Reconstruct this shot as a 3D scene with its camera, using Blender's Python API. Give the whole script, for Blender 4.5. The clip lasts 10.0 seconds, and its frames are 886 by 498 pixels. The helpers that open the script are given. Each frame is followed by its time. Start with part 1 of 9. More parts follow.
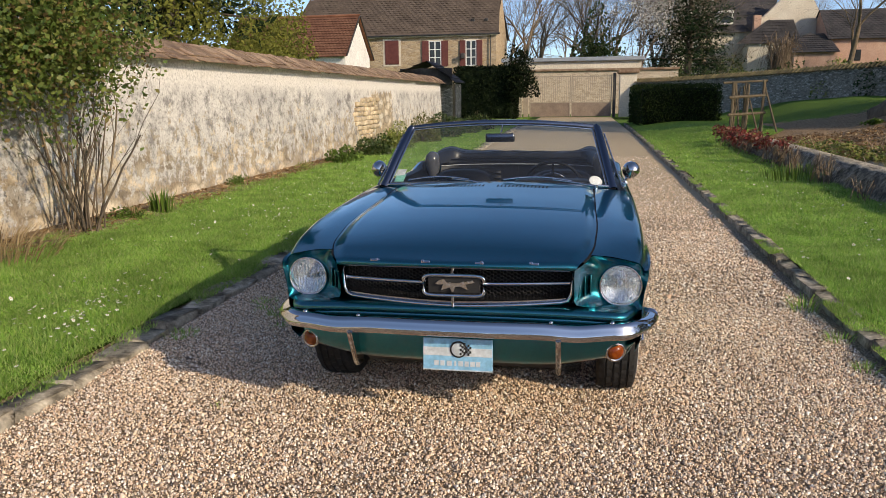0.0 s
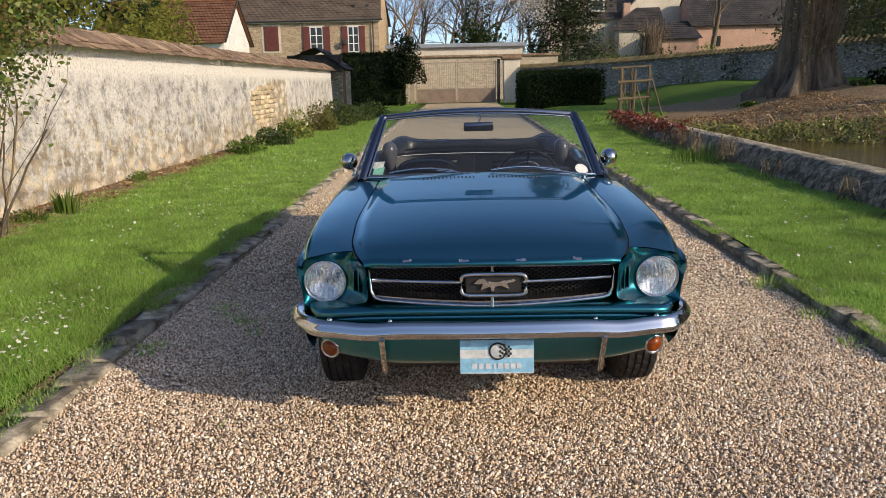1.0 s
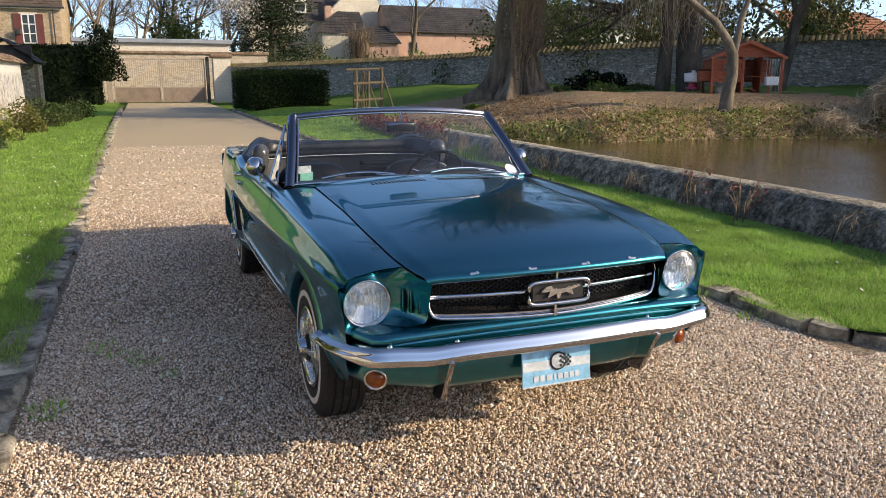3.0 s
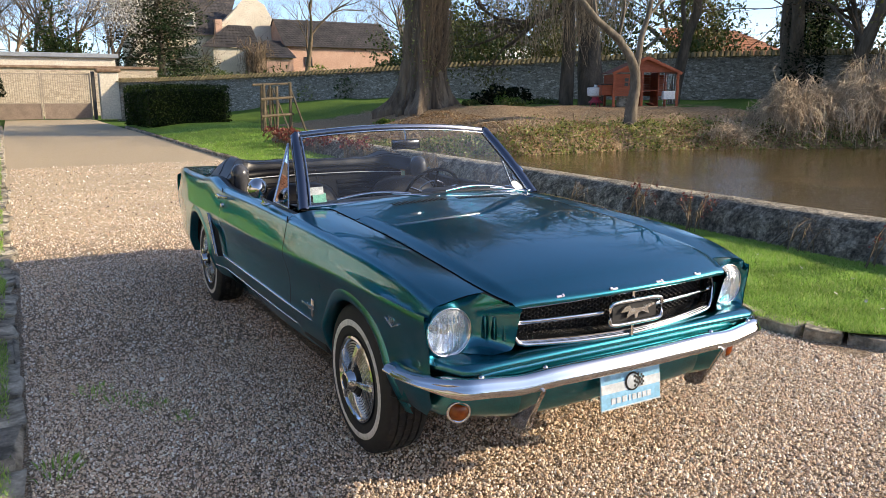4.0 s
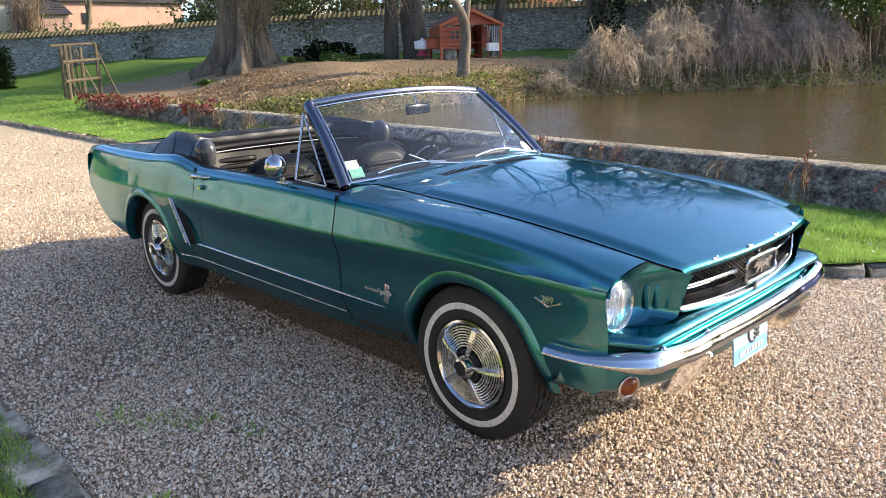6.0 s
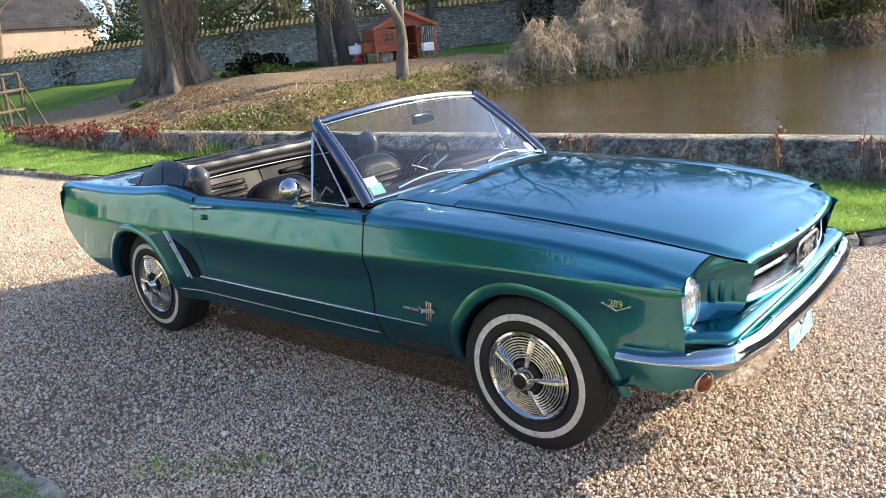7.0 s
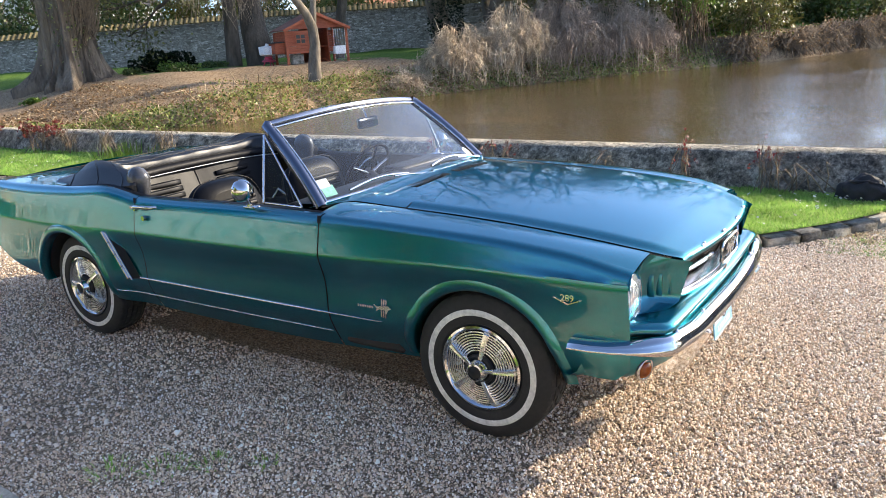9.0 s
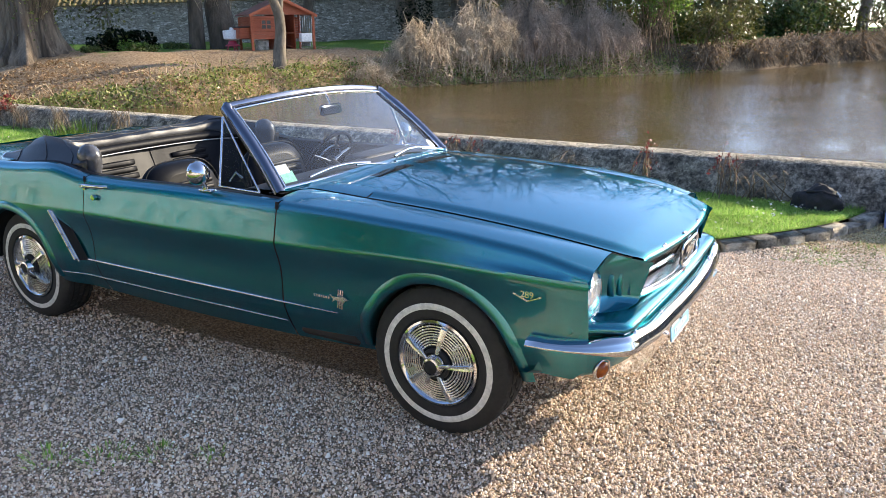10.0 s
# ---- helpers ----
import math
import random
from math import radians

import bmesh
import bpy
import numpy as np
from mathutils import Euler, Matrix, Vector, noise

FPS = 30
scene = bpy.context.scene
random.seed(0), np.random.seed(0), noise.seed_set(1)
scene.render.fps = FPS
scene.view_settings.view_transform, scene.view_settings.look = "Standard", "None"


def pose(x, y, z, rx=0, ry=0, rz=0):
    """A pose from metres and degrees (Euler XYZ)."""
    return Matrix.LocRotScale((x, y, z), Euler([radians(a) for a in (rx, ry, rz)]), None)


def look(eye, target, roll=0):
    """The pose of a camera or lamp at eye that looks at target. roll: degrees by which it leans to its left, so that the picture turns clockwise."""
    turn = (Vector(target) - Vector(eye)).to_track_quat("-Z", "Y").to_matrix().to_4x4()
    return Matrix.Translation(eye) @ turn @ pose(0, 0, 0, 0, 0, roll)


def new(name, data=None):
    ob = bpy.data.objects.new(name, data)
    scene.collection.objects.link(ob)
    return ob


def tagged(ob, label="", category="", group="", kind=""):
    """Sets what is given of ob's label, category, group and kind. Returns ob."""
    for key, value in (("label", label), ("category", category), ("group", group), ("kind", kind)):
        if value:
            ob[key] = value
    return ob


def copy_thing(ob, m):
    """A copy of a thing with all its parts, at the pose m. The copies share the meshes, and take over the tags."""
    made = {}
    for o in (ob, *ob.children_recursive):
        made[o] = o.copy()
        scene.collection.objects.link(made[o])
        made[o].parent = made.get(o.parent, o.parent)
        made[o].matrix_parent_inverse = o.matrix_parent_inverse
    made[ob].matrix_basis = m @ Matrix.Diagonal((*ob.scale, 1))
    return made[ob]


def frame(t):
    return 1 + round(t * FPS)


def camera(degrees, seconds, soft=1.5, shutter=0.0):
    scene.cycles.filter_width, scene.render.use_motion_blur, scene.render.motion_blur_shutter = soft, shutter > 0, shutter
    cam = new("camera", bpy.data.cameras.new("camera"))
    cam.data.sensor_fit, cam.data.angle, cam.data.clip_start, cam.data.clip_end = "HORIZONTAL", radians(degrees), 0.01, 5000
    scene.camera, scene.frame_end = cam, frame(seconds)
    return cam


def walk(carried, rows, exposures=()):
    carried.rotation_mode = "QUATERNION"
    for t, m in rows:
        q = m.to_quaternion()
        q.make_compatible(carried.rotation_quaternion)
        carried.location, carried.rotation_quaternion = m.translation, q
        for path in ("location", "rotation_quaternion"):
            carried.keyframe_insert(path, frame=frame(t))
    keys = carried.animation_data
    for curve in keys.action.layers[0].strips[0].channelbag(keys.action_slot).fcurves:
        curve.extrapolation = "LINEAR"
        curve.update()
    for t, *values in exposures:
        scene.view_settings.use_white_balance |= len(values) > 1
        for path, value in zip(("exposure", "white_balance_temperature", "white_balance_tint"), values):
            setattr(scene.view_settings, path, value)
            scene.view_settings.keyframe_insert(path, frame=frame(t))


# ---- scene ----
cam = camera(60.8, 10.0, 0.7)
PATH = [
    (0, (0.522, -3.829, 1.47), (0.168, -1.9, 1.075), -0.7),
    (0.5, (0.211, -3.812, 1.476), (0.051, -1.867, 1.041), -0.8),
    (1, (-0.122, -3.705, 1.488), (-0.17, -1.753, 1.055), -1.2),
    (1.5, (-0.463, -3.659, 1.484), (-0.308, -1.71, 1.061), -0.9),
    (2, (-0.779, -3.57, 1.495), (-0.397, -1.659, 1.049), -0.9),
    (2.5, (-1.099, -3.388, 1.491), (-0.61, -1.503, 1.035), -1.1),
    (3, (-1.416, -3.207, 1.477), (-0.707, -1.389, 1.04), 0.1),
    (3.2, (-1.532, -3.142, 1.484), (-0.734, -1.358, 1.057), 0.2),
    (4.3, (-2.132, -2.686, 1.488), (-1.113, -1.016, 1.075), -0.9),
    (4.5, (-2.244, -2.617, 1.527), (-1.169, -0.99, 1.081), -1.6),
    (5, (-2.435, -2.41, 1.526), (-1.262, -0.873, 1.015), -2.3),
    (5.5, (-2.602, -2.144, 1.532), (-1.338, -0.676, 1.036), -1.3),
    (5.7, (-2.688, -2.053, 1.524), (-1.375, -0.629, 1.027), -0.7),
    (6.8, (-2.958, -1.612, 1.57), (-1.53, -0.321, 1.025), -4.5),
    (7, (-2.993, -1.562, 1.581), (-1.544, -0.288, 1.053), -5.6),
    (7.5, (-3.135, -1.51, 1.6), (-1.603, -0.329, 1.093), -5.7),
    (8, (-3.21, -1.517, 1.62), (-1.618, -0.422, 1.104), -4.5),
    (8.5, (-3.235, -1.508, 1.622), (-1.63, -0.433, 1.104), -3.9),
    (9, (-3.231, -1.494, 1.619), (-1.633, -0.417, 1.082), -3.7),
    (9.5, (-3.203, -1.49, 1.614), (-1.591, -0.44, 1.067), -2.7),
    (10, (-3.191, -1.466, 1.594), (-1.541, -0.481, 1.041), -0.7),
]
walk(cam, [(t, look(eye, target, roll)) for t, eye, target, roll in PATH], ((0, 0.77, 7500, 12), (3, 1.17, 7600, 12), (5, 1.70, 7400, 12), (7.5, 2.12, 7100, 10), (10, 2.12, 7100, 10)))

# ---- light ----
SUN = Vector((-1.93, 1.22, -1.0)).normalized()
sun = new("sun", bpy.data.lights.new("sun", "SUN"))
sun.data.energy, sun.data.angle, sun.data.color = 2.25, radians(0.55), (1.0, 0.90, 0.74)
sun.matrix_world = look((0, 0, 40), Vector((0, 0, 40)) + SUN)
world = bpy.data.worlds.new("sky")
scene.world = world
world.use_nodes = True
wt = world.node_tree
sky = wt.nodes.new("ShaderNodeTexSky")
sky.sky_type, sky.sun_disc = "NISHITA", False
sky.sun_elevation, sky.sun_rotation = radians(23.7), radians(122.3)
sky.altitude, sky.air_density, sky.dust_density, sky.ozone_density = 80, 0.55, 0.8, 3.0
wt.nodes["Background"].inputs["Strength"].default_value = 0.135
wt.links.new(sky.outputs["Color"], wt.nodes["Background"].inputs["Color"])


# ---- helpers of the scene ----


def sstep(a, b, v):
    u = np.clip((np.asarray(v, float) - a) / (b - a), 0, 1)
    return u * u * (3 - 2 * u)


def interp(table, v):
    """Smooth (cubic) interpolation through (place, value) pairs."""
    xs, ys = np.array([p[0] for p in table], float), np.array([p[1] for p in table], float)
    v = np.asarray(v, float)
    m = np.gradient(ys, xs)
    i = np.clip(np.searchsorted(xs, v) - 1, 0, len(xs) - 2)
    h = xs[i + 1] - xs[i]
    u = np.clip((v - xs[i]) / h, 0, 1)
    return ((2 * u**3 - 3 * u**2 + 1) * ys[i] + (u**3 - 2 * u**2 + u) * h * m[i]
            + (-2 * u**3 + 3 * u**2) * ys[i + 1] + (u**3 - u**2) * h * m[i + 1])


def tree_of(mat):
    mat.use_nodes = True
    nt = mat.node_tree
    return nt, nt.nodes["Principled BSDF"]


def noise_node(nt, scale, detail=4, rough=0.55, vec=None, stretch=None):
    n = nt.nodes.new("ShaderNodeTexNoise")
    n.inputs["Scale"].default_value, n.inputs["Detail"].default_value, n.inputs["Roughness"].default_value = scale, detail, rough
    src = vec or nt.nodes.new("ShaderNodeNewGeometry").outputs["Position"]
    if stretch:
        mp = nt.nodes.new("ShaderNodeMapping")
        mp.inputs["Scale"].default_value = stretch
        nt.links.new(src, mp.inputs["Vector"])
        src = mp.outputs["Vector"]
    nt.links.new(src, n.inputs["Vector"])
    return n


def ramp_node(nt, fac, stops):
    r = nt.nodes.new("ShaderNodeValToRGB")
    els = r.color_ramp.elements
    while len(els) < len(stops):
        els.new(0.5)
    for e, (p, c) in zip(els, stops):
        e.position, e.color = p, (*c, 1)
    nt.links.new(fac, r.inputs["Fac"])
    return r


def mix_node(nt, fac, a, b, mode="MIX"):
    m = nt.nodes.new("ShaderNodeMix")
    m.data_type, m.blend_type = "RGBA", mode
    for sock, v in ((m.inputs[0], fac), (m.inputs[6], a), (m.inputs[7], b)):
        if isinstance(v, (int, float)):
            sock.default_value = v
        elif isinstance(v, tuple):
            sock.default_value = (*v, 1)
        else:
            nt.links.new(v, sock)
    return m.outputs[2]


def bump_node(nt, bsdf, height, strength, distance=0.01, prev=None):
    b = nt.nodes.new("ShaderNodeBump")
    b.inputs["Strength"].default_value, b.inputs["Distance"].default_value = strength, distance
    nt.links.new(height, b.inputs["Height"])
    if prev:
        nt.links.new(prev, b.inputs["Normal"])
    nt.links.new(b.outputs["Normal"], bsdf.inputs["Normal"])
    return b.outputs["Normal"]


def surface(name, a, b, scale=3.0, rough=0.7, metal=0.0, fine=40.0, bump=0.3, dist=0.005, island=0.0, stretch=None, spec=0.5, coat=0.0):
    """A surface of two tones at two scales, with relief; island: how far single pieces differ."""
    mat = bpy.data.materials.new(name)
    nt, bs = tree_of(mat)
    n1, n2 = noise_node(nt, scale, 5, 0.6, None, stretch), noise_node(nt, fine, 4, 0.6, None, stretch)
    c = mix_node(nt, ramp_node(nt, n1.outputs["Fac"], [(0.35, (0, 0, 0)), (0.68, (1, 1, 1))]).outputs["Color"], a, b)
    g = ramp_node(nt, n2.outputs["Fac"], [(0.25, (0.72, 0.72, 0.72)), (0.75, (1.2, 1.2, 1.2))])
    c = mix_node(nt, 1.0, c, g.outputs["Color"], "MULTIPLY")
    if island:
        geo = nt.nodes.new("ShaderNodeNewGeometry")
        info = nt.nodes.new("ShaderNodeObjectInfo")
        add = nt.nodes.new("ShaderNodeMath")
        add.operation = "ADD"
        nt.links.new(geo.outputs["Random Per Island"], add.inputs[0])
        nt.links.new(info.outputs["Random"], add.inputs[1])
        fr = nt.nodes.new("ShaderNodeMath")
        fr.operation = "FRACT"
        nt.links.new(add.outputs[0], fr.inputs[0])
        v = ramp_node(nt, fr.outputs[0], [(0.0, (1 - island,) * 3), (1.0, (1 + island,) * 3)])
        c = mix_node(nt, 1.0, c, v.outputs["Color"], "MULTIPLY")
    nt.links.new(c, bs.inputs["Base Color"])
    bs.inputs["Roughness"].default_value, bs.inputs["Metallic"].default_value = rough, metal
    bs.inputs["Specular IOR Level"].default_value = spec
    bs.inputs["Coat Weight"].default_value = coat
    if bump:
        bump_node(nt, bs, n2.outputs["Fac"], bump, dist)
    return mat


def leafy(name, tones, rough=0.5, through_light=0.25):
    """Leaves: each leaf its own tone, a little light coming through."""
    mat = bpy.data.materials.new(name)
    nt, bs = tree_of(mat)
    geo = nt.nodes.new("ShaderNodeNewGeometry")
    k = len(tones)
    r = ramp_node(nt, geo.outputs["Random Per Island"], [((i + 0.5) / k, t) for i, t in enumerate(tones)])
    n = noise_node(nt, 2.5, 3)
    g = ramp_node(nt, n.outputs["Fac"], [(0.3, (0.7, 0.7, 0.7)), (0.7, (1.2, 1.2, 1.2))])
    c = mix_node(nt, 1.0, r.outputs["Color"], g.outputs["Color"], "MULTIPLY")
    nt.links.new(c, bs.inputs["Base Color"])
    bs.inputs["Roughness"].default_value = rough
    bs.inputs["Specular IOR Level"].default_value = 0.3 if rough < 0.6 else 0.06
    tr = nt.nodes.new("ShaderNodeBsdfTranslucent")
    nt.links.new(c, tr.inputs["Color"])
    mx = nt.nodes.new("ShaderNodeMixShader")
    mx.inputs[0].default_value = through_light
    out = nt.nodes["Material Output"]
    nt.links.new(bs.outputs["BSDF"], mx.inputs[1])
    nt.links.new(tr.outputs["BSDF"], mx.inputs[2])
    nt.links.new(mx.outputs["Shader"], out.inputs["Surface"])
    return mat


def mesh_np(name, verts, faces, mats=(), smooth=False):
    """A mesh from arrays; faces is an (n, k) array or a list of tuples."""
    me = bpy.data.meshes.new(name)
    verts = np.asarray(verts, np.float32)
    if isinstance(faces, np.ndarray):
        n, k = faces.shape
        me.vertices.add(len(verts))
        me.vertices.foreach_set("co", verts.ravel())
        me.loops.add(n * k)
        me.loops.foreach_set("vertex_index", faces.astype(np.int32).ravel())
        me.polygons.add(n)
        me.polygons.foreach_set("loop_start", np.arange(0, n * k, k, dtype=np.int32))
        me.update(calc_edges=True)
    else:
        me.from_pydata(verts.tolist(), [], faces)
        me.update()
    me.validate()
    for m in mats:
        me.materials.append(m)
    if smooth:
        me.polygons.foreach_set("use_smooth", np.ones(len(me.polygons), bool))
    return me


def grid_faces(nu, nv, closed_u=False, closed_v=False):
    i, j = np.meshgrid(np.arange(nu if closed_u else nu - 1), np.arange(nv if closed_v else nv - 1), indexing="ij")
    i2, j2 = (i + 1) % nu, (j + 1) % nv
    return np.stack([i * nv + j, i2 * nv + j, i2 * nv + j2, i * nv + j2], -1).reshape(-1, 4)


def part(name, bm, material, parent=None, label="", smooth=False, sharp=None):
    """Links a bmesh (or mesh) as one object under a thing or a part."""
    if isinstance(bm, bmesh.types.BMesh):
        me = bpy.data.meshes.new(name)
        bm.normal_update()
        bm.to_mesh(me)
        bm.free()
    else:
        me = bm
    if material and not me.materials:
        me.materials.append(material)
    if smooth:
        me.polygons.foreach_set("use_smooth", np.ones(len(me.polygons), bool))
        if sharp:
            me.set_sharp_from_angle(angle=radians(sharp))
    ob = new(name, me)
    ob.parent = parent
    if label:
        ob["label"] = label
    return ob


def thing(name, m, label, category, group="", kind=""):
    ob = new(name)
    ob.matrix_world = m if isinstance(m, Matrix) else Matrix.Translation(m)
    ob.empty_display_size = 0.1
    return tagged(ob, label, category, group, kind)


def box(bm, lo, hi, bevel=0.0, m=None, segments=1):
    """Adds a box from corner lo to corner hi."""
    g = bmesh.ops.create_cube(bm, size=1)
    vs = g["verts"]
    lo, hi = Vector(lo), Vector(hi)
    bmesh.ops.scale(bm, verts=vs, vec=hi - lo)
    bmesh.ops.translate(bm, verts=vs, vec=(lo + hi) / 2)
    if bevel:
        es = list({e for v in vs for e in v.link_edges})
        r = bmesh.ops.bevel(bm, geom=es, offset=bevel, segments=segments, affect="EDGES", profile=0.5)
        vs = list({v for f in r["faces"] for v in f.verts} | {v for v in vs if v.is_valid})
    if m is not None:
        bmesh.ops.transform(bm, matrix=m, verts=vs)
    return vs


def boxed(lo, hi, bevel=0.0, m=None, segments=1):
    bm = bmesh.new()
    box(bm, lo, hi, bevel, m, segments)
    return bm


def rod(bm, p, q, r, sides=8, r2=None):
    """Adds a straight round bar from p to q."""
    p, q = Vector(p), Vector(q)
    d = q - p
    g = bmesh.ops.create_cone(bm, cap_ends=True, segments=sides, radius1=r, radius2=r if r2 is None else r2, depth=d.length)
    bmesh.ops.transform(bm, matrix=Matrix.Translation((p + q) / 2) @ d.to_track_quat("Z", "Y").to_matrix().to_4x4(), verts=g["verts"])
    return g["verts"]


def tube_np(points, radii, sides=6, closed=False, squash=1.0):
    """Vertices and faces of a round tube along points."""
    P = np.asarray(points, float)
    n = len(P)
    R = np.broadcast_to(np.asarray(radii, float), (n,))
    T = np.roll(P, -1, 0) - np.roll(P, 1, 0) if closed else np.gradient(P, axis=0)
    T /= np.linalg.norm(T, axis=1, keepdims=True) + 1e-9
    up = np.array([0.0, 0, 1]) if abs(T[:, 2]).mean() < 0.8 else np.array([1.0, 0, 0])
    A = np.cross(T, up)
    A /= np.linalg.norm(A, axis=1, keepdims=True) + 1e-9
    B = np.cross(A, T)
    th = np.linspace(0, 2 * np.pi, sides, endpoint=False)
    V = P[:, None] + R[:, None, None] * (np.cos(th)[None, :, None] * A[:, None] * squash + np.sin(th)[None, :, None] * B[:, None])
    F = grid_faces(n, sides, closed, True)
    return V.reshape(-1, 3), F


def join_np(pieces):
    vs, fs, k = [], [], 0
    for v, f in pieces:
        vs.append(np.asarray(v))
        fs.append(np.asarray(f) + k)
        k += len(v)
    return np.concatenate(vs), np.concatenate(fs)


def tube_part(name, points, radii, material, parent=None, label="", sides=8, closed=False, squash=1.0):
    v, f = tube_np(points, radii, sides, closed, squash)
    return part(name, mesh_np(name, v, f), material, parent, label, smooth=True)


def lathe(profile, sides=32, axis="x"):
    """A turned mesh from (radius, along) pairs, about the x axis."""
    pr = np.asarray(profile, float)
    th = np.linspace(0, 2 * np.pi, sides, endpoint=False)
    V = np.stack([np.repeat(pr[:, 1][:, None], sides, 1), pr[:, 0][:, None] * np.cos(th), pr[:, 0][:, None] * np.sin(th)], -1)
    return V.reshape(-1, 3), grid_faces(len(pr), sides, False, True)


def scatter_leaves(points, size, rng, flat=0.0, aspect=0.55, bend=True):
    """Small pointed leaves (two triangles each, folded) at points, at random turns."""
    P = np.asarray(points, float)
    n = len(P)
    d = rng.normal(size=(n, 3))
    d[:, 2] *= 1 - flat
    d /= np.linalg.norm(d, axis=1, keepdims=True) + 1e-9
    w = rng.normal(size=(n, 3))
    w -= (w * d).sum(1, keepdims=True) * d
    w /= np.linalg.norm(w, axis=1, keepdims=True) + 1e-9
    s = (np.asarray(size) * rng.uniform(0.6, 1.4, n))[:, None]
    nrm = np.cross(d, w) * s * 0.12
    V = np.stack([P - d * s * 0.5, P + w * s * aspect * 0.5 + nrm, P + d * s * 0.5, P - w * s * aspect * 0.5 + nrm], 1).reshape(-1, 3)
    F = np.arange(4 * n).reshape(-1, 4)
    return V, F


# ---- materials of the setting ----
def gravel_material():
    mat = bpy.data.materials.new("gravel")
    nt, bs = tree_of(mat)
    pos = nt.nodes.new("ShaderNodeNewGeometry").outputs["Position"]
    vo = nt.nodes.new("ShaderNodeTexVoronoi")
    vo.inputs["Scale"].default_value = 110
    nt.links.new(pos, vo.inputs["Vector"])
    sep = nt.nodes.new("ShaderNodeSeparateColor")
    nt.links.new(vo.outputs["Color"], sep.inputs["Color"])
    cell = ramp_node(nt, sep.outputs["Red"], [(0.0, (0.20, 0.14, 0.09)), (0.25, (0.46, 0.34, 0.22)), (0.5, (0.64, 0.50, 0.34)), (0.75, (0.50, 0.43, 0.36)), (1.0, (0.80, 0.71, 0.57))])
    # darker away from each cell's middle: shade between stones, put into the colour
    gap_shade = ramp_node(nt, vo.outputs["Distance"], [(0.22, (0.85, 0.83, 0.80)), (0.72, (0.32, 0.27, 0.22))])
    c = mix_node(nt, 1.0, cell.outputs["Color"], gap_shade.outputs["Color"], "MULTIPLY")
    big = noise_node(nt, 0.55, 4)
    tint = ramp_node(nt, big.outputs["Fac"], [(0.3, (0.84, 0.80, 0.76)), (0.7, (1.12, 1.10, 1.06))])
    c = mix_node(nt, 1.0, c, tint.outputs["Color"], "MULTIPLY")
    # worn, sandier stretch further up the drive
    sy = nt.nodes.new("ShaderNodeSeparateXYZ")
    nt.links.new(pos, sy.inputs[0])
    worn = nt.nodes.new("ShaderNodeMapRange")
    worn.inputs["From Min"].default_value, worn.inputs["From Max"].default_value = 3.5, 8.0
    worn.inputs["To Min"].default_value, worn.inputs["To Max"].default_value = -0.20, 0.6
    nt.links.new(sy.outputs["Y"], worn.inputs["Value"])
    wsum = nt.nodes.new("ShaderNodeMath")
    nt.links.new(worn.outputs[0], wsum.inputs[0])
    nt.links.new(noise_node(nt, 0.9, 5, 0.65).outputs["Fac"], wsum.inputs[1])
    wf = ramp_node(nt, wsum.outputs[0], [(0.45, (0, 0, 0)), (0.85, (0.8, 0.8, 0.8))])
    sand = ramp_node(nt, noise_node(nt, 60, 4, 0.7).outputs["Fac"], [(0.3, (0.40, 0.30, 0.17)), (0.5, (0.60, 0.47, 0.29)), (0.7, (0.76, 0.63, 0.42))])
    c = mix_node(nt, wf.outputs["Color"], c, sand.outputs["Color"])
    moss = noise_node(nt, 1.7, 5, 0.7)
    mf = ramp_node(nt, moss.outputs["Fac"], [(0.62, (0, 0, 0)), (0.76, (0.45, 0.45, 0.45))])
    c = mix_node(nt, mf.outputs["Color"], c, (0.30, 0.29, 0.12))
    nt.links.new(c, bs.inputs["Base Color"])
    bs.inputs["Roughness"].default_value = 0.75
    inv = nt.nodes.new("ShaderNodeMath")
    inv.operation = "SUBTRACT"
    inv.inputs[0].default_value = 1
    nt.links.new(vo.outputs["Distance"], inv.inputs[1])
    bump_node(nt, bs, inv.outputs[0], 0.9, 0.008)
    return mat


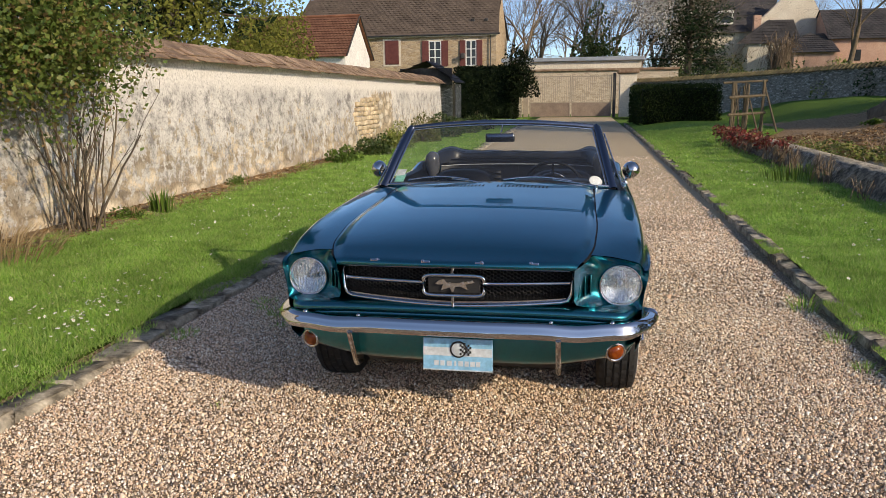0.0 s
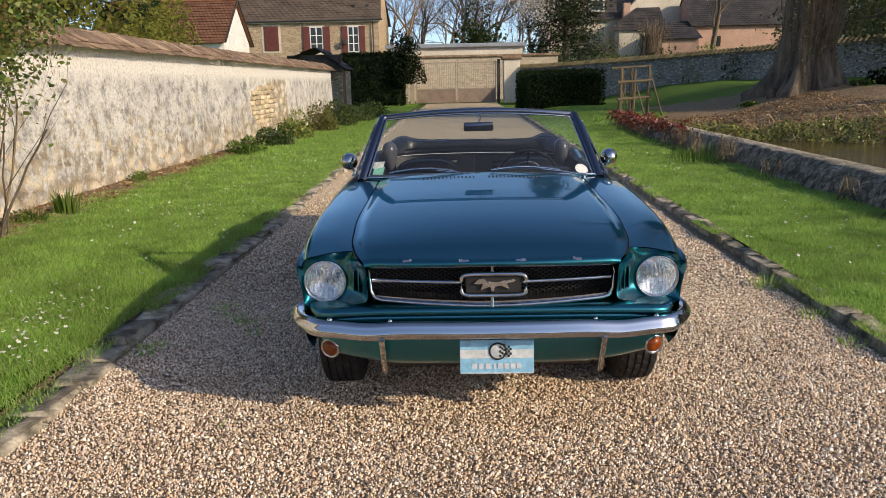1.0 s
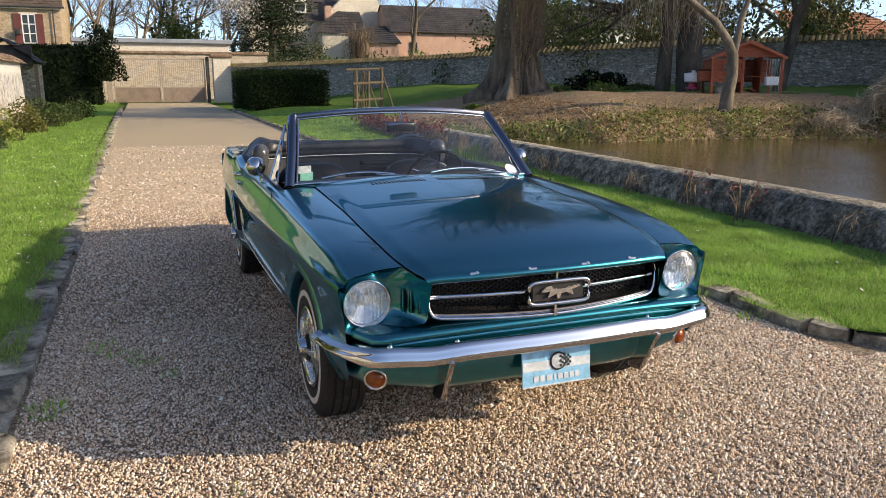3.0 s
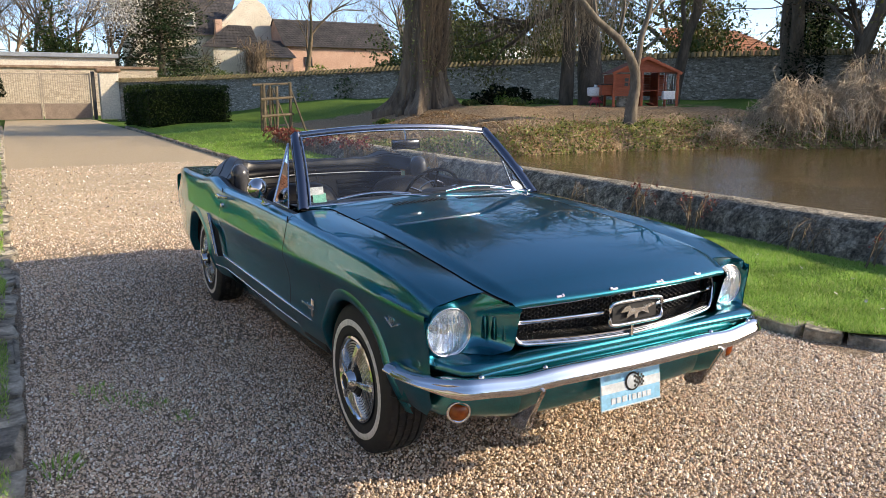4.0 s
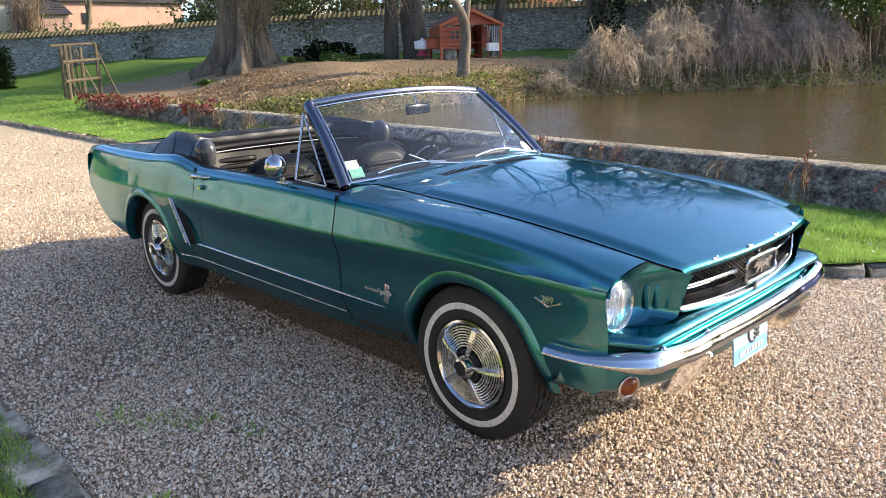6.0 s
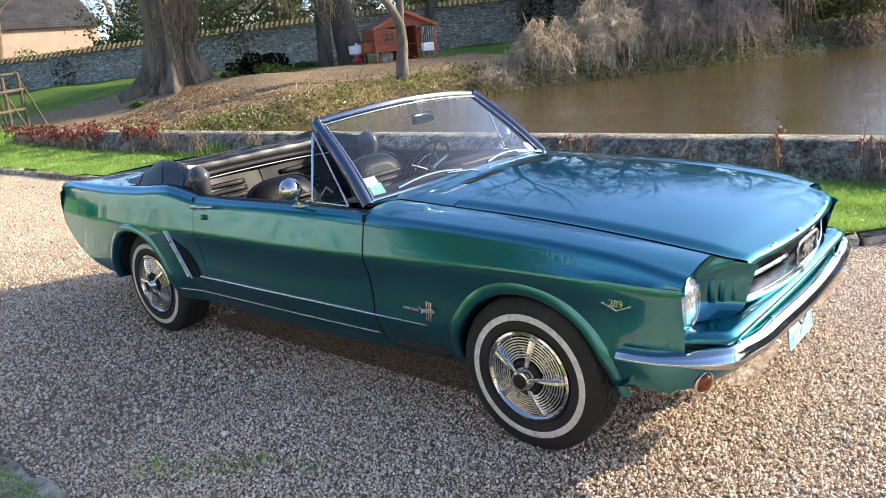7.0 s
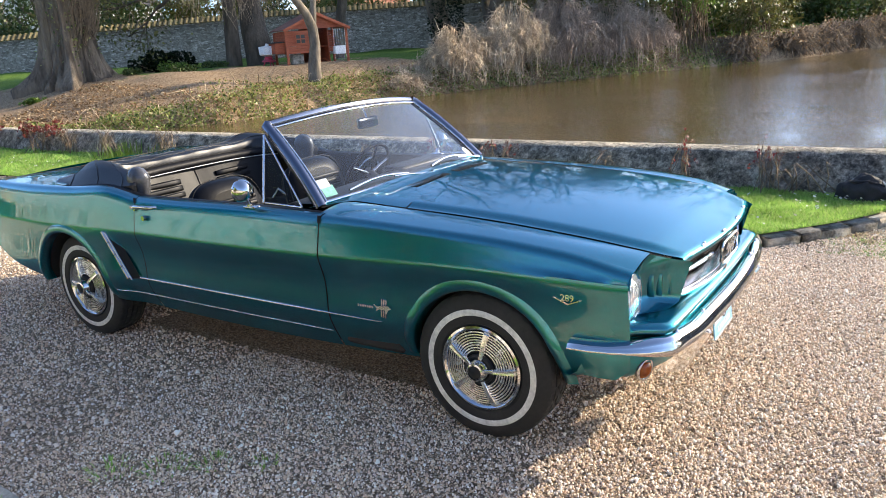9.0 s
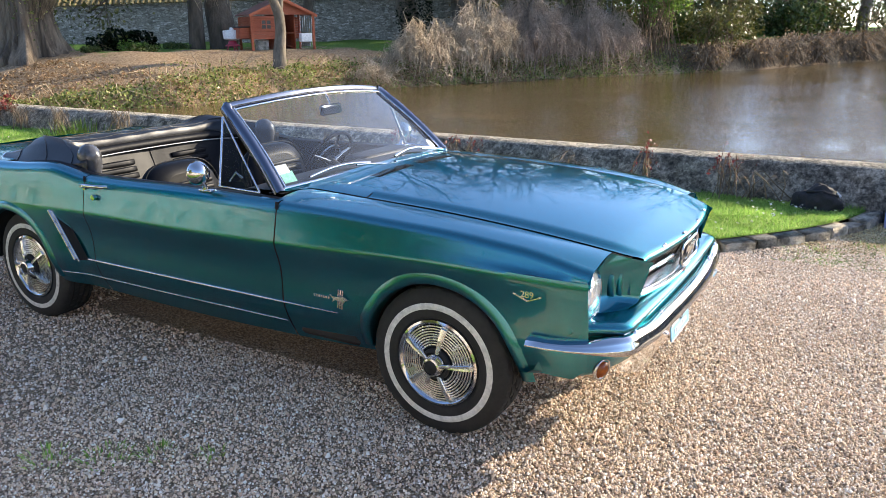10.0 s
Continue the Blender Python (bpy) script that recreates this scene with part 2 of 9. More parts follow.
def ground_material():
    """Soil with leaf litter and grass; the attribute 'grass' says where turf grows."""
    mat = bpy.data.materials.new("ground")
    nt, bs = tree_of(mat)
    at = nt.nodes.new("ShaderNodeAttribute")
    at.attribute_name = "grass"
    n1, n2 = noise_node(nt, 1.2, 5, 0.65), noise_node(nt, 14, 5, 0.7)
    soil = ramp_node(nt, n2.outputs["Fac"], [(0.3, (0.13, 0.085, 0.048)), (0.5, (0.32, 0.22, 0.13)), (0.72, (0.54, 0.40, 0.25))])
    turf = ramp_node(nt, n2.outputs["Fac"], [(0.3, (0.06, 0.115, 0.022)), (0.7, (0.15, 0.25, 0.048))])
    add = nt.nodes.new("ShaderNodeMath")
    add.operation = "MULTIPLY_ADD"
    add.inputs[1].default_value, add.inputs[2].default_value = 1.7, -0.85
    nt.links.new(n1.outputs["Fac"], add.inputs[0])
    f = nt.nodes.new("ShaderNodeMath")
    f.operation, f.use_clamp = "ADD", True
    nt.links.new(at.outputs["Fac"], f.inputs[0])
    nt.links.new(add.outputs[0], f.inputs[1])
    fr = ramp_node(nt, f.outputs[0], [(0.4, (0, 0, 0)), (0.6, (1, 1, 1))])
    c = mix_node(nt, fr.outputs["Color"], soil.outputs["Color"], turf.outputs["Color"])
    nt.links.new(c, bs.inputs["Base Color"])
    bs.inputs["Roughness"].default_value = 0.95
    bs.inputs["Specular IOR Level"].default_value = 0.1
    bump_node(nt, bs, n2.outputs["Fac"], 0.8, 0.06)
    return mat


def lawn_material():
    mat = bpy.data.materials.new("lawn_turf")
    nt, bs = tree_of(mat)
    n1, n2, n3 = noise_node(nt, 0.8, 4), noise_node(nt, 9, 5, 0.7), noise_node(nt, 120, 3, 0.7)
    a = ramp_node(nt, n2.outputs["Fac"], [(0.3, (0.095, 0.18, 0.034)), (0.7, (0.26, 0.43, 0.08))])
    b = ramp_node(nt, n1.outputs["Fac"], [(0.3, (0.85, 0.95, 0.8)), (0.7, (1.2, 1.08, 1.0))])
    g = ramp_node(nt, n3.outputs["Fac"], [(0.35, (0.4, 0.4, 0.4)), (0.65, (1.35, 1.35, 1.35))])
    c = mix_node(nt, 1.0, mix_node(nt, 1.0, a.outputs["Color"], b.outputs["Color"], "MULTIPLY"), g.outputs["Color"], "MULTIPLY")
    nt.links.new(c, bs.inputs["Base Color"])
    bs.inputs["Roughness"].default_value = 0.95
    bs.inputs["Specular IOR Level"].default_value = 0.1
    bump_node(nt, bs, n3.outputs["Fac"], 1.0, 0.02)
    return mat


def plaster_material():
    """Old lime plaster, grey and worn, with warm stone showing low down and in patches."""
    mat = bpy.data.materials.new("old_plaster")
    nt, bs = tree_of(mat)
    pos = nt.nodes.new("ShaderNodeNewGeometry").outputs["Position"]
    n1, n2, n3, n4 = noise_node(nt, 0.9, 6, 0.65), noise_node(nt, 5.5, 8, 0.72), noise_node(nt, 3.4, 10, 0.76, None, (1, 1, 1.15)), noise_node(nt, 28, 6, 0.7)
    vo = nt.nodes.new("ShaderNodeTexVoronoi")
    vo.inputs["Scale"].default_value = 3.6
    mp = nt.nodes.new("ShaderNodeMapping")
    mp.inputs["Scale"].default_value = (1, 0.8, 1.6)
    nt.links.new(mix_node(nt, 0.16, pos, noise_node(nt, 3.5, 4).outputs["Color"]), mp.inputs["Vector"])
    nt.links.new(mp.outputs["Vector"], vo.inputs["Vector"])
    sep = nt.nodes.new("ShaderNodeSeparateColor")
    nt.links.new(vo.outputs["Color"], sep.inputs["Color"])
    base = ramp_node(nt, n1.outputs["Fac"], [(0.3, (0.47, 0.46, 0.455)), (0.5, (0.60, 0.585, 0.565)), (0.72, (0.72, 0.70, 0.67))])
    fleck = ramp_node(nt, n3.outputs["Fac"], [(0.39, (0.40, 0.39, 0.39)), (0.47, (0.76, 0.75, 0.74)), (0.54, (1.0, 0.99, 0.97))])
    c = mix_node(nt, 1.0, base.outputs["Color"], fleck.outputs["Color"], "MULTIPLY")
    grain = ramp_node(nt, n4.outputs["Fac"], [(0.34, (0.58, 0.58, 0.58)), (0.48, (0.95, 0.95, 0.95)), (0.7, (1.15, 1.15, 1.15))])
    c = mix_node(nt, 1.0, c, grain.outputs["Color"], "MULTIPLY")
    stone = ramp_node(nt, sep.outputs["Red"], [(0, (0.42, 0.36, 0.28)), (0.4, (0.64, 0.52, 0.36)), (0.7, (0.78, 0.67, 0.50)), (1, (0.58, 0.54, 0.48))])
    joint = ramp_node(nt, vo.outputs["Distance"], [(0.32, (1, 1, 1)), (0.60, (0.50, 0.47, 0.43))])
    st = mix_node(nt, 1.0, mix_node(nt, 1.0, stone.outputs["Color"], joint.outputs["Color"], "MULTIPLY"), grain.outputs["Color"], "MULTIPLY")
    sx = nt.nodes.new("ShaderNodeSeparateXYZ")
    nt.links.new(pos, sx.inputs[0])
    lo = nt.nodes.new("ShaderNodeMapRange")
    lo.inputs["From Min"].default_value, lo.inputs["From Max"].default_value = 0.1, 1.7
    lo.inputs["To Min"].default_value, lo.inputs["To Max"].default_value = 0.11, -0.12
    nt.links.new(sx.outputs["Z"], lo.inputs["Value"])
    # a stretch where the plaster has come away from the stones
    span = nt.nodes.new("ShaderNodeMapRange")
    span.inputs["From Min"].default_value, span.inputs["From Max"].default_value = 14.0, 24.0
    nt.links.new(sx.outputs["Y"], span.inputs["Value"])
    bare = ramp_node(nt, span.outputs[0], [(0.30, (0, 0, 0)), (0.36, (0.22, 0.22, 0.22)), (0.56, (0.22, 0.22, 0.22)), (0.62, (0, 0, 0))])
    top = nt.nodes.new("ShaderNodeMapRange")
    top.inputs["From Min"].default_value, top.inputs["From Max"].default_value = 1.55, 1.75
    top.inputs["To Min"].default_value, top.inputs["To Max"].default_value = 1.0, 0.0
    nt.links.new(sx.outputs["Z"], top.inputs["Value"])
    bz = nt.nodes.new("ShaderNodeMath")
    bz.operation = "MULTIPLY"
    nt.links.new(bare.outputs["Color"], bz.inputs[0])
    nt.links.new(top.outputs[0], bz.inputs[1])
    a0 = nt.nodes.new("ShaderNodeMath")
    nt.links.new(lo.outputs[0], a0.inputs[0])
    nt.links.new(bz.outputs[0], a0.inputs[1])
    ad = nt.nodes.new("ShaderNodeMath")
    nt.links.new(n2.outputs["Fac"], ad.inputs[0])
    nt.links.new(a0.outputs[0], ad.inputs[1])
    # newer, smoother plaster under the coping
    band = ramp_node(nt, top.outputs[0], [(0.0, (1, 1, 1)), (0.9, (0, 0, 0))])
    c = mix_node(nt, band.outputs["Color"], c, mix_node(nt, 1.0, (0.68, 0.655, 0.62), grain.outputs["Color"], "MULTIPLY"))
    show = ramp_node(nt, ad.outputs[0], [(0.50, (0, 0, 0)), (0.58, (0.9, 0.9, 0.9))])
    c = mix_node(nt, show.outputs["Color"], c, st)
    nt.links.new(c, bs.inputs["Base Color"])
    bs.inputs["Roughness"].default_value = 0.92
    bs.inputs["Specular IOR Level"].default_value = 0.2
    nn = bump_node(nt, bs, n2.outputs["Fac"], 0.9, 0.04)
    nn = bump_node(nt, bs, n3.outputs["Fac"], 0.6, 0.015, nn)
    bump_node(nt, bs, n4.outputs["Fac"], 0.5, 0.006, nn)
    return mat


def rubble_material(name, tones, scale=3.0, joint=(0.40, 0.36, 0.30)):
    """Rubble stone walling, far off."""
    mat = bpy.data.materials.new(name)
    nt, bs = tree_of(mat)
    pos = nt.nodes.new("ShaderNodeNewGeometry").outputs["Position"]
    mp = nt.nodes.new("ShaderNodeMapping")
    mp.inputs["Scale"].default_value = (1, 1, 2.6)
    nt.links.new(mix_node(nt, 0.06, pos, noise_node(nt, 4, 3).outputs["Color"]), mp.inputs["Vector"])
    vo, ve = nt.nodes.new("ShaderNodeTexVoronoi"), nt.nodes.new("ShaderNodeTexVoronoi")
    ve.feature = "DISTANCE_TO_EDGE"
    for v in (vo, ve):
        v.inputs["Scale"].default_value = scale
        nt.links.new(mp.outputs["Vector"], v.inputs["Vector"])
    sep = nt.nodes.new("ShaderNodeSeparateColor")
    nt.links.new(vo.outputs["Color"], sep.inputs["Color"])
    k = len(tones)
    st = ramp_node(nt, sep.outputs["Red"], [(i / (k - 1), t) for i, t in enumerate(tones)])
    grain = ramp_node(nt, noise_node(nt, 12, 5, 0.7).outputs["Fac"], [(0.3, (0.6, 0.6, 0.6)), (0.7, (1.2, 1.2, 1.2))])
    c = mix_node(nt, 1.0, st.outputs["Color"], grain.outputs["Color"], "MULTIPLY")
    ed = ramp_node(nt, ve.outputs["Distance"], [(0.02, (0, 0, 0)), (0.07, (1, 1, 1))])
    c = mix_node(nt, ed.outputs["Color"], joint, c)
    nt.links.new(c, bs.inputs["Base Color"])
    bs.inputs["Roughness"].default_value = 0.95
    bs.inputs["Specular IOR Level"].default_value = 0.15
    bump_node(nt, bs, ed.outputs["Color"], 0.8, 0.03)
    return mat


def water_material():
    mat = bpy.data.materials.new("pond_water")
    nt, bs = tree_of(mat)
    bs.inputs["Base Color"].default_value = (0.10, 0.070, 0.028, 1)
    bs.inputs["Roughness"].default_value = 0.04
    bs.inputs["IOR"].default_value = 1.33
    n1 = noise_node(nt, 10.0, 4, 0.6, None, (0.8, 1.5, 1.0))
    n2 = noise_node(nt, 0.25, 3, 0.5)
    m = nt.nodes.new("ShaderNodeMath")
    m.operation = "MULTIPLY"
    r = ramp_node(nt, n2.outputs["Fac"], [(0.35, (0.25, 0.25, 0.25)), (0.6, (1, 1, 1))])
    nt.links.new(n1.outputs["Fac"], m.inputs[0])
    nt.links.new(r.outputs["Color"], m.inputs[1])
    bump_node(nt, bs, m.outputs[0], 0.45, 0.035)
    return mat


GRAVEL, GROUND, TURF, PLASTER, WATER = gravel_material(), ground_material(), lawn_material(), plaster_material(), water_material()
RUBBLE_WARM = rubble_material("warm_rubble", [(0.42, 0.30, 0.18), (0.55, 0.42, 0.27), (0.36, 0.27, 0.19), (0.62, 0.50, 0.35)], 3.4, (0.55, 0.45, 0.32))
RUBBLE_PALE = rubble_material("pale_rubble", [(0.52, 0.42, 0.31), (0.66, 0.55, 0.42), (0.46, 0.37, 0.28), (0.72, 0.62, 0.48)], 3.0, (0.62, 0.53, 0.41))
RUBBLE_GREY = rubble_material("grey_rubble", [(0.19, 0.17, 0.135), (0.46, 0.42, 0.335), (0.30, 0.27, 0.21), (0.68, 0.62, 0.52)], 6.8, (0.18, 0.16, 0.12))
KERB_STONE = surface("kerb_stone", (0.11, 0.095, 0.07), (0.54, 0.48, 0.38), 8, 0.95, fine=45, bump=1.0, dist=0.012, island=0.3)
COPING_TILE = surface("coping_tile", (0.15, 0.088, 0.055), (0.34, 0.245, 0.165), 2.5, 0.9, fine=30, bump=0.6, dist=0.01, island=0.35)
ROOF_RED = surface("red_roof_tile", (0.19, 0.075, 0.04), (0.30, 0.14, 0.08), 1.5, 0.9, fine=20, bump=0.5, island=0.3)
ROOF_BROWN = surface("brown_roof_tile", (0.085, 0.062, 0.045), (0.15, 0.11, 0.08), 1.0, 0.9, fine=14, bump=0.5, island=0.25)
ROOF_DARK = surface("dark_roof_slate", (0.028, 0.027, 0.029), (0.072, 0.064, 0.062), 1.0, 0.85, fine=14, bump=0.4, island=0.25)
ROOF_ORANGE = surface("orange_roof_tile", (0.30, 0.12, 0.06), (0.42, 0.20, 0.11), 1.5, 0.9, fine=20, bump=0.5, island=0.3)
PINK_RENDER = surface("pink_render", (0.50, 0.305, 0.225), (0.60, 0.395, 0.30), 0.8, 0.9, fine=10, bump=0.2)
CREAM_RENDER = surface("cream_render", (0.62, 0.55, 0.44), (0.72, 0.66, 0.55), 0.8, 0.9, fine=10, bump=0.2)
WHITE_RENDER = surface("white_render", (0.70, 0.68, 0.64), (0.80, 0.78, 0.74), 0.8, 0.9, fine=10, bump=0.2)
SHUTTER_RED = surface("shutter_paint", (0.11, 0.028, 0.022), (0.15, 0.045, 0.035), 3, 0.6, fine=30, bump=0.1)
DARK_PANE = surface("dark_pane", (0.02, 0.022, 0.025), (0.04, 0.045, 0.05), 2, 0.12, bump=0)
WHITE_PAINT = surface("white_paint", (0.70, 0.70, 0.68), (0.80, 0.80, 0.78), 3, 0.5, fine=30, bump=0.1)
IRON = surface("dark_iron", (0.03, 0.03, 0.032), (0.06, 0.055, 0.05), 5, 0.6, fine=40, bump=0.2)
GATE_PAINT = surface("gate_paint", (0.30, 0.25, 0.20), (0.40, 0.34, 0.27), 3, 0.6, fine=30, bump=0.1)
GATE_PANEL = surface("gate_panel", (0.20, 0.15, 0.12), (0.28, 0.22, 0.17), 2, 0.7, fine=30, bump=0.1)
OLD_WOOD = surface("weathered_wood", (0.085, 0.062, 0.038), (0.19, 0.145, 0.088), 5, 0.85, fine=30, bump=0.5, stretch=(6, 6, 1))
DARK_WOOD = surface("dark_wood", (0.025, 0.022, 0.022), (0.06, 0.052, 0.048), 4, 0.8, fine=30, bump=0.4)
FEED_RED = surface("red_plastic", (0.40, 0.03, 0.06), (0.48, 0.05, 0.08), 4, 0.5, bump=0)
BAG_BLACK = surface("black_cloth", (0.008, 0.008, 0.009), (0.02, 0.02, 0.022), 20, 0.8, fine=150, bump=0.4)
BOX_LILAC = surface("lilac_plastic", (0.36, 0.38, 0.62), (0.42, 0.44, 0.68), 4, 0.45, bump=0)
COOP_RED = surface("red_stained_wood", (0.30, 0.065, 0.025), (0.42, 0.11, 0.045), 4, 0.7, fine=25, bump=0.4, stretch=(1, 1, 6))
BARK = surface("bark", (0.055, 0.044, 0.032), (0.16, 0.125, 0.09), 3, 0.95, fine=16, bump=1.0, dist=0.05, stretch=(1, 1, 0.25))
BARK_OLD = surface("old_bark", (0.07, 0.052, 0.036), (0.26, 0.20, 0.14), 2.2, 0.95, fine=12, bump=1.0, dist=0.09, stretch=(1.4, 1.4, 0.18))
BARK_GREY = surface("pale_bark", (0.10, 0.082, 0.06), (0.25, 0.20, 0.145), 4, 0.95, fine=20, bump=0.8, dist=0.03, stretch=(1, 1, 0.35))
TWIG = surface("twig", (0.14, 0.10, 0.065), (0.26, 0.19, 0.12), 6, 0.9, fine=40, bump=0.2, island=0.3)
TWIG_PALE = surface("dry_twig", (0.26, 0.19, 0.12), (0.44, 0.34, 0.22), 6, 0.9, fine=40, bump=0.2, island=0.35)
LEAF_ROSE = leafy("rose_leaf", [(0.08, 0.14, 0.034), (0.16, 0.23, 0.052), (0.28, 0.31, 0.085), (0.10, 0.165, 0.04), (0.21, 0.26, 0.07), (0.25, 0.17, 0.075)], 0.4, 0.42)
LEAF_LIME = leafy("lime_leaf", [(0.16, 0.17, 0.035), (0.25, 0.25, 0.055), (0.12, 0.13, 0.03), (0.20, 0.21, 0.05)], 0.6, 0.35)
LEAF_IVY = leafy("ivy_leaf", [(0.07, 0.11, 0.025), (0.16, 0.21, 0.045), (0.42, 0.42, 0.15), (0.26, 0.30, 0.07), (0.34, 0.36, 0.13)], 0.35, 0.35)
# nearly black, as the shade on the evergreens is put into the leaf tones
LEAF_DARK = leafy("shaded_yew_leaf", [(0.006, 0.010, 0.005), (0.010, 0.017, 0.007), (0.016, 0.025, 0.009)], 0.6, 0.1)
LEAF_HEDGE = leafy("hedge_leaf", [(0.03, 0.06, 0.014), (0.05, 0.085, 0.02), (0.085, 0.11, 0.03)], 0.5)
# hedge leaf tones darkened to paint in the shadow on the clipped hedge
LEAF_BOX_SHADED = leafy("shaded_box_leaf", [(0.016, 0.030, 0.008), (0.028, 0.048, 0.012), (0.050, 0.070, 0.020)], 0.6, 0.2)
LEAF_CATKIN = leafy("catkin", [(0.10, 0.065, 0.035), (0.16, 0.11, 0.055), (0.12, 0.10, 0.04), (0.08, 0.05, 0.03)], 0.8, 0.15)
LEAF_FRESH = leafy("fresh_leaf", [(0.10, 0.18, 0.03), (0.17, 0.26, 0.045), (0.08, 0.14, 0.03)], 0.5, 0.45)
LEAF_OLIVE = leafy("olive_leaf", [(0.09, 0.10, 0.025), (0.14, 0.14, 0.035), (0.18, 0.16, 0.05), (0.07, 0.085, 0.02)], 0.5)
LEAF_RED = leafy("red_leaf", [(0.22, 0.03, 0.03), (0.30, 0.07, 0.055), (0.14, 0.03, 0.025), (0.22, 0.12, 0.07)], 0.5)
LEAF_DRY = leafy("dry_leaf", [(0.30, 0.18, 0.09), (0.44, 0.28, 0.15), (0.17, 0.10, 0.05), (0.55, 0.41, 0.25)], 0.7)
BLOSSOM = leafy("blossom", [(0.62, 0.58, 0.52), (0.75, 0.72, 0.66), (0.50, 0.46, 0.40)], 0.6)
GRASS = leafy("grass_blade", [(0.17, 0.34, 0.060), (0.32, 0.55, 0.105), (0.45, 0.64, 0.15), (0.23, 0.44, 0.080), (0.52, 0.58, 0.24)], 0.5, 0.52)
STRAW = leafy("straw", [(0.30, 0.22, 0.12), (0.40, 0.31, 0.18), (0.22, 0.15, 0.08)], 0.8, 0.1)
DAISY = leafy("daisy", [(0.75, 0.75, 0.72), (0.82, 0.82, 0.80)], 0.6, 0.1)

# ---- the land ----
WATER_Z = -0.12
SHORE = [(4.66, -26), (4.66, 17.6), (7.0, 15.6), (9.8, 13.7), (13.1, 13.7), (14.6, 13.2), (16.6, 12.5), (19.0, 11.6), (21.8, 10.3),
         (24.2, 8.9), (27.0, 6.9), (29.2, 5.7), (32.2, 3.6), (37, 2.4), (44, -0.5), (60, -10), (60, -26)]


def shore_distance(x, y):
    """Distance from the pond's edge, negative on the water."""
    x, y = np.asarray(x, float), np.asarray(y, float)
    best, inside = np.full(x.shape, 1e9), np.zeros(x.shape, bool)
    for (ax, ay), (bx, by) in zip(SHORE, SHORE[1:] + SHORE[:1]):
        dx, dy = bx - ax, by - ay
        t = np.clip(((x - ax) * dx + (y - ay) * dy) / (dx * dx + dy * dy), 0, 1)
        best = np.minimum(best, np.hypot(x - ax - t * dx, y - ay - t * dy))
        cross = ((ay > y) != (by > y)) & (x < (bx - ax) * (y - ay) / ((by - ay) or 1e-9) + ax)
        inside ^= cross
    return np.where(inside, -best, best)


def land(x, y):
    """Height of the ground sheet."""
    x, y = np.asarray(x, float), np.asarray(y, float)
    d = shore_distance(x, y)
    high = 0.26 + 0.82 * sstep(7.5, 12.5, x) + 0.25 * sstep(24, 34, np.hypot(x, y - 6)) * sstep(10, 16, x)
    bank = -0.30 + (high + 0.30) * (0.60 * sstep(-0.2, 0.95, d) + 0.40 * sstep(0.8, 5.0, d))
    bed = np.where(d < 0, -0.30 - 0.6 * sstep(0, 1.2, -d), bank)
    bed = bed + 0.06 * np.sin(1.7 * x + 0.8 * y) * np.sin(1.3 * y - 0.6 * x) * sstep(0.5, 3, d)
    drive = (1 - sstep(4.3, 4.7, x)) * sstep(-60, -59, y)
    drive = np.maximum(drive, (1 - sstep(-0.2, 2.4, x - 4.6)) * sstep(19, 21, y) * (1 - sstep(58, 62, y)) * 0.55)
    out = bed * (1 - drive) + (-0.10) * drive
    return np.where(y > 50, np.maximum(out, 0.02 * np.clip(y - 50, 0, 80) - 0.05), out)


def axis_lines(*runs):
    out = []
    for a, b, step in runs:
        out += list(np.arange(a, b - 1e-6, step))
    return np.array(out + [runs[-1][1]])


def build_ground():
    xs = axis_lines((-900, -100, 200), (-100, -20, 10), (-20, -6, 2), (-6, 6, 0.6), (6, 30, 0.5), (30, 60, 1.5), (60, 120, 10), (120, 900, 195))
    ys = axis_lines((-900, -100, 200), (-100, -30, 10), (-30, -4, 2), (-4, 30, 0.5), (30, 60, 1.5), (60, 120, 6), (120, 900, 195))
    X, Y = np.meshgrid(xs, ys, indexing="ij")
    V = np.stack([X, Y, land(X, Y)], -1).reshape(-1, 3)
    me = mesh_np("ground", V, grid_faces(len(xs), len(ys)), [GROUND], True)
    d = shore_distance(X, Y)
    # turf along the far wall and round the old tree, bare soil nearer the water
    dw = (4.0 - X) * 0.786 + (49.3 - Y) * 0.617
    g = 0.95 * sstep(11.5, 7.5, dw) * sstep(1.5, 4.0, d) + 0.55 * np.exp(-((X - 12.8) / 2.4) ** 2 - ((Y - 20.0) / 1.6) ** 2)
    g = g - 0.6 * np.exp(-((X - 17.2) / 3.2) ** 2 - ((Y - 17.2) / 2.4) ** 2)
    g = np.where(X < 4.4, 1.0, g)
    at = me.attributes.new("grass", "FLOAT", "POINT")
    at.data.foreach_set("value", np.clip(g, 0, 1).astype(np.float32).ravel())
    tagged(new("ground", me), "grassy ground and leaf-strewn soil round the pond", "ground", kind="structure")


def sheet(name, xs, ys, height, material, label, category):
    X, Y = np.meshgrid(xs, ys, indexing="ij")
    V = np.stack([X, Y, height(X, Y)], -1).reshape(-1, 3)
    return tagged(new(name, mesh_np(name, V, grid_faces(len(xs), len(ys)), [material], True)), label, category, kind="structure")


def left_lawn_z(x, y):
    return 0.055 + 0.03 * sstep(-2.4, -4.6, x) + 0.012 * np.sin(2.1 * x + y) * np.sin(1.3 * y)


def right_lawn_z(x, y):
    return 0.075 + 0.012 * np.sin(2.0 * x + 0.7 * y) * np.sin(1.1 * y) + 0.02 * sstep(3, 4.2, x) + 0.2 * sstep(14, 24, y) * sstep(2.6, 5.0, x)


def wall_x(y):
    return -5.24 - 0.010 * y


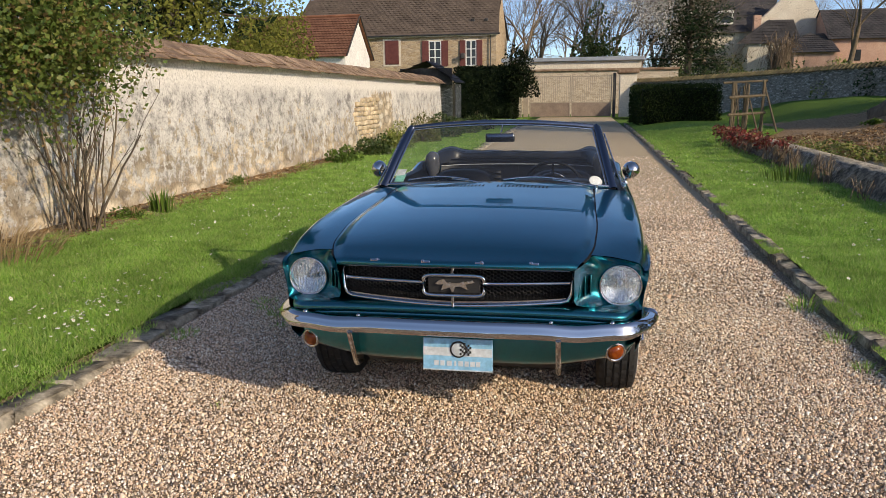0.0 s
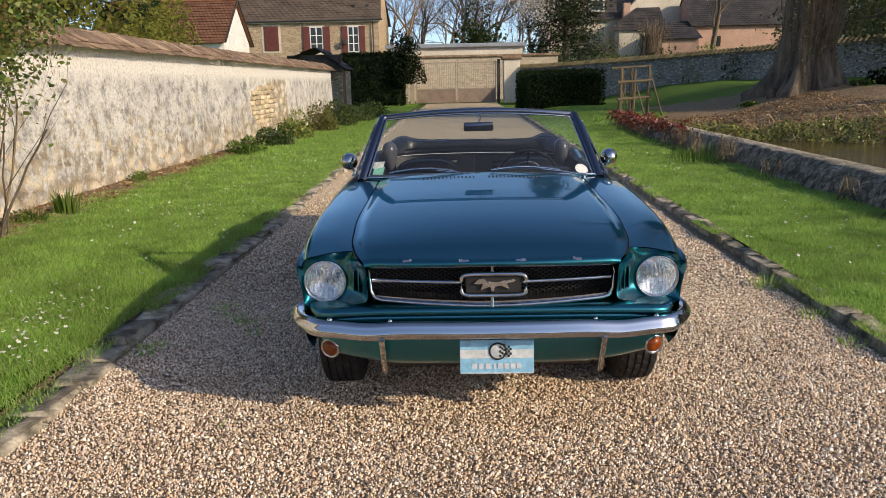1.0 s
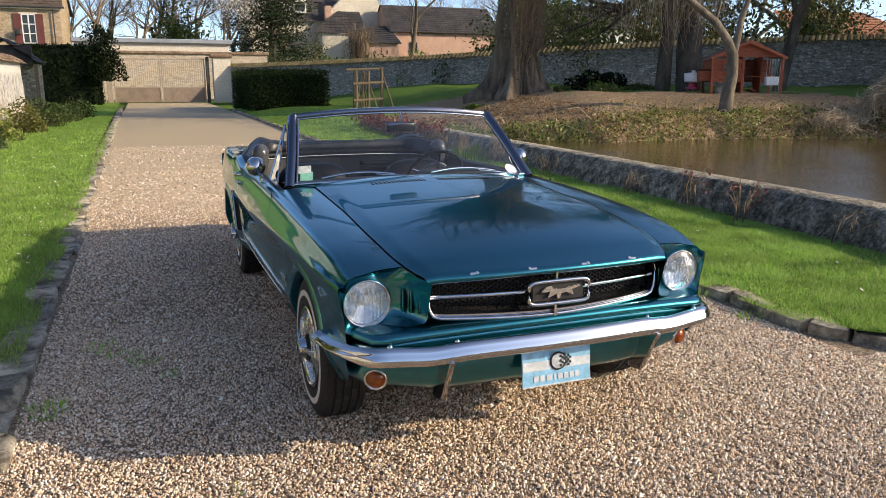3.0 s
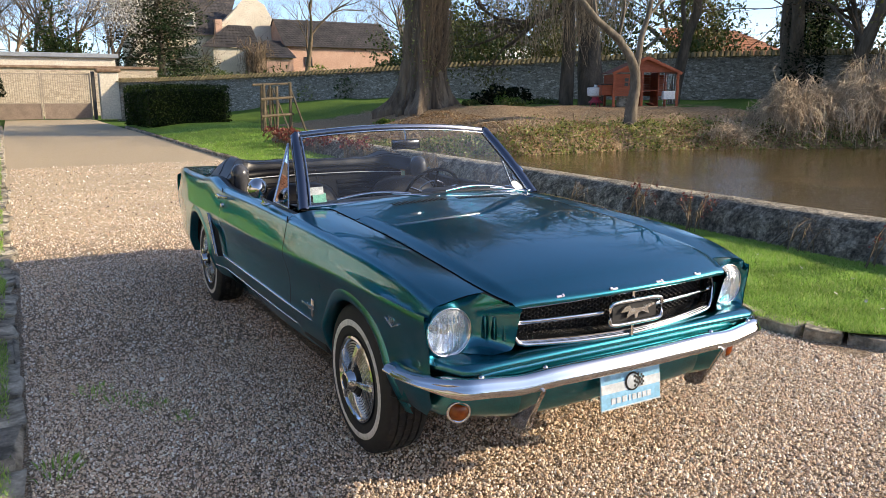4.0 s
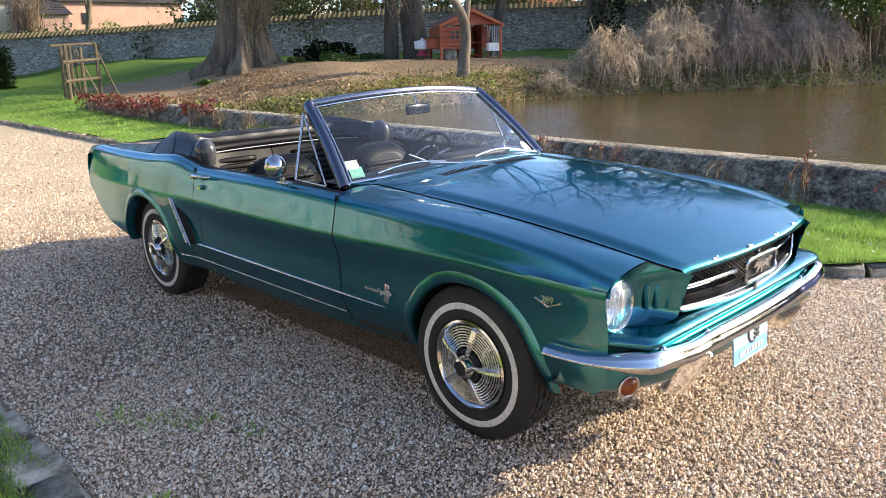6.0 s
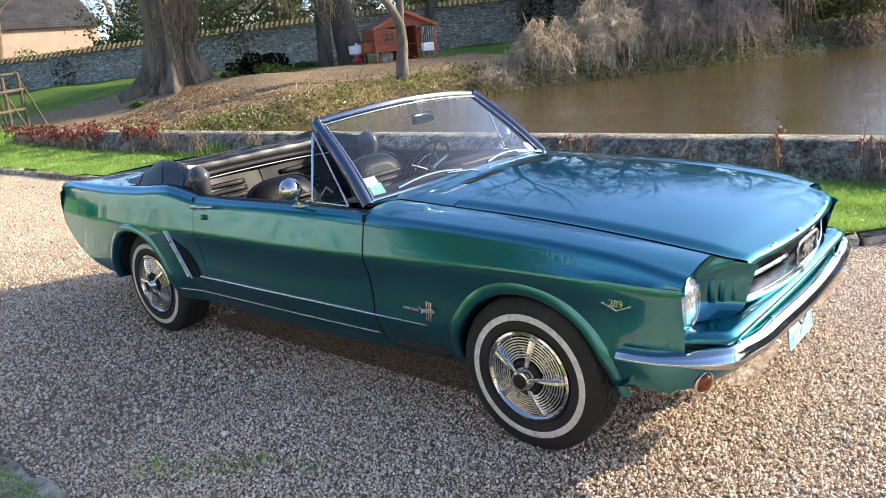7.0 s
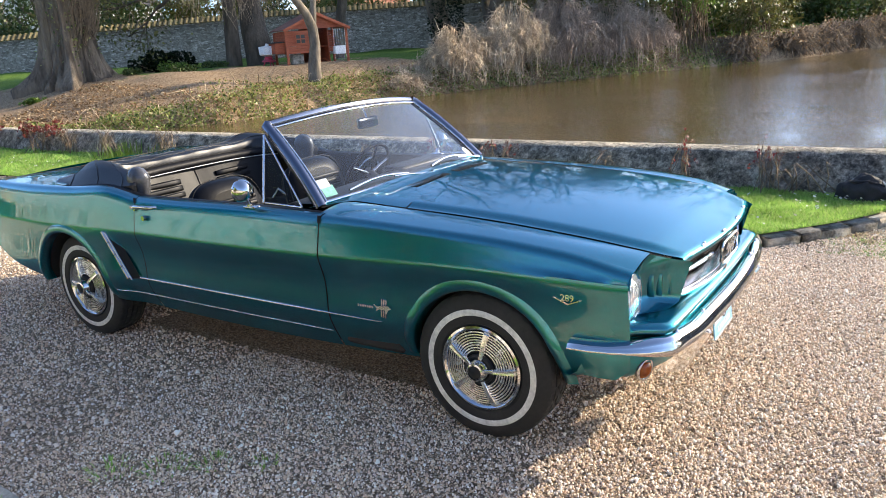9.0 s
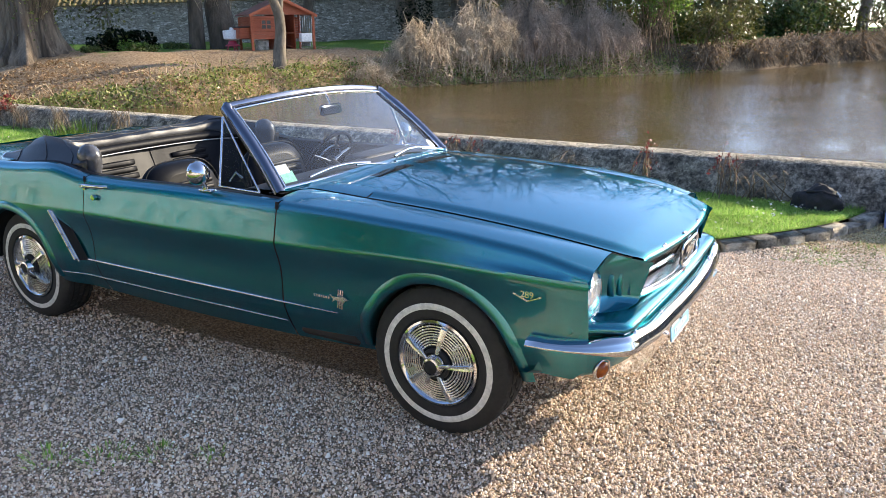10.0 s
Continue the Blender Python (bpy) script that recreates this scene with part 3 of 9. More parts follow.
build_ground()
sheet("driveway", axis_lines((-2.32, 2.45, 0.53)), axis_lines((-1.6, 50, 2.0)), lambda x, y: 0 * x, GRAVEL,
      "loose beige gravel driveway", "driveway")
sheet("forecourt", axis_lines((-12, 9, 1.5)), axis_lines((-14, -1.6, 1.55)), lambda x, y: 0 * x, GRAVEL, "loose beige gravel forecourt", "driveway")


def build_left_lawn():
    u, ys = np.linspace(0, 1, 14), axis_lines((-9, 48, 0.5))
    U, Y = np.meshgrid(u, ys, indexing="ij")
    X = (-2.28 - 0.010 * Y) * (1 - U) + (wall_x(Y) - 0.1) * U
    V = np.stack([X, Y, left_lawn_z(X, Y)], -1).reshape(-1, 3)
    tagged(new("lawn", mesh_np("lawn", V, grid_faces(len(u), len(ys)), [TURF], True)), "green lawn strip along the garden wall", "lawn", kind="structure")


def lawn_front(x):
    """The rounded near end of the lawn beside the pond."""
    return -1.36 + 1.25 * (1 - np.clip((np.asarray(x, float) - 2.2) / 1.9, 0, 1)) ** 1.6


def build_right_lawn():
    u, v = np.linspace(0, 1, 16), np.linspace(0, 1, 70)
    U, W = np.meshgrid(u, v, indexing="ij")
    x0, x1 = 2.30, 4.25
    Xa = x0 + (x1 - x0) * U
    Y = lawn_front(Xa) * (1 - W) + 36 * W
    far = sstep(16, 24, Y)
    X = Xa + far * U * 2.6 + 0.012 * np.clip(Y, 0, 40) * (1 - U) + 0.02 * np.clip(Y, 0, 18) * U
    V = np.stack([X, Y, right_lawn_z(X, Y)], -1).reshape(-1, 3)
    tagged(new("lawn", mesh_np("lawn", V, grid_faces(len(u), len(v)), [TURF], True)), "green lawn strip between driveway and pond wall", "lawn", kind="structure")


build_left_lawn()
build_right_lawn()
pond = mesh_np("water", [(4.3, -40, WATER_Z), (70, -40, WATER_Z), (70, 19, WATER_Z), (4.3, 19, WATER_Z)], np.array([[0, 1, 2, 3]]), [WATER])
tagged(new("water", pond), "still brown pond water with small ripples", "pond", kind="structure")


# ---- walls ----
def garden_wall():
    ys, zs = axis_lines((-14, 29, 0.35)), np.array([-0.1, 0.1, 0.4, 0.8, 1.2, 1.6, 2.06])
    pieces = []
    for side, off in ((1, 0.0), (-1, -0.42)):
        Y, Z = np.meshgrid(ys, zs, indexing="ij")
        X = wall_x(Y) + off + side * (0.05 * (1 - Z / 2.1) + 0.012 * np.sin(3.1 * Y + 5 * Z) + 0.010 * np.sin(7.7 * Y - 3 * Z))
        F = grid_faces(len(ys), len(zs))
        pieces.append((np.stack([X, Y, Z], -1).reshape(-1, 3), F if side > 0 else F[:, ::-1]))
    for y in (-14.0, 29.0):
        pieces.append((np.array([(wall_x(y) - 0.42, y, -0.1), (wall_x(y), y, -0.1), (wall_x(y), y, 2.06), (wall_x(y) - 0.42, y, 2.06)]), np.array([[0, 1, 2, 3]])))
    v, f = join_np(pieces)
    w = tagged(new("wall_west", mesh_np("wall_west", v, f, [PLASTER], True)), "old plastered stone garden wall, stained and flaking", "wall", kind="structure")
    bm = boxed((-0.40, -14, 2.062), (-0.02, 29, 2.30))
    for vv in bm.verts:
        if vv.co.z > 2.2:
            vv.co.x = -0.21 + (vv.co.x + 0.21) * 0.2
    ob = part("coping_bed", bm, COPING_TILE, w)
    for vv in ob.data.vertices:
        vv.co.x += wall_x(vv.co.y)
    return w


def coping_tiles(w):
    """Rows of flat clay tiles on both slopes of the wall's coping."""
    rng = np.random.default_rng(3)
    tile = bmesh.new()
    box(tile, (-0.13, -0.083, -0.009), (0.17, 0.083, 0.009), 0.004)
    me = bpy.data.meshes.new("tile")
    tile.to_mesh(me)
    tile.free()
    me.materials.append(COPING_TILE)
    rest = []
    for y in np.arange(-13.8, 28.9, 0.172):
        for row, (dx, z, tilt) in enumerate(((0.075, 2.115, 27), (-0.035, 2.20, 29), (-0.16, 2.27, 27))):
            m = pose(wall_x(y) + dx, y + rng.uniform(-0.01, 0.01), z + rng.uniform(-0.008, 0.012), rng.uniform(-4, 4), tilt + rng.uniform(-4, 4), rng.uniform(-5, 5))
            if row == 0 and 4 < y < 29:
                ob = new("coping_tile", me)
                ob.parent, ob.matrix_world = w, m
            else:
                rest.append(m)
    vs = np.array([v.co for v in me.vertices])
    fs = [tuple(p.vertices) for p in me.polygons]
    V, F = [], []
    for k, m in enumerate(rest):
        a = np.array(m)
        V.append(vs @ a[:3, :3].T + a[:3, 3])
        F += [tuple(i + k * len(vs) for i in f) for f in fs]
    ob = part("upper_tiles", mesh_np("upper_tiles", np.concatenate(V), F), COPING_TILE, w)
    ob["kind"] = "stuff"


def bare_stones(w):
    """Rough courses of stone where the plaster has come away."""
    rng = np.random.default_rng(19)
    for row, z in enumerate(np.arange(0.42, 1.52, 0.125)):
        y = 15.35 + rng.uniform(0, 0.5) + (0.5 if row in (0, 1, 8) else 0)
        end = 18.0 - rng.uniform(0, 0.7)
        while y < end:
            l, h = rng.uniform(0.16, 0.42), rng.uniform(0.095, 0.115)
            bm = bmesh.new()
            box(bm, (-0.06, -l / 2, -h / 2), (0.035 + rng.uniform(0, 0.025), l / 2, h / 2), 0.016)
            for v in bm.verts:
                v.co += Vector(noise.noise_vector(v.co * 7 + Vector((y, z, 0)) * 3)) * 0.02
            o = part("stone", bm, WALL_STONE, w, smooth=True, sharp=45)
            o.matrix_basis = pose(wall_x(y) + 0.03, y + l / 2, z + rng.normal(0, 0.008), rng.normal(0, 2), 0, 0)
            y += l + rng.uniform(0.02, 0.045)


WALL_STONE = surface("bare_wall_stone", (0.44, 0.34, 0.22), (0.68, 0.57, 0.41), 3, 0.95, fine=22, bump=0.9, dist=0.012, island=0.28)
west_wall = garden_wall()
coping_tiles(west_wall)
bare_stones(west_wall)


def pond_wall():
    """Low battered wall of weathered render and stone along the pond, with a pale mortar cap."""
    ys = axis_lines((-26, -4, 1.0), (-4, 12, 0.07), (12, 19, 0.25))
    prof = np.array([(4.08, -0.05), (4.10, 0.06), (4.13, 0.14), (4.17, 0.22), (4.21, 0.29), (4.26, 0.36), (4.31, 0.405), (4.36, 0.422), (4.46, 0.425), (4.60, 0.42), (4.64, 0.36), (4.66, -0.9)])
    k = len(prof)
    v = []
    for y in ys:
        for i, (px, pz) in enumerate(prof):
            q = Vector((px * 3, y * 3, pz * 5))
            n = noise.noise(q) * 0.030 + noise.noise(q * 2.7) * 0.020 + noise.noise(q * 6.1) * 0.010
            v.append((px + 0.021 * min(max(y, -2), 30) + (n if i < 8 else 0.3 * n), y, pz + (0.6 * n if 4 < i < 9 else 0)))
    f = [tuple(q) for q in grid_faces(len(ys), k)]
    me = mesh_np("pond_wall", v, f + [tuple(range(k)), tuple(range((len(ys) - 1) * k, len(ys) * k))[::-1]], [POND_WALL, WALL_CAP], True)
    for j in range(len(f)):
        if 6 <= min(q % k for q in f[j]) <= 8:
            me.polygons[j].material_index = 1
    return tagged(new("pond_wall", me), "low weathered grey wall with a pale mortar top along the pond", "wall", kind="structure")


def mottled(name, stops, scale, fine):
    """Weathered render: dark lichen, grey and pale flecks in hard-edged patches."""
    mat = bpy.data.materials.new(name)
    nt, bs = tree_of(mat)
    n1, n2, n3 = noise_node(nt, scale, 10, 0.78), noise_node(nt, fine, 6, 0.75), noise_node(nt, 1.3, 4)
    c = ramp_node(nt, n1.outputs["Fac"], stops).outputs["Color"]
    g = ramp_node(nt, n2.outputs["Fac"], [(0.36, (0.35, 0.35, 0.35)), (0.50, (0.95, 0.95, 0.95)), (0.62, (1.5, 1.48, 1.42))])
    c = mix_node(nt, 1.0, c, g.outputs["Color"], "MULTIPLY")
    c = mix_node(nt, 1.0, c, ramp_node(nt, n3.outputs["Fac"], [(0.3, (0.75, 0.75, 0.73)), (0.7, (1.25, 1.2, 1.12))]).outputs["Color"], "MULTIPLY")
    nt.links.new(c, bs.inputs["Base Color"])
    bs.inputs["Roughness"].default_value = 0.95
    bs.inputs["Specular IOR Level"].default_value = 0.15
    nn = bump_node(nt, bs, n1.outputs["Fac"], 1.0, 0.08)
    bump_node(nt, bs, n2.outputs["Fac"], 0.8, 0.02, nn)
    return mat


POND_WALL = mottled("pond_wall_render", [(0.36, (0.075, 0.069, 0.06)), (0.47, (0.20, 0.18, 0.155)), (0.54, (0.37, 0.335, 0.29)), (0.62, (0.54, 0.50, 0.44))], 7, 30)
WALL_CAP = mottled("mortar_cap", [(0.36, (0.20, 0.18, 0.15)), (0.5, (0.42, 0.385, 0.32)), (0.62, (0.58, 0.53, 0.45))], 6, 30)
pond_wall()


def stone_mesh(rng, lx, ly, lz):
    """One rough kerb stone."""
    bm = bmesh.new()
    box(bm, (-lx / 2, -ly / 2, -lz), (lx / 2, ly / 2, 0), 0.018, None, 2)
    for v in bm.verts:
        v.co += Vector(noise.noise_vector(v.co * 11 + Vector((rng.uniform(0, 50), 0, 0)))) * 0.028
    me = bpy.data.meshes.new("kerb_stone")
    bm.to_mesh(me)
    bm.free()
    me.materials.append(KERB_STONE)
    me.polygons.foreach_set("use_smooth", np.ones(len(me.polygons), bool))
    return me


def kerbs():
    rng = np.random.default_rng(11)
    kinds = [stone_mesh(rng, 0.20, l, 0.16) for l in (0.26, 0.32, 0.38, 0.44, 0.30, 0.36)]
    lens = (0.26, 0.32, 0.38, 0.44, 0.30, 0.36)
    for label, line, height in (("worn stone kerb edging the lawn by the garden wall", lambda y: -2.14 - 0.010 * y, 0.048),
                                ("worn stone kerb edging the lawn by the pond", None, 0.072)):
        k = tagged(new("kerb"), label, "kerb", kind="structure")
        if line:
            pts = [(line(y), y) for y in np.arange(-8, 40, 0.05)]
        else:
            pts = [(x, float(lawn_front(x)) - 0.052) for x in np.arange(4.15, 2.5, -0.03)]
            pts = [p for p in pts if p[1] < 0.0] + [(2.30 - 0.068 + 0.012 * max(y, 0), y) for y in np.arange(0.05, 36, 0.05)]
        P = np.array(pts)
        s = np.concatenate([[0], np.cumsum(np.hypot(*np.diff(P, axis=0).T))])
        at = 0.0
        while at < s[-1] - 0.5:
            i = rng.integers(len(kinds))
            l = lens[i]
            front = not line and np.interp(at, s, P[:, 1]) < 0.3
            l = l * 0.68 if front else l
            mid = at + l / 2
            x, y = np.interp(mid, s, P[:, 0]), np.interp(mid, s, P[:, 1])
            x2, y2 = np.interp(mid + 0.1, s, P[:, 0]), np.interp(mid + 0.1, s, P[:, 1])
            ob = new("kerb_stone", kinds[i])
            ob.parent = k
            ob.matrix_world = pose(x + rng.normal(0, 0.016 if line else 0.006), y, height - (0.02 if line and rng.uniform() < 0.22 else 0) + rng.normal(0, 0.009 if line else 0.006), rng.normal(0, 2.0 if line else 0.8), rng.normal(0, 3.0 if line else 1.5), math.degrees(math.atan2(y2 - y, x2 - x)) - 90 + rng.normal(0, 4.5 if line else 1.5))
            if not line:
                ob.matrix_world = ob.matrix_world @ Matrix.Diagonal((0.74, 0.68, 1.0, 1.0) if front else (0.62, 1.0, 1.0, 1.0))
            at += l + rng.uniform(0.008, 0.03)


kerbs()


# ---- the car ----
def paint_material():
    mat = bpy.data.materials.new("teal_metallic_paint")
    nt, bs = tree_of(mat)
    fl = noise_node(nt, 900, 2, 0.5)
    r = ramp_node(nt, fl.outputs["Fac"], [(0.35, (0.0, 0.105, 0.142)), (0.65, (0.0, 0.238, 0.300))])
    dust = noise_node(nt, 3.0, 5, 0.65)
    d = ramp_node(nt, dust.outputs["Fac"], [(0.35, (0.004, 0.004, 0.004)), (0.75, (0.016, 0.016, 0.016))])
    nt.links.new(r.outputs["Color"], bs.inputs["Base Color"])
    bs.inputs["Metallic"].default_value, bs.inputs["Roughness"].default_value = 1.0, 0.28
    bs.inputs["Coat Weight"].default_value = 1.0
    bs.inputs["Specular Tint"].default_value = (0.10, 0.72, 0.85, 1)
    bs.inputs["Coat IOR"].default_value = 1.64
    nt.links.new(d.outputs["Color"], bs.inputs["Coat Roughness"])
    return mat


def chrome_material(name, tone, rough):
    mat = bpy.data.materials.new(name)
    nt, bs = tree_of(mat)
    n = noise_node(nt, 25, 4, 0.7)
    r = ramp_node(nt, n.outputs["Fac"], [(0.3, (rough * 0.7,) * 3), (0.75, (rough * 1.6,) * 3)])
    nt.links.new(r.outputs["Color"], bs.inputs["Roughness"])
    bs.inputs["Base Color"].default_value, bs.inputs["Metallic"].default_value = (*tone, 1), 1.0
    return mat


def glass_material(name, tint, ior, film):
    """A thin pane: clear straight through, mirror-like at a slant, with a faint film of dust."""
    mat = bpy.data.materials.new(name)
    nt, bs = tree_of(mat)
    tr = nt.nodes.new("ShaderNodeBsdfTransparent")
    tr.inputs["Color"].default_value = (*tint, 1)
    dust = nt.nodes.new("ShaderNodeBsdfDiffuse")
    dust.inputs["Color"].default_value = (0.75, 0.78, 0.82, 1)
    n = noise_node(nt, 6, 5, 0.7)
    r = ramp_node(nt, n.outputs["Fac"], [(0.3, (film * 0.4,) * 3), (0.75, (film * 1.6,) * 3)])
    m0 = nt.nodes.new("ShaderNodeMixShader")
    nt.links.new(r.outputs["Color"], m0.inputs[0])
    nt.links.new(tr.outputs[0], m0.inputs[1])
    nt.links.new(dust.outputs[0], m0.inputs[2])
    gl = nt.nodes.new("ShaderNodeBsdfGlossy")
    gl.inputs["Roughness"].default_value = 0.02
    fr = nt.nodes.new("ShaderNodeFresnel")
    fr.inputs["IOR"].default_value = ior
    mx = nt.nodes.new("ShaderNodeMixShader")
    nt.links.new(fr.outputs[0], mx.inputs[0])
    nt.links.new(m0.outputs[0], mx.inputs[1])
    nt.links.new(gl.outputs[0], mx.inputs[2])
    nt.links.new(mx.outputs[0], nt.nodes["Material Output"].inputs["Surface"])
    return mat


PAINT = paint_material()
CHROME = chrome_material("chrome", (0.57, 0.57, 0.58), 0.05)
FRAME_METAL = chrome_material("frame_metal", (0.17, 0.18, 0.215), 0.12)
RING_METAL = chrome_material("brushed_cover_metal", (0.80, 0.79, 0.77), 0.22)
STEEL = chrome_material("polished_steel", (0.62, 0.64, 0.68), 0.16)
GLASS = glass_material("clear_glass", (0.90, 0.94, 0.96), 1.65, 0.014)
VENT_GLASS = glass_material("tinted_glass", (0.55, 0.60, 0.58), 1.07, 0.02)
BLACK = surface("matt_black", (0.008, 0.008, 0.009), (0.016, 0.016, 0.017), 6, 0.7, bump=0.1)
GAP = surface("panel_gap", (0.003, 0.004, 0.005), (0.005, 0.006, 0.007), 6, 0.9, bump=0)
RUBBER = surface("tyre_rubber", (0.012, 0.012, 0.012), (0.024, 0.023, 0.022), 7, 0.8, fine=60, bump=0.15)
WHITEWALL = surface("whitewall", (0.58, 0.57, 0.53), (0.68, 0.67, 0.64), 9, 0.6, fine=50, bump=0.05)
VINYL = surface("black_vinyl", (0.0022, 0.0025, 0.0038), (0.0042, 0.0047, 0.0068), 8, 0.44, spec=0.15, fine=26, bump=0.18, dist=0.006)
BOOT_VINYL = surface("boot_vinyl", (0.005, 0.0055, 0.0075), (0.010, 0.011, 0.014), 5, 0.42, fine=30, bump=0.3, dist=0.003)
DASH = surface("dash_padding", (0.005, 0.005, 0.006), (0.009, 0.009, 0.011), 8, 0.55, fine=140, bump=0.25, dist=0.002)
PAD_VINYL = surface("glossy_vinyl", (0.05, 0.052, 0.058), (0.085, 0.087, 0.095), 8, 0.18, fine=60, bump=0.05, dist=0.001)
PIPING = surface("grey_piping", (0.45, 0.46, 0.48), (0.60, 0.61, 0.63), 9, 0.4, bump=0)
AMBER = surface("amber_lens", (0.17, 0.030, 0.004), (0.25, 0.055, 0.006), 30, 0.15, bump=0.3)
PLATE_BLUE = surface("plate_blue", (0.20, 0.46, 0.66), (0.26, 0.52, 0.72), 8, 0.4, bump=0)
PLATE_WHITE = surface("plate_white", (0.50, 0.55, 0.58), (0.60, 0.64, 0.67), 8, 0.4, bump=0)
PAPER_GREEN = surface("green_paper", (0.25, 0.60, 0.50), (0.30, 0.66, 0.56), 20, 0.6, bump=0)
PAPER_WHITE = surface("white_paper", (0.66, 0.70, 0.72), (0.78, 0.80, 0.82), 20, 0.6, bump=0)

car = thing("car", (0, 0, 0), "teal metallic 1960s convertible with folded black top, parked on gravel", "car")
body = thing("body", (0, 0, 0), "glossy teal metallic bodywork", "")
del body["label"]
body.parent = car

HALF = [(-0.70, 0.800), (-0.60, 0.822), (-0.35, 0.842), (0.0, 0.854), (0.5, 0.862), (1.2, 0.866), (2.4, 0.866), (2.9, 0.864), (3.3, 0.850), (3.6, 0.826), (3.86, 0.795)]
CREST = [(-0.70, 0.765), (-0.617, 0.786), (-0.45, 0.828), (-0.234, 0.856), (0.274, 0.886), (0.84, 0.902), (1.4, 0.906), (2.0, 0.902), (2.12, 0.905), (2.25, 0.926),
         (2.38, 0.944), (2.5, 0.940), (2.67, 0.926), (3.0, 0.915), (3.4, 0.908), (3.75, 0.900), (3.86, 0.885)]
CREASE = [(-0.7, 0.735), (-0.3, 0.745), (0.05, 0.748), (0.8, 0.728), (1.4, 0.718), (2.1, 0.716), (2.9, 0.70), (3.86, 0.69)]
LOWER = [(-0.70, 0.555), (-0.62, 0.40), (-0.44, 0.36), (-0.36, 0.33), (0.33, 0.275), (2.44, 0.275), (3.14, 0.33), (3.32, 0.355), (3.6, 0.43), (3.80, 0.54), (3.86, 0.60)]
SEAM_X = [(-0.78, 0.50), (-0.70, 0.545), (-0.60, 0.578), (-0.40, 0.598), (0.2, 0.602), (0.72, 0.605)]
SEAM_Z = [(-0.78, 0.772), (-0.709, 0.786), (-0.60, 0.812), (-0.389, 0.845), (-0.158, 0.870), (0.097, 0.888), (0.379, 0.902), (0.72, 0.918)]
NOSE = -0.630
ARCHES = ((-0.015, 0.308, 0.348), (2.80, 0.312, 0.345))


def scallop(y):
    return sstep(2.40, 2.22, y) * (0.55 + 0.45 * sstep(-0.5, 0.1, y))


def side_x(y, z):
    """Half width of the body at y, below the crease."""
    zc, w, k = interp(CREASE, y), interp(HALF, y), scallop(y)
    t = np.clip(zc - z, 0, 1)
    inner = 0.030 * sstep(0, 0.13, t) - 0.010 * sstep(0.18, 0.285, t)
    inner = inner + 0.075 * np.clip(t - 0.12, 0, 0.3)
    outer = 0.010 * sstep(0, 0.2, t)
    tuck = 0.055 * np.clip((t - 0.28) / 0.16, 0, 1.4) ** 1.5
    return w - (inner * k + outer * (1 - k)) - tuck


def lower_edge(y):
    z = float(interp(LOWER, y))
    for yc, zc, r in ARCHES:
        if abs(y - yc) < r:
            z = max(z, zc + math.sqrt(r * r - (y - yc) ** 2))
    return z


def columns(a, b, step=0.06):
    ys = list(np.arange(a, b, step)) + [b]
    for yc, zc, r in ARCHES:
        ys = [y for y in ys if abs(y - yc) > r + 0.01]
        ys += [yc - r * math.cos(t) for t in np.linspace(0, math.pi, 33)] + [yc - r - 0.0008, yc + r + 0.0008]
    return np.array(sorted(y for y in ys if a - 1e-6 <= y <= b + 1e-6))


def side_panel(name, a, b, s, parent, extra=()):
    """The outer skin between y = a and b, from the crest down to the sill; s: which side."""
    ys = np.array(sorted(set(np.round(columns(a, b), 5)) | set(extra)))
    V = []
    for y in ys:
        w, zc, zt = float(interp(HALF, y)), float(interp(CREASE, y)), float(interp(CREST, y))
        up = [(w - 0.078, zt), (w - 0.062, zt - 0.002), (w - 0.048, zt - 0.008), (w - 0.038, zt - 0.018), (w - 0.031, zt - 0.034), (w - 0.024, zt - 0.062)]
        m = 0.55 * (zt - 0.065) + 0.45 * zc
        up += [(w - 0.0125, m), (w - 0.0025, zc + 0.012), (w, zc)]
        zb = lower_edge(y)
        low = [(float(side_x(y, z)), z) for z in zc + (zb - zc) * np.array([0.03, 0.08, 0.16, 0.26, 0.36, 0.46, 0.56, 0.66, 0.76, 0.86, 0.93, 1.0])]
        V.append([(s * x, y, z) for x, z in up + low])
    V = np.array(V)
    f = grid_faces(V.shape[0], V.shape[1])
    return part(name, mesh_np(name, V.reshape(-1, 3), f if s < 0 else f[:, ::-1]), PAINT, parent, smooth=True, sharp=38)


def hood_z(x, y):
    xh, zh = interp(SEAM_X, y), interp(SEAM_Z, y)
    u = np.clip(np.abs(x) / xh, 0, 1)
    fade = sstep(-0.80, -0.35, y)
    return zh + 0.001 + (0.020 + 0.012 * fade) * (1 - u**2.2) + 0.013 * sstep(0.985, 0.90, u) * sstep(-0.80, -0.62, y)


def cowl_z(x, y):
    u = np.clip(np.abs(x) / 0.60, 0, 1)
    return interp(SEAM_Z, y) + 0.032 * (1 - u**2.2) + 0.008 * sstep(0.985, 0.90, u)


def hood_front(x):
    return -0.805 + 0.055 * (np.abs(x) / 0.5) ** 2


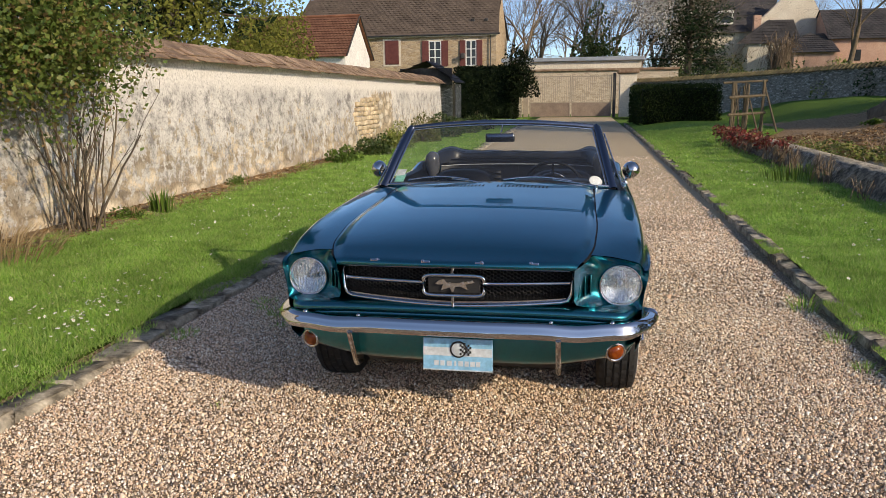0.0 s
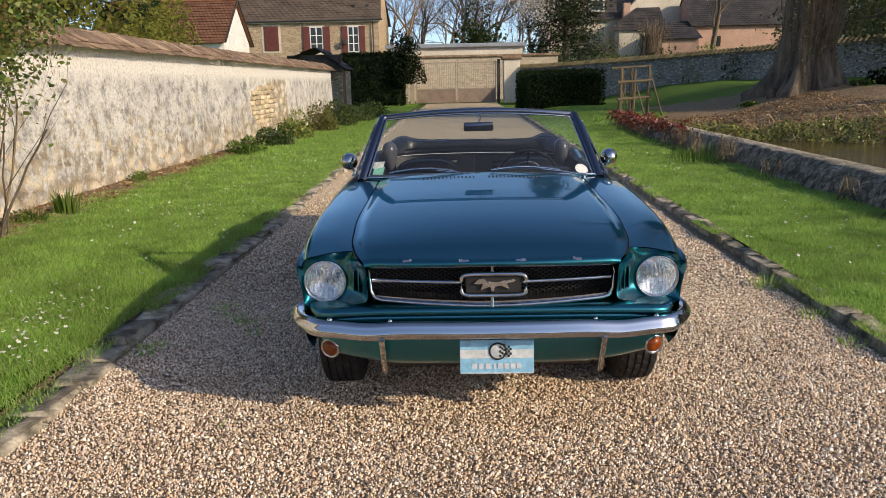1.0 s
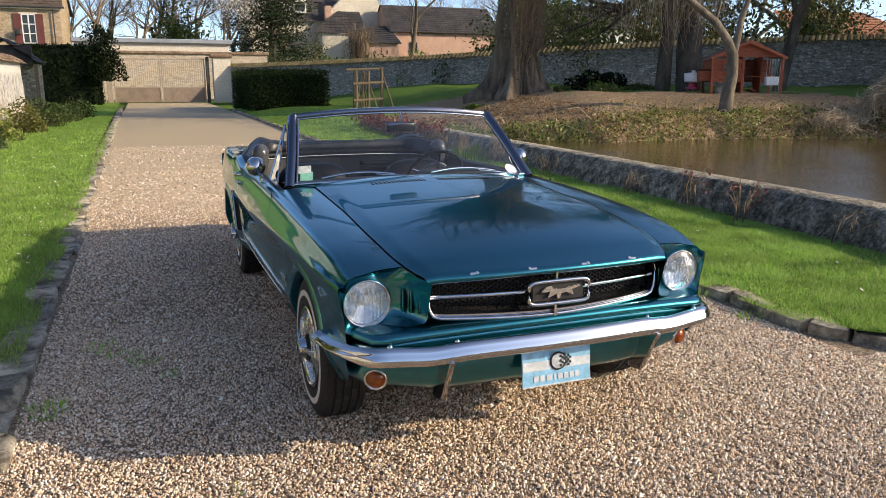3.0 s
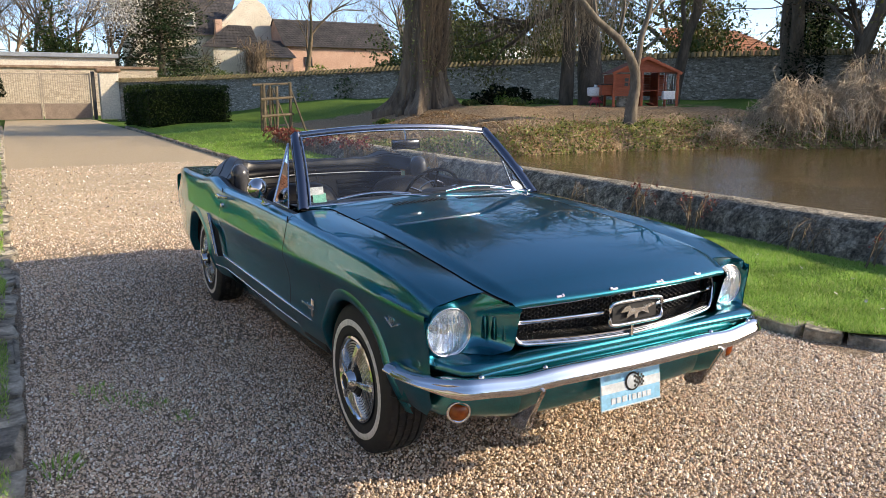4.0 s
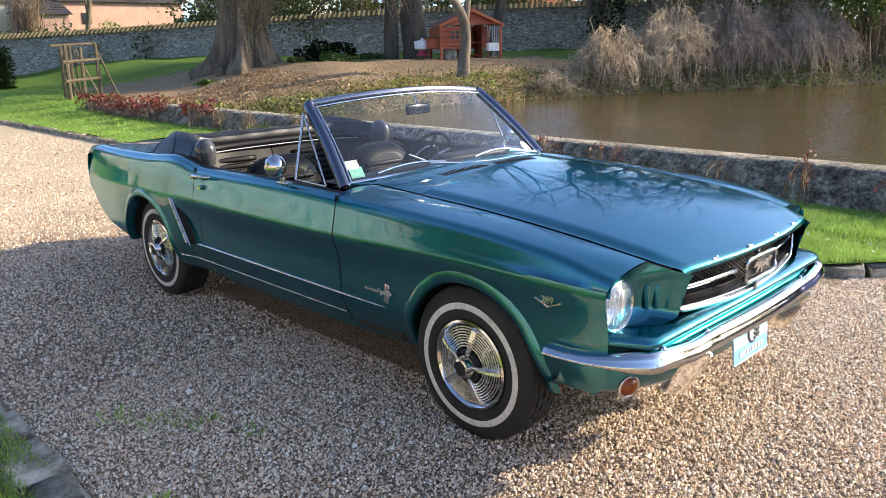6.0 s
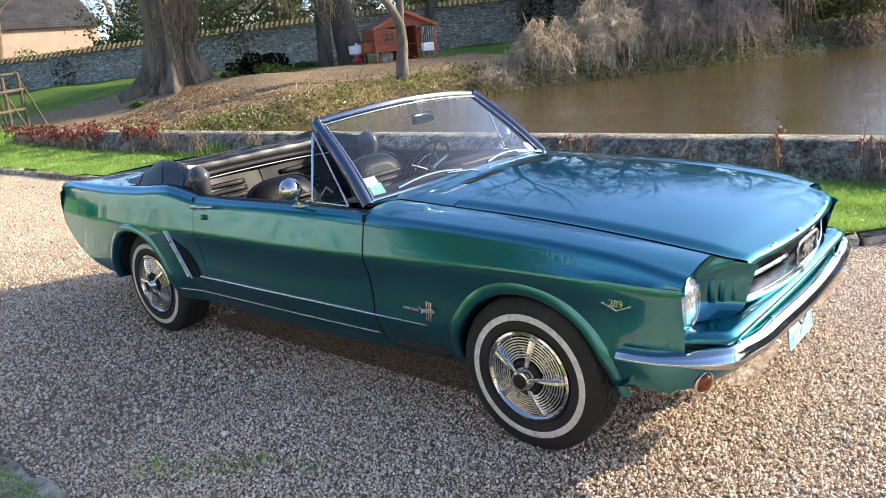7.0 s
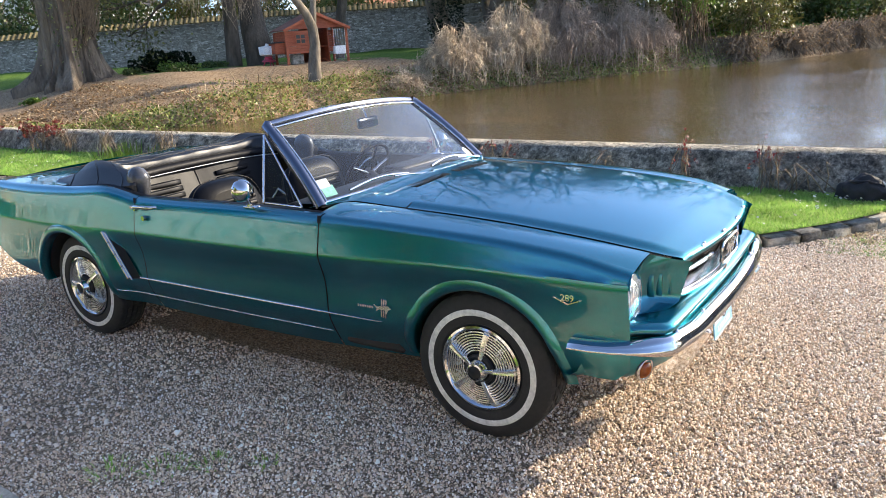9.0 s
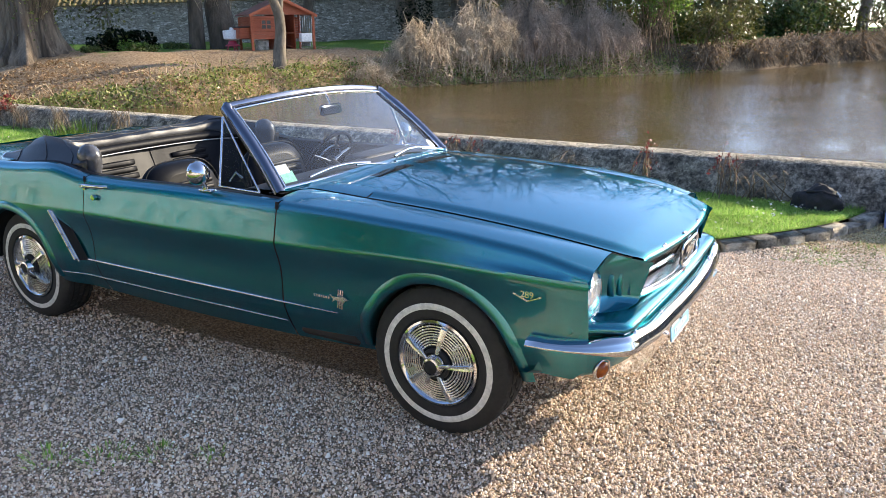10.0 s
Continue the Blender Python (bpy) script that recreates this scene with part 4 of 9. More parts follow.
def make_body():
    panels = {}
    for s in (-1, 1):
        panels["front_fender", s] = side_panel("front_fender", NOSE, 0.770, s, body)
        panels["door", s] = side_panel("door", 0.778, 2.088, s, body)
        panels["rear_quarter", s] = side_panel("rear_quarter", 2.094, 3.86, s, body)
        # dark shut lines behind the gaps
        for y, z0, z1 in ((0.774, 0.29, 0.90), (2.091, 0.42, 0.90)):
            zs = np.linspace(z0, z1, 14)
            v = []
            for z in zs:
                zt, zc = float(interp(CREST, y)), float(interp(CREASE, y))
                x = float(side_x(y, z)) if z < zc else float(interp(HALF, y)) - 0.030 * ((z - zc) / (zt - zc)) - 0.001
                v += [(s * (x - 0.006), y - 0.010, z), (s * (x - 0.006), y + 0.010, z)]
            part("shut_line", mesh_np("shut_line", v, grid_faces(len(zs), 2)), GAP, body)
        # top of the fender between the crest and the hood
        ys, us = np.linspace(NOSE, 0.80, 40), np.linspace(0, 1, 7)
        Y, U = np.meshgrid(ys, us, indexing="ij")
        X = (interp(HALF, Y) - 0.078) * (1 - U) + (interp(SEAM_X, Y) + 0.0035) * U
        Z = interp(CREST, Y) * (1 - U) + (interp(SEAM_Z, Y) - 0.002) * U + 0.006 * np.sin(np.pi * U)
        f = grid_faces(len(ys), len(us))
        part("fender_top", mesh_np("fender_top", np.stack([s * X, Y, Z], -1).reshape(-1, 3), f if s > 0 else f[:, ::-1]), PAINT, body, smooth=True)
        # wheel arch lips
        for yc, zc, r in ARCHES:
            th = np.linspace(-0.02, math.pi + 0.02, 40)
            rows = []
            for rr, out in ((r - 0.012, -0.045), (r - 0.006, 0.000), (r, 0.008), (r + 0.012, 0.011), (r + 0.026, 0.0085), (r + 0.040, 0.003), (r + 0.052, -0.004)):
                yy, zz = yc - rr * np.cos(th), zc + rr * np.sin(th)
                rows.append(np.stack([s * (side_x(yy, zz) + out), yy, zz], -1))
            g = grid_faces(len(rows), len(th))
            part("arch_lip", mesh_np("arch_lip", np.concatenate(rows), g if s < 0 else g[:, ::-1]), PAINT, body, smooth=True)
            yy, zz = yc - (r - 0.010) * np.cos(th), zc + (r - 0.010) * np.sin(th)
            a, b = np.stack([s * (side_x(yy, zz) - 0.03), yy, zz], -1), np.stack([0 * yy + s * 0.50, yy, zz], -1)
            part("wheel_well", mesh_np("wheel_well", np.concatenate([a, b]), grid_faces(2, len(th))), BLACK, body, smooth=True)
            disc = [(s * 0.50, yc, zc)] + [tuple(q) for q in b]
            part("well_back", mesh_np("well_back", disc, [(0, i, i + 1) for i in range(1, len(th))]), BLACK, body)
    # hood
    edge = np.array([0.84, 0.88, 0.905, 0.93, 0.95, 0.97, 0.985, 1.0])
    us, ts = np.concatenate([-edge[::-1], np.linspace(-0.78, 0.78, 27), edge]), np.concatenate([np.linspace(0, 0.12, 10), np.linspace(0.15, 1, 26)])
    U, T = np.meshgrid(us, ts, indexing="ij")
    X0 = U * 0.5
    Yf, Yr = hood_front(X0), 0.468 - 0.012 * U**2
    Y = Yf * (1 - T) + Yr * T
    X = U * (interp(SEAM_X, Y) - 0.0035)
    Z = hood_z(X, Y)
    roll = np.clip(1 - T / 0.027, 0, 1)
    Z = Z - 0.016 * (1 - np.sqrt(np.clip(1 - roll**2, 0, 1)))
    V = np.stack([X, Y, Z], -1)
    lip = V[:, :1].copy()
    lip[..., 2] -= 0.012
    lip[..., 1] += 0.03
    V = np.concatenate([lip, V], 1)
    part("hood", mesh_np("hood", V.reshape(-1, 3), grid_faces(V.shape[0], V.shape[1])), PAINT, body, smooth=True)
    for s in (-1, 1):
        v = []
        for y in np.linspace(-0.70, 0.76, 40):
            x, z = s * float(interp(SEAM_X, y)), float(interp(SEAM_Z, y)) - 0.0035
            v += [(x - 0.0065 * s, y, z), (x + 0.0065 * s, y, z)]
        part("hood_gap", mesh_np("hood_gap", v, grid_faces(40, 2)), GAP, body)
    # cowl with its louvres
    us, ts = np.linspace(-1, 1, 25), np.linspace(0, 1, 12)
    U, T = np.meshgrid(us, ts, indexing="ij")
    Y = (0.478 - 0.012 * U**2) * (1 - T) + (0.775 + 0.105 * U**2) * T
    X = U * (0.597 + 0.178 * sstep(0.75, 1.0, T))
    Z = cowl_z(X, Y)
    part("cowl", mesh_np("cowl", np.stack([X, Y, Z], -1).reshape(-1, 3), grid_faces(25, 12)), PAINT, body, smooth=True)
    v = []
    for u in np.linspace(-1, 1, 21):
        x, y = u * 0.595, 0.473 - 0.012 * u * u
        v += [(x, y - 0.006, float(cowl_z(x, y)) - 0.003), (x, y + 0.006, float(cowl_z(x, y)) - 0.003)]
    part("hood_gap", mesh_np("hood_gap", v, grid_faces(21, 2)), GAP, body)
    for x in np.arange(-0.33, 0.34, 0.022):
        if abs(x) > 0.025:
            y0, y1 = 0.578, 0.660
            z = float(cowl_z(x, 0.62)) - 0.003
            part("cowl_slot", boxed((x - 0.004, y0, z), (x + 0.004, y1, z + 0.004), 0, pose(0, 0, 0)), GAP, body)
    tagged(body)
    # deck behind the seats and tail
    us, ys = np.linspace(-1, 1, 21), np.linspace(2.86, 3.80, 14)
    U, Y = np.meshgrid(us, ys, indexing="ij")
    X = U * (interp(HALF, Y) - 0.079)
    Z = interp(CREST, Y) - 0.002 + 0.012 * (1 - U**2) - 0.02 * sstep(3.3, 3.80, Y) * (1 - U**2)
    part("deck_lid", mesh_np("deck_lid", np.stack([X, Y, Z], -1).reshape(-1, 3), grid_faces(21, 14)), PAINT, body, smooth=True)
    zs = np.linspace(0, 1, 8)
    U, T = np.meshgrid(us, zs, indexing="ij")
    Zt = 0.885 + 0.030 * (1 - U**2) * 0.6 - 0.01
    Z = Zt * (1 - T) + 0.56 * T
    V = np.stack([U * (0.797 - 0.08 * (T < 0.01)), 3.80 + 0.055 * np.sin(np.pi * np.clip(T, 0, 1)) + 0.03 * (1 - U**2), Z], -1)
    part("tail_panel", mesh_np("tail_panel", V.reshape(-1, 3), grid_faces(21, 8)), PAINT, body, smooth=True)
    part("underbody", boxed((-0.70, 0.40, 0.24), (0.70, 2.40, 0.30), 0.02), BLACK, body)
    part("rear_floor", boxed((-0.60, 2.40, 0.28), (0.60, 3.70, 0.42), 0.05), BLACK, body)
    part("engine_bay", boxed((-0.48, -0.60, 0.26), (0.48, 0.40, 0.50), 0.05), BLACK, body)
    part("firewall", boxed((-0.78, 0.40, 0.28), (0.78, 0.74, 0.86), 0.02), BLACK, body)


make_body()


# ---- front of the car ----
def surround_edge():
    """The closed outline of the lamp surround: hood edge, fender lip, fender side, bottom, grille side."""
    out = []
    for y in np.linspace(-0.772, NOSE, 9):
        out.append((float(interp(SEAM_X, y)) + 0.003, y, float(interp(SEAM_Z, y)) - 0.006))
    w, zt, zc = float(interp(HALF, NOSE)), float(interp(CREST, NOSE)), float(interp(CREASE, NOSE))
    xs, zs = float(interp(SEAM_X, NOSE)), float(interp(SEAM_Z, NOSE))
    for u in np.linspace(0.15, 1, 6):
        out.append((xs + (w - 0.078 - xs) * u, NOSE - 0.002, zs + (zt - zs) * u + 0.004 * math.sin(math.pi * u) - 0.002))
    for dx, z in ((0.042, zt - 0.008), (0.024, zt - 0.030), (0.013, zt - 0.065), (0.002, zc + 0.01)):
        out.append((w - dx, NOSE + 0.002, z))
    for z in np.linspace(zc - 0.03, 0.572, 5):
        out.append((float(side_x(NOSE, z)), NOSE + 0.004, z))
    for u in np.linspace(0.1, 1, 8):
        out.append((0.80 + (0.512 - 0.80) * u, NOSE - 0.01 - 0.085 * u**1.4, 0.566 + 0.042 * u**2))
    for z in np.linspace(0.635, 0.745, 5):
        out.append((0.507, -0.728 - 0.03 * (z - 0.635) / 0.11, z))
    return np.array(out)


def headlamp_panel(s):
    """Bowl-shaped surround from the lamp's rim out to hood, fender and grille."""
    cx, cz, r = 0.703, 0.668, 0.091
    E = surround_edge()
    ang = np.unwrap(np.arctan2(E[:, 2] - cz, E[:, 0] - cx))
    if ang[-1] < ang[0]:
        E, ang = E[::-1], ang[::-1]
    th = np.linspace(ang[0], ang[0] + 2 * np.pi, 72, endpoint=False)
    A, EE = np.append(ang, ang[0] + 2 * np.pi), np.concatenate([E, E[:1]])
    O = np.stack([np.interp(th, A, EE[:, k]) for k in range(3)], -1)
    V = []
    for t in (-0.05, 0.0, 0.06, 0.25, 0.5, 0.72, 0.88, 0.96, 1.0):
        I = np.stack([cx + r * np.cos(th), np.full(72, -0.600), cz + r * np.sin(th)], -1)
        P = I + (O - I) * max(t, 0)
        # a shallow dish that turns forward into the lip, with a short sleeve behind
        P[:, 1] = I[:, 1] + (O[:, 1] - I[:, 1]) * max(t, 0) ** 1.7 + (0.03 if t < 0 else 0)
        P[:, 0] *= s
        V.append(P)
    V = np.concatenate(V)
    f = grid_faces(9, 72, False, True)
    panel = part("headlamp_surround", mesh_np("headlamp_surround", V, f if s < 0 else f[:, ::-1]), PAINT, body, smooth=True)
    for x in (0.528, 0.552, 0.576):
        y = -0.622 - 0.105 * float(np.clip((0.612 - x) / 0.11, 0, 1)) ** 1.25
        bm = boxed((s * x - 0.0030, y + 0.001, 0.632), (s * x + 0.0030, y + 0.03, 0.718), 0.0026, None, 2)
        part("gill", bm, PAINT, panel, smooth=True)
    lamp = thing("headlamp", (s * cx, -0.604, cz), "round clear glass headlamp with chrome rim", "")
    lamp.parent = car
    v, f = lathe([(0.088, 0.012), (0.0915, 0.004), (0.092, -0.004), (0.089, -0.009), (0.085, -0.007), (0.083, 0.004)], 48)
    o = part("lamp_rim", mesh_np("lamp_rim", v, f), CHROME, lamp, smooth=True)
    o.matrix_basis = pose(0, 0, 0, 0, 0, -90) @ Matrix.Scale(-1, 4, (1, 0, 0))
    v, f = lathe([(0.0, -0.026), (0.03, -0.024), (0.06, -0.016), (0.085, -0.002)], 48)
    o = part("lens", mesh_np("lens", v, f), LENS, lamp, smooth=True)
    o.matrix_basis = pose(0, 0, 0, 0, 0, 90)
    v, f = lathe([(0.0, 0.055), (0.02, 0.052), (0.05, 0.035), (0.085, 0.002)], 40)
    o = part("reflector", mesh_np("reflector", v, f), REFLECTOR, lamp, smooth=True)
    o.matrix_basis = pose(0, 0, 0, 0, 0, 90)
    v, f = lathe([(0.0, 0.012), (0.018, 0.016), (0.022, 0.05)], 20)
    o = part("bulb_shield", mesh_np("bulb_shield", v, f), CHROME, lamp, smooth=True)
    o.matrix_basis = pose(0, 0, 0, 0, 0, 90)
    for i in range(9):
        x = -0.064 + 0.016 * i
        h = math.sqrt(0.078**2 - x * x)
        part("flute", boxed((x - 0.0018, -0.027 + 0.30 * x * x / 0.078, -h * 0.8), (x + 0.0018, -0.018 + 0.30 * x * x / 0.078, h * 0.85), 0.001), LENS, lamp)
    # turn signal
    sig = thing("turn_signal", (s * 0.690, -0.655, 0.384), "round amber turn signal in a chrome ring", "")
    sig.parent = car
    turn = pose(0, 0, 0, 6, 0, s * 20)
    v, f = lathe([(0.036, 0.02), (0.044, 0.012), (0.045, 0.002), (0.040, -0.004), (0.034, 0.002)], 32)
    o = part("signal_ring", mesh_np("signal_ring", v, f), CHROME, sig, smooth=True)
    o.matrix_basis = turn @ pose(0, 0, 0, 0, 0, 90)
    v, f = lathe([(0.0, -0.016), (0.015, -0.014), (0.028, -0.008), (0.035, 0.002)], 32)
    o = part("signal_lens", mesh_np("signal_lens", v, f), AMBER, sig, smooth=True)
    o.matrix_basis = turn @ pose(0, 0, 0, 0, 0, 90)


def lens_material():
    mat = bpy.data.materials.new("lamp_lens")
    nt, bs = tree_of(mat)
    n = noise_node(nt, 60, 2, 0.5, None, (1, 1, 0.12))
    bs.inputs["Base Color"].default_value = (0.85, 0.88, 0.90, 1)
    bs.inputs["Roughness"].default_value = 0.08
    bs.inputs["Transmission Weight"].default_value = 0.85
    bs.inputs["IOR"].default_value = 1.25
    bump_node(nt, bs, n.outputs["Fac"], 0.5, 0.004)
    return mat


LENS = lens_material()
REFLECTOR = chrome_material("lamp_reflector", (0.80, 0.82, 0.84), 0.22)
for side in (-1, 1):
    headlamp_panel(side)


def sweep(name, path, profile, material, parent, normals=None, label="", closed_profile=True, smooth=True, sharp=None):
    """Draws a profile of (outward, up) pairs along a path in plan; outward is to the right of the way."""
    P = np.asarray(path, float)
    T = np.gradient(P[:, :2], axis=0)
    T /= np.linalg.norm(T, axis=1, keepdims=True)
    N = np.stack([T[:, 1], -T[:, 0]], -1)
    pr = np.asarray(profile, float)
    V = np.zeros((len(P), len(pr), 3))
    V[:, :, :2] = P[:, None, :2] + N[:, None] * pr[None, :, :1]
    V[:, :, 2] = P[:, 2][:, None] + pr[None, :, 1]
    k = len(pr)
    F = [tuple(q) for q in grid_faces(len(P), k, False, closed_profile)]
    if closed_profile:
        F += [tuple(range(k))[::-1], tuple(range((len(P) - 1) * k, len(P) * k))]
    return part(name, mesh_np(name, V.reshape(-1, 3), F), material, parent, label, smooth=smooth, sharp=sharp)


def bumper_path(n=64):
    xs = []
    for u in np.linspace(-1, 1, n):
        a = abs(u)
        if a < 0.80:
            x = u / 0.80 * 0.72
            y = -0.815 + 0.055 * (abs(x) / 0.72) ** 2.2
        else:
            q = (a - 0.80) / 0.20
            x = math.copysign(0.72 + 0.135 * math.sin(q * math.pi / 2), u)
            y = -0.760 + 0.34 * (q * 0.55 + 0.45 * q * q)
        xs.append((x, y, 0.512))
    return xs


bumper = thing("front_bumper", (0, 0, 0), "chrome front bumper with rounded ends", "")
bumper.parent = car
bar = sweep("bumper_bar", bumper_path(), [(-0.035, 0.030), (-0.012, 0.037), (0.008, 0.031), (0.015, 0.018), (0.017, 0.004), (0.024, -0.006), (0.024, -0.022), (0.014, -0.034), (-0.004, -0.040), (-0.035, -0.034)], CHROME, bumper)
for v in bar.data.vertices:
    k = float(sstep(0.74, 0.858, abs(v.co.x))) * 0.62
    v.co.z = 0.512 + (v.co.z - 0.512) * (1 - k) - 0.006 * k
    v.co.z -= 0.010 * math.exp(-((abs(v.co.x) - 0.52) / 0.10) ** 2)
for s in (-1, 1):
    bm = bmesh.new()
    ring = [(-0.832, 0.478), (-0.80, 0.486), (-0.715, 0.480), (-0.635, 0.290), (-0.650, 0.276), (-0.715, 0.288), (-0.735, 0.300)]
    a = [bm.verts.new((s * 0.448 - 0.011, y, z)) for y, z in ring]
    b = [bm.verts.new((s * 0.448 + 0.011, y, z)) for y, z in ring]
    bm.faces.new(a[::-1]), bm.faces.new(b)
    for i in range(len(ring)):
        j = (i + 1) % len(ring)
        bm.faces.new((a[i], a[j], b[j], b[i]))
    bmesh.ops.recalc_face_normals(bm, faces=bm.faces)
    bmesh.ops.bevel(bm, geom=bm.edges[:], offset=0.006, segments=2, affect="EDGES")
    part("bumper_guard", bm, CHROME, bumper, smooth=True, sharp=50)
    for x, r in ((0.415, 0.011), (0.665, 0.013)):
        bm = bmesh.new()
        bmesh.ops.create_uvsphere(bm, u_segments=12, v_segments=8, radius=r)
        o = part("bumper_bolt", bm, CHROME, bumper, smooth=True)
        o.matrix_basis = pose(s * x, -0.800 + 0.05 * (x / 0.72) ** 2, 0.543)

# body-coloured pan above the bumper, and the valance below it
for name, prof in (("gravel_pan", [(-0.60, 0.596), (-0.745, 0.600), (-0.775, 0.590), (-0.785, 0.575), (-0.770, 0.562), (-0.740, 0.556), (-0.730, 0.545), (-0.745, 0.535), (-0.765, 0.520), (-0.745, 0.500)]),
                   ("valance", [(-0.725, 0.480), (-0.728, 0.44), (-0.722, 0.39), (-0.705, 0.345), (-0.675, 0.318), (-0.60, 0.305)])):
    us = np.linspace(-1, 1, 41)
    V = []
    for u in us:
        a = abs(u)
        x = u * 0.805
        back = (0.03 * a**2 if name == "gravel_pan" else 0.095 * a**3) + 0.18 * float(sstep(0.86, 1.0, a)) ** 1.5
        V.append([(x, y + back, z + (0.045 * float(sstep(0.45, 1.0, a)) * (0.50 - z) / 0.19 if name == "valance" else -0.02 * a**3)) for y, z in prof])
    V = np.array(V)
    part(name, mesh_np(name, V.reshape(-1, 3), grid_faces(V.shape[0], V.shape[1])), PAINT, body, smooth=True)


def grille():
    g = thing("grille", (0, 0, 0), "black honeycomb grille in a chrome frame with a plain running emblem", "")
    g.parent = car
    top = [(x, 0.765 - 0.012 * (x / 0.5) ** 2) for x in np.linspace(-0.485, 0.485, 15)]
    right = [(0.500, 0.745), (0.503, 0.70), (0.497, 0.65), (0.480, 0.622)]
    bottom = [(x, 0.597 + 0.020 * (abs(x) / 0.5) ** 1.5) for x in np.linspace(0.455, -0.455, 15)]
    left = [(-a, b) for a, b in right[::-1]]
    ring = np.array([(x, -0.760 + 0.055 * (abs(x) / 0.5) ** 2, z) for x, z in top + right + bottom + left])
    tube_part("grille_frame", ring, 0.0085, CHROME, g, "bright chrome frame", 8, True)
    inner = ring.copy()
    inner[:, 1] += 0.05
    v = np.concatenate([ring, inner])
    part("grille_throat", mesh_np("grille_throat", v, grid_faces(2, len(ring), False, True)), STEEL, g, smooth=True)
    low = [(x, -0.725 + 0.055 * (abs(x) / 0.5) ** 2, 0.618 + 0.018 * (abs(x) / 0.5) ** 1.5) for x in np.linspace(-0.47, 0.47, 21)]
    sweep("lower_moulding", low, [(-0.02, 0.012), (0.028, -0.004), (0.028, -0.012), (-0.02, -0.008)], STEEL, g, sharp=30)
    back = [(-0.50, -0.64, 0.58), (0.50, -0.64, 0.58), (0.50, -0.64, 0.77), (-0.50, -0.64, 0.77)]
    part("grille_backing", mesh_np("grille_backing", back, np.array([[0, 1, 2, 3]])), GAP, g)
    # honeycomb
    pieces = []
    r = 0.0095
    for i, x in enumerate(np.arange(-0.485, 0.486, r * 1.5)):
        for z in np.arange(0.605 + (i % 2) * r * 0.866, 0.765, r * 1.732):
            th = np.linspace(0, 2 * np.pi, 6, endpoint=False)
            y = -0.690 + 0.045 * (abs(x) / 0.5) ** 2
            o = np.stack([x + r * np.cos(th), 0 * th + y, z + r * np.sin(th)], -1)
            q = np.stack([x + 0.80 * r * np.cos(th), 0 * th + y, z + 0.80 * r * np.sin(th)], -1)
            d = q + np.array([0, 0.012, 0])
            pieces.append((np.concatenate([o, q, d]), grid_faces(3, 6, False, True)))
    v, f = join_np(pieces)
    part("honeycomb", mesh_np("honeycomb", v, f), BLACK, g)["kind"] = "stuff"
    for s in (-1, 1):
        bar = [(s * x, -0.742 + 0.055 * (x / 0.5) ** 2, 0.691 + 0.004 * (x / 0.5)) for x in np.linspace(0.125, 0.488, 12)]
        sweep("grille_bar", bar, [(-0.012, 0.0075), (0.008, 0.006), (0.010, 0.0), (0.008, -0.006), (-0.012, -0.0075)], CHROME, g)
    for z0, z1 in ((0.734, 0.768), (0.590, 0.646)):
        part("centre_bar", boxed((-0.006, -0.775, z0), (0.006, -0.755, z1), 0.003), CHROME, g)
    ring = []
    for a in np.linspace(0, 2 * np.pi, 44, endpoint=False):
        c, q = math.cos(a), math.sin(a)
        ring.append((0.130 * math.copysign(abs(c) ** 0.28, c) + 0.006, -0.782, 0.690 + 0.044 * math.copysign(abs(q) ** 0.35, q)))
    corral = tube_part("emblem_frame", ring, 0.0085, CHROME, g, "", 8, True)
    part("emblem_plate", boxed((-0.105, -0.775, 0.655), (0.117, -0.770, 0.725), 0.002), BLACK, g)
    # a plain running shape
    out = [(-0.080, 0.004), (-0.060, 0.022), (-0.038, 0.026), (-0.028, 0.012), (0.020, 0.010), (0.045, 0.016), (0.085, 0.022), (0.088, 0.014), (0.052, 0.004), (0.062, -0.018),
           (0.040, -0.010), (0.030, -0.004), (0.006, -0.008), (0.000, -0.028), (-0.010, -0.026), (-0.014, -0.008), (-0.036, -0.016), (-0.052, -0.022), (-0.048, -0.008), (-0.042, 0.004), (-0.062, 0.002)]
    bm = bmesh.new()
    vs = [bm.verts.new((x + 0.006, -0.778, 0.692 + z)) for x, z in out]
    f = bm.faces.new(vs)
    e = bmesh.ops.extrude_face_region(bm, geom=[f])
    bmesh.ops.translate(bm, verts=[q for q in e["geom"] if isinstance(q, bmesh.types.BMVert)], vec=(0, -0.010, 0))
    bmesh.ops.recalc_face_normals(bm, faces=bm.faces)
    part("emblem", bm, RING_METAL, g, "chrome running emblem as a plain shape")


grille()
for i, x in enumerate((-0.338, -0.112, 0.116, 0.342)):
    y = float(hood_front(x)) + 0.018
    z = float(hood_z(x, y)) - 0.004
    bm = bmesh.new()
    box(bm, (-0.019, -0.004, -0.005), (0.019, 0.004, 0.006), 0.002)
    box(bm, (-0.019 if i % 2 else 0.004, -0.007, -0.002), (-0.006 if i % 2 else 0.014, 0.005, 0.009), 0.002)
    o = part("hood_letter", bm, CHROME, body, "small raised chrome letter as a plain shape")
    o.matrix_basis = pose(x, y, z, -35, 0, 0)

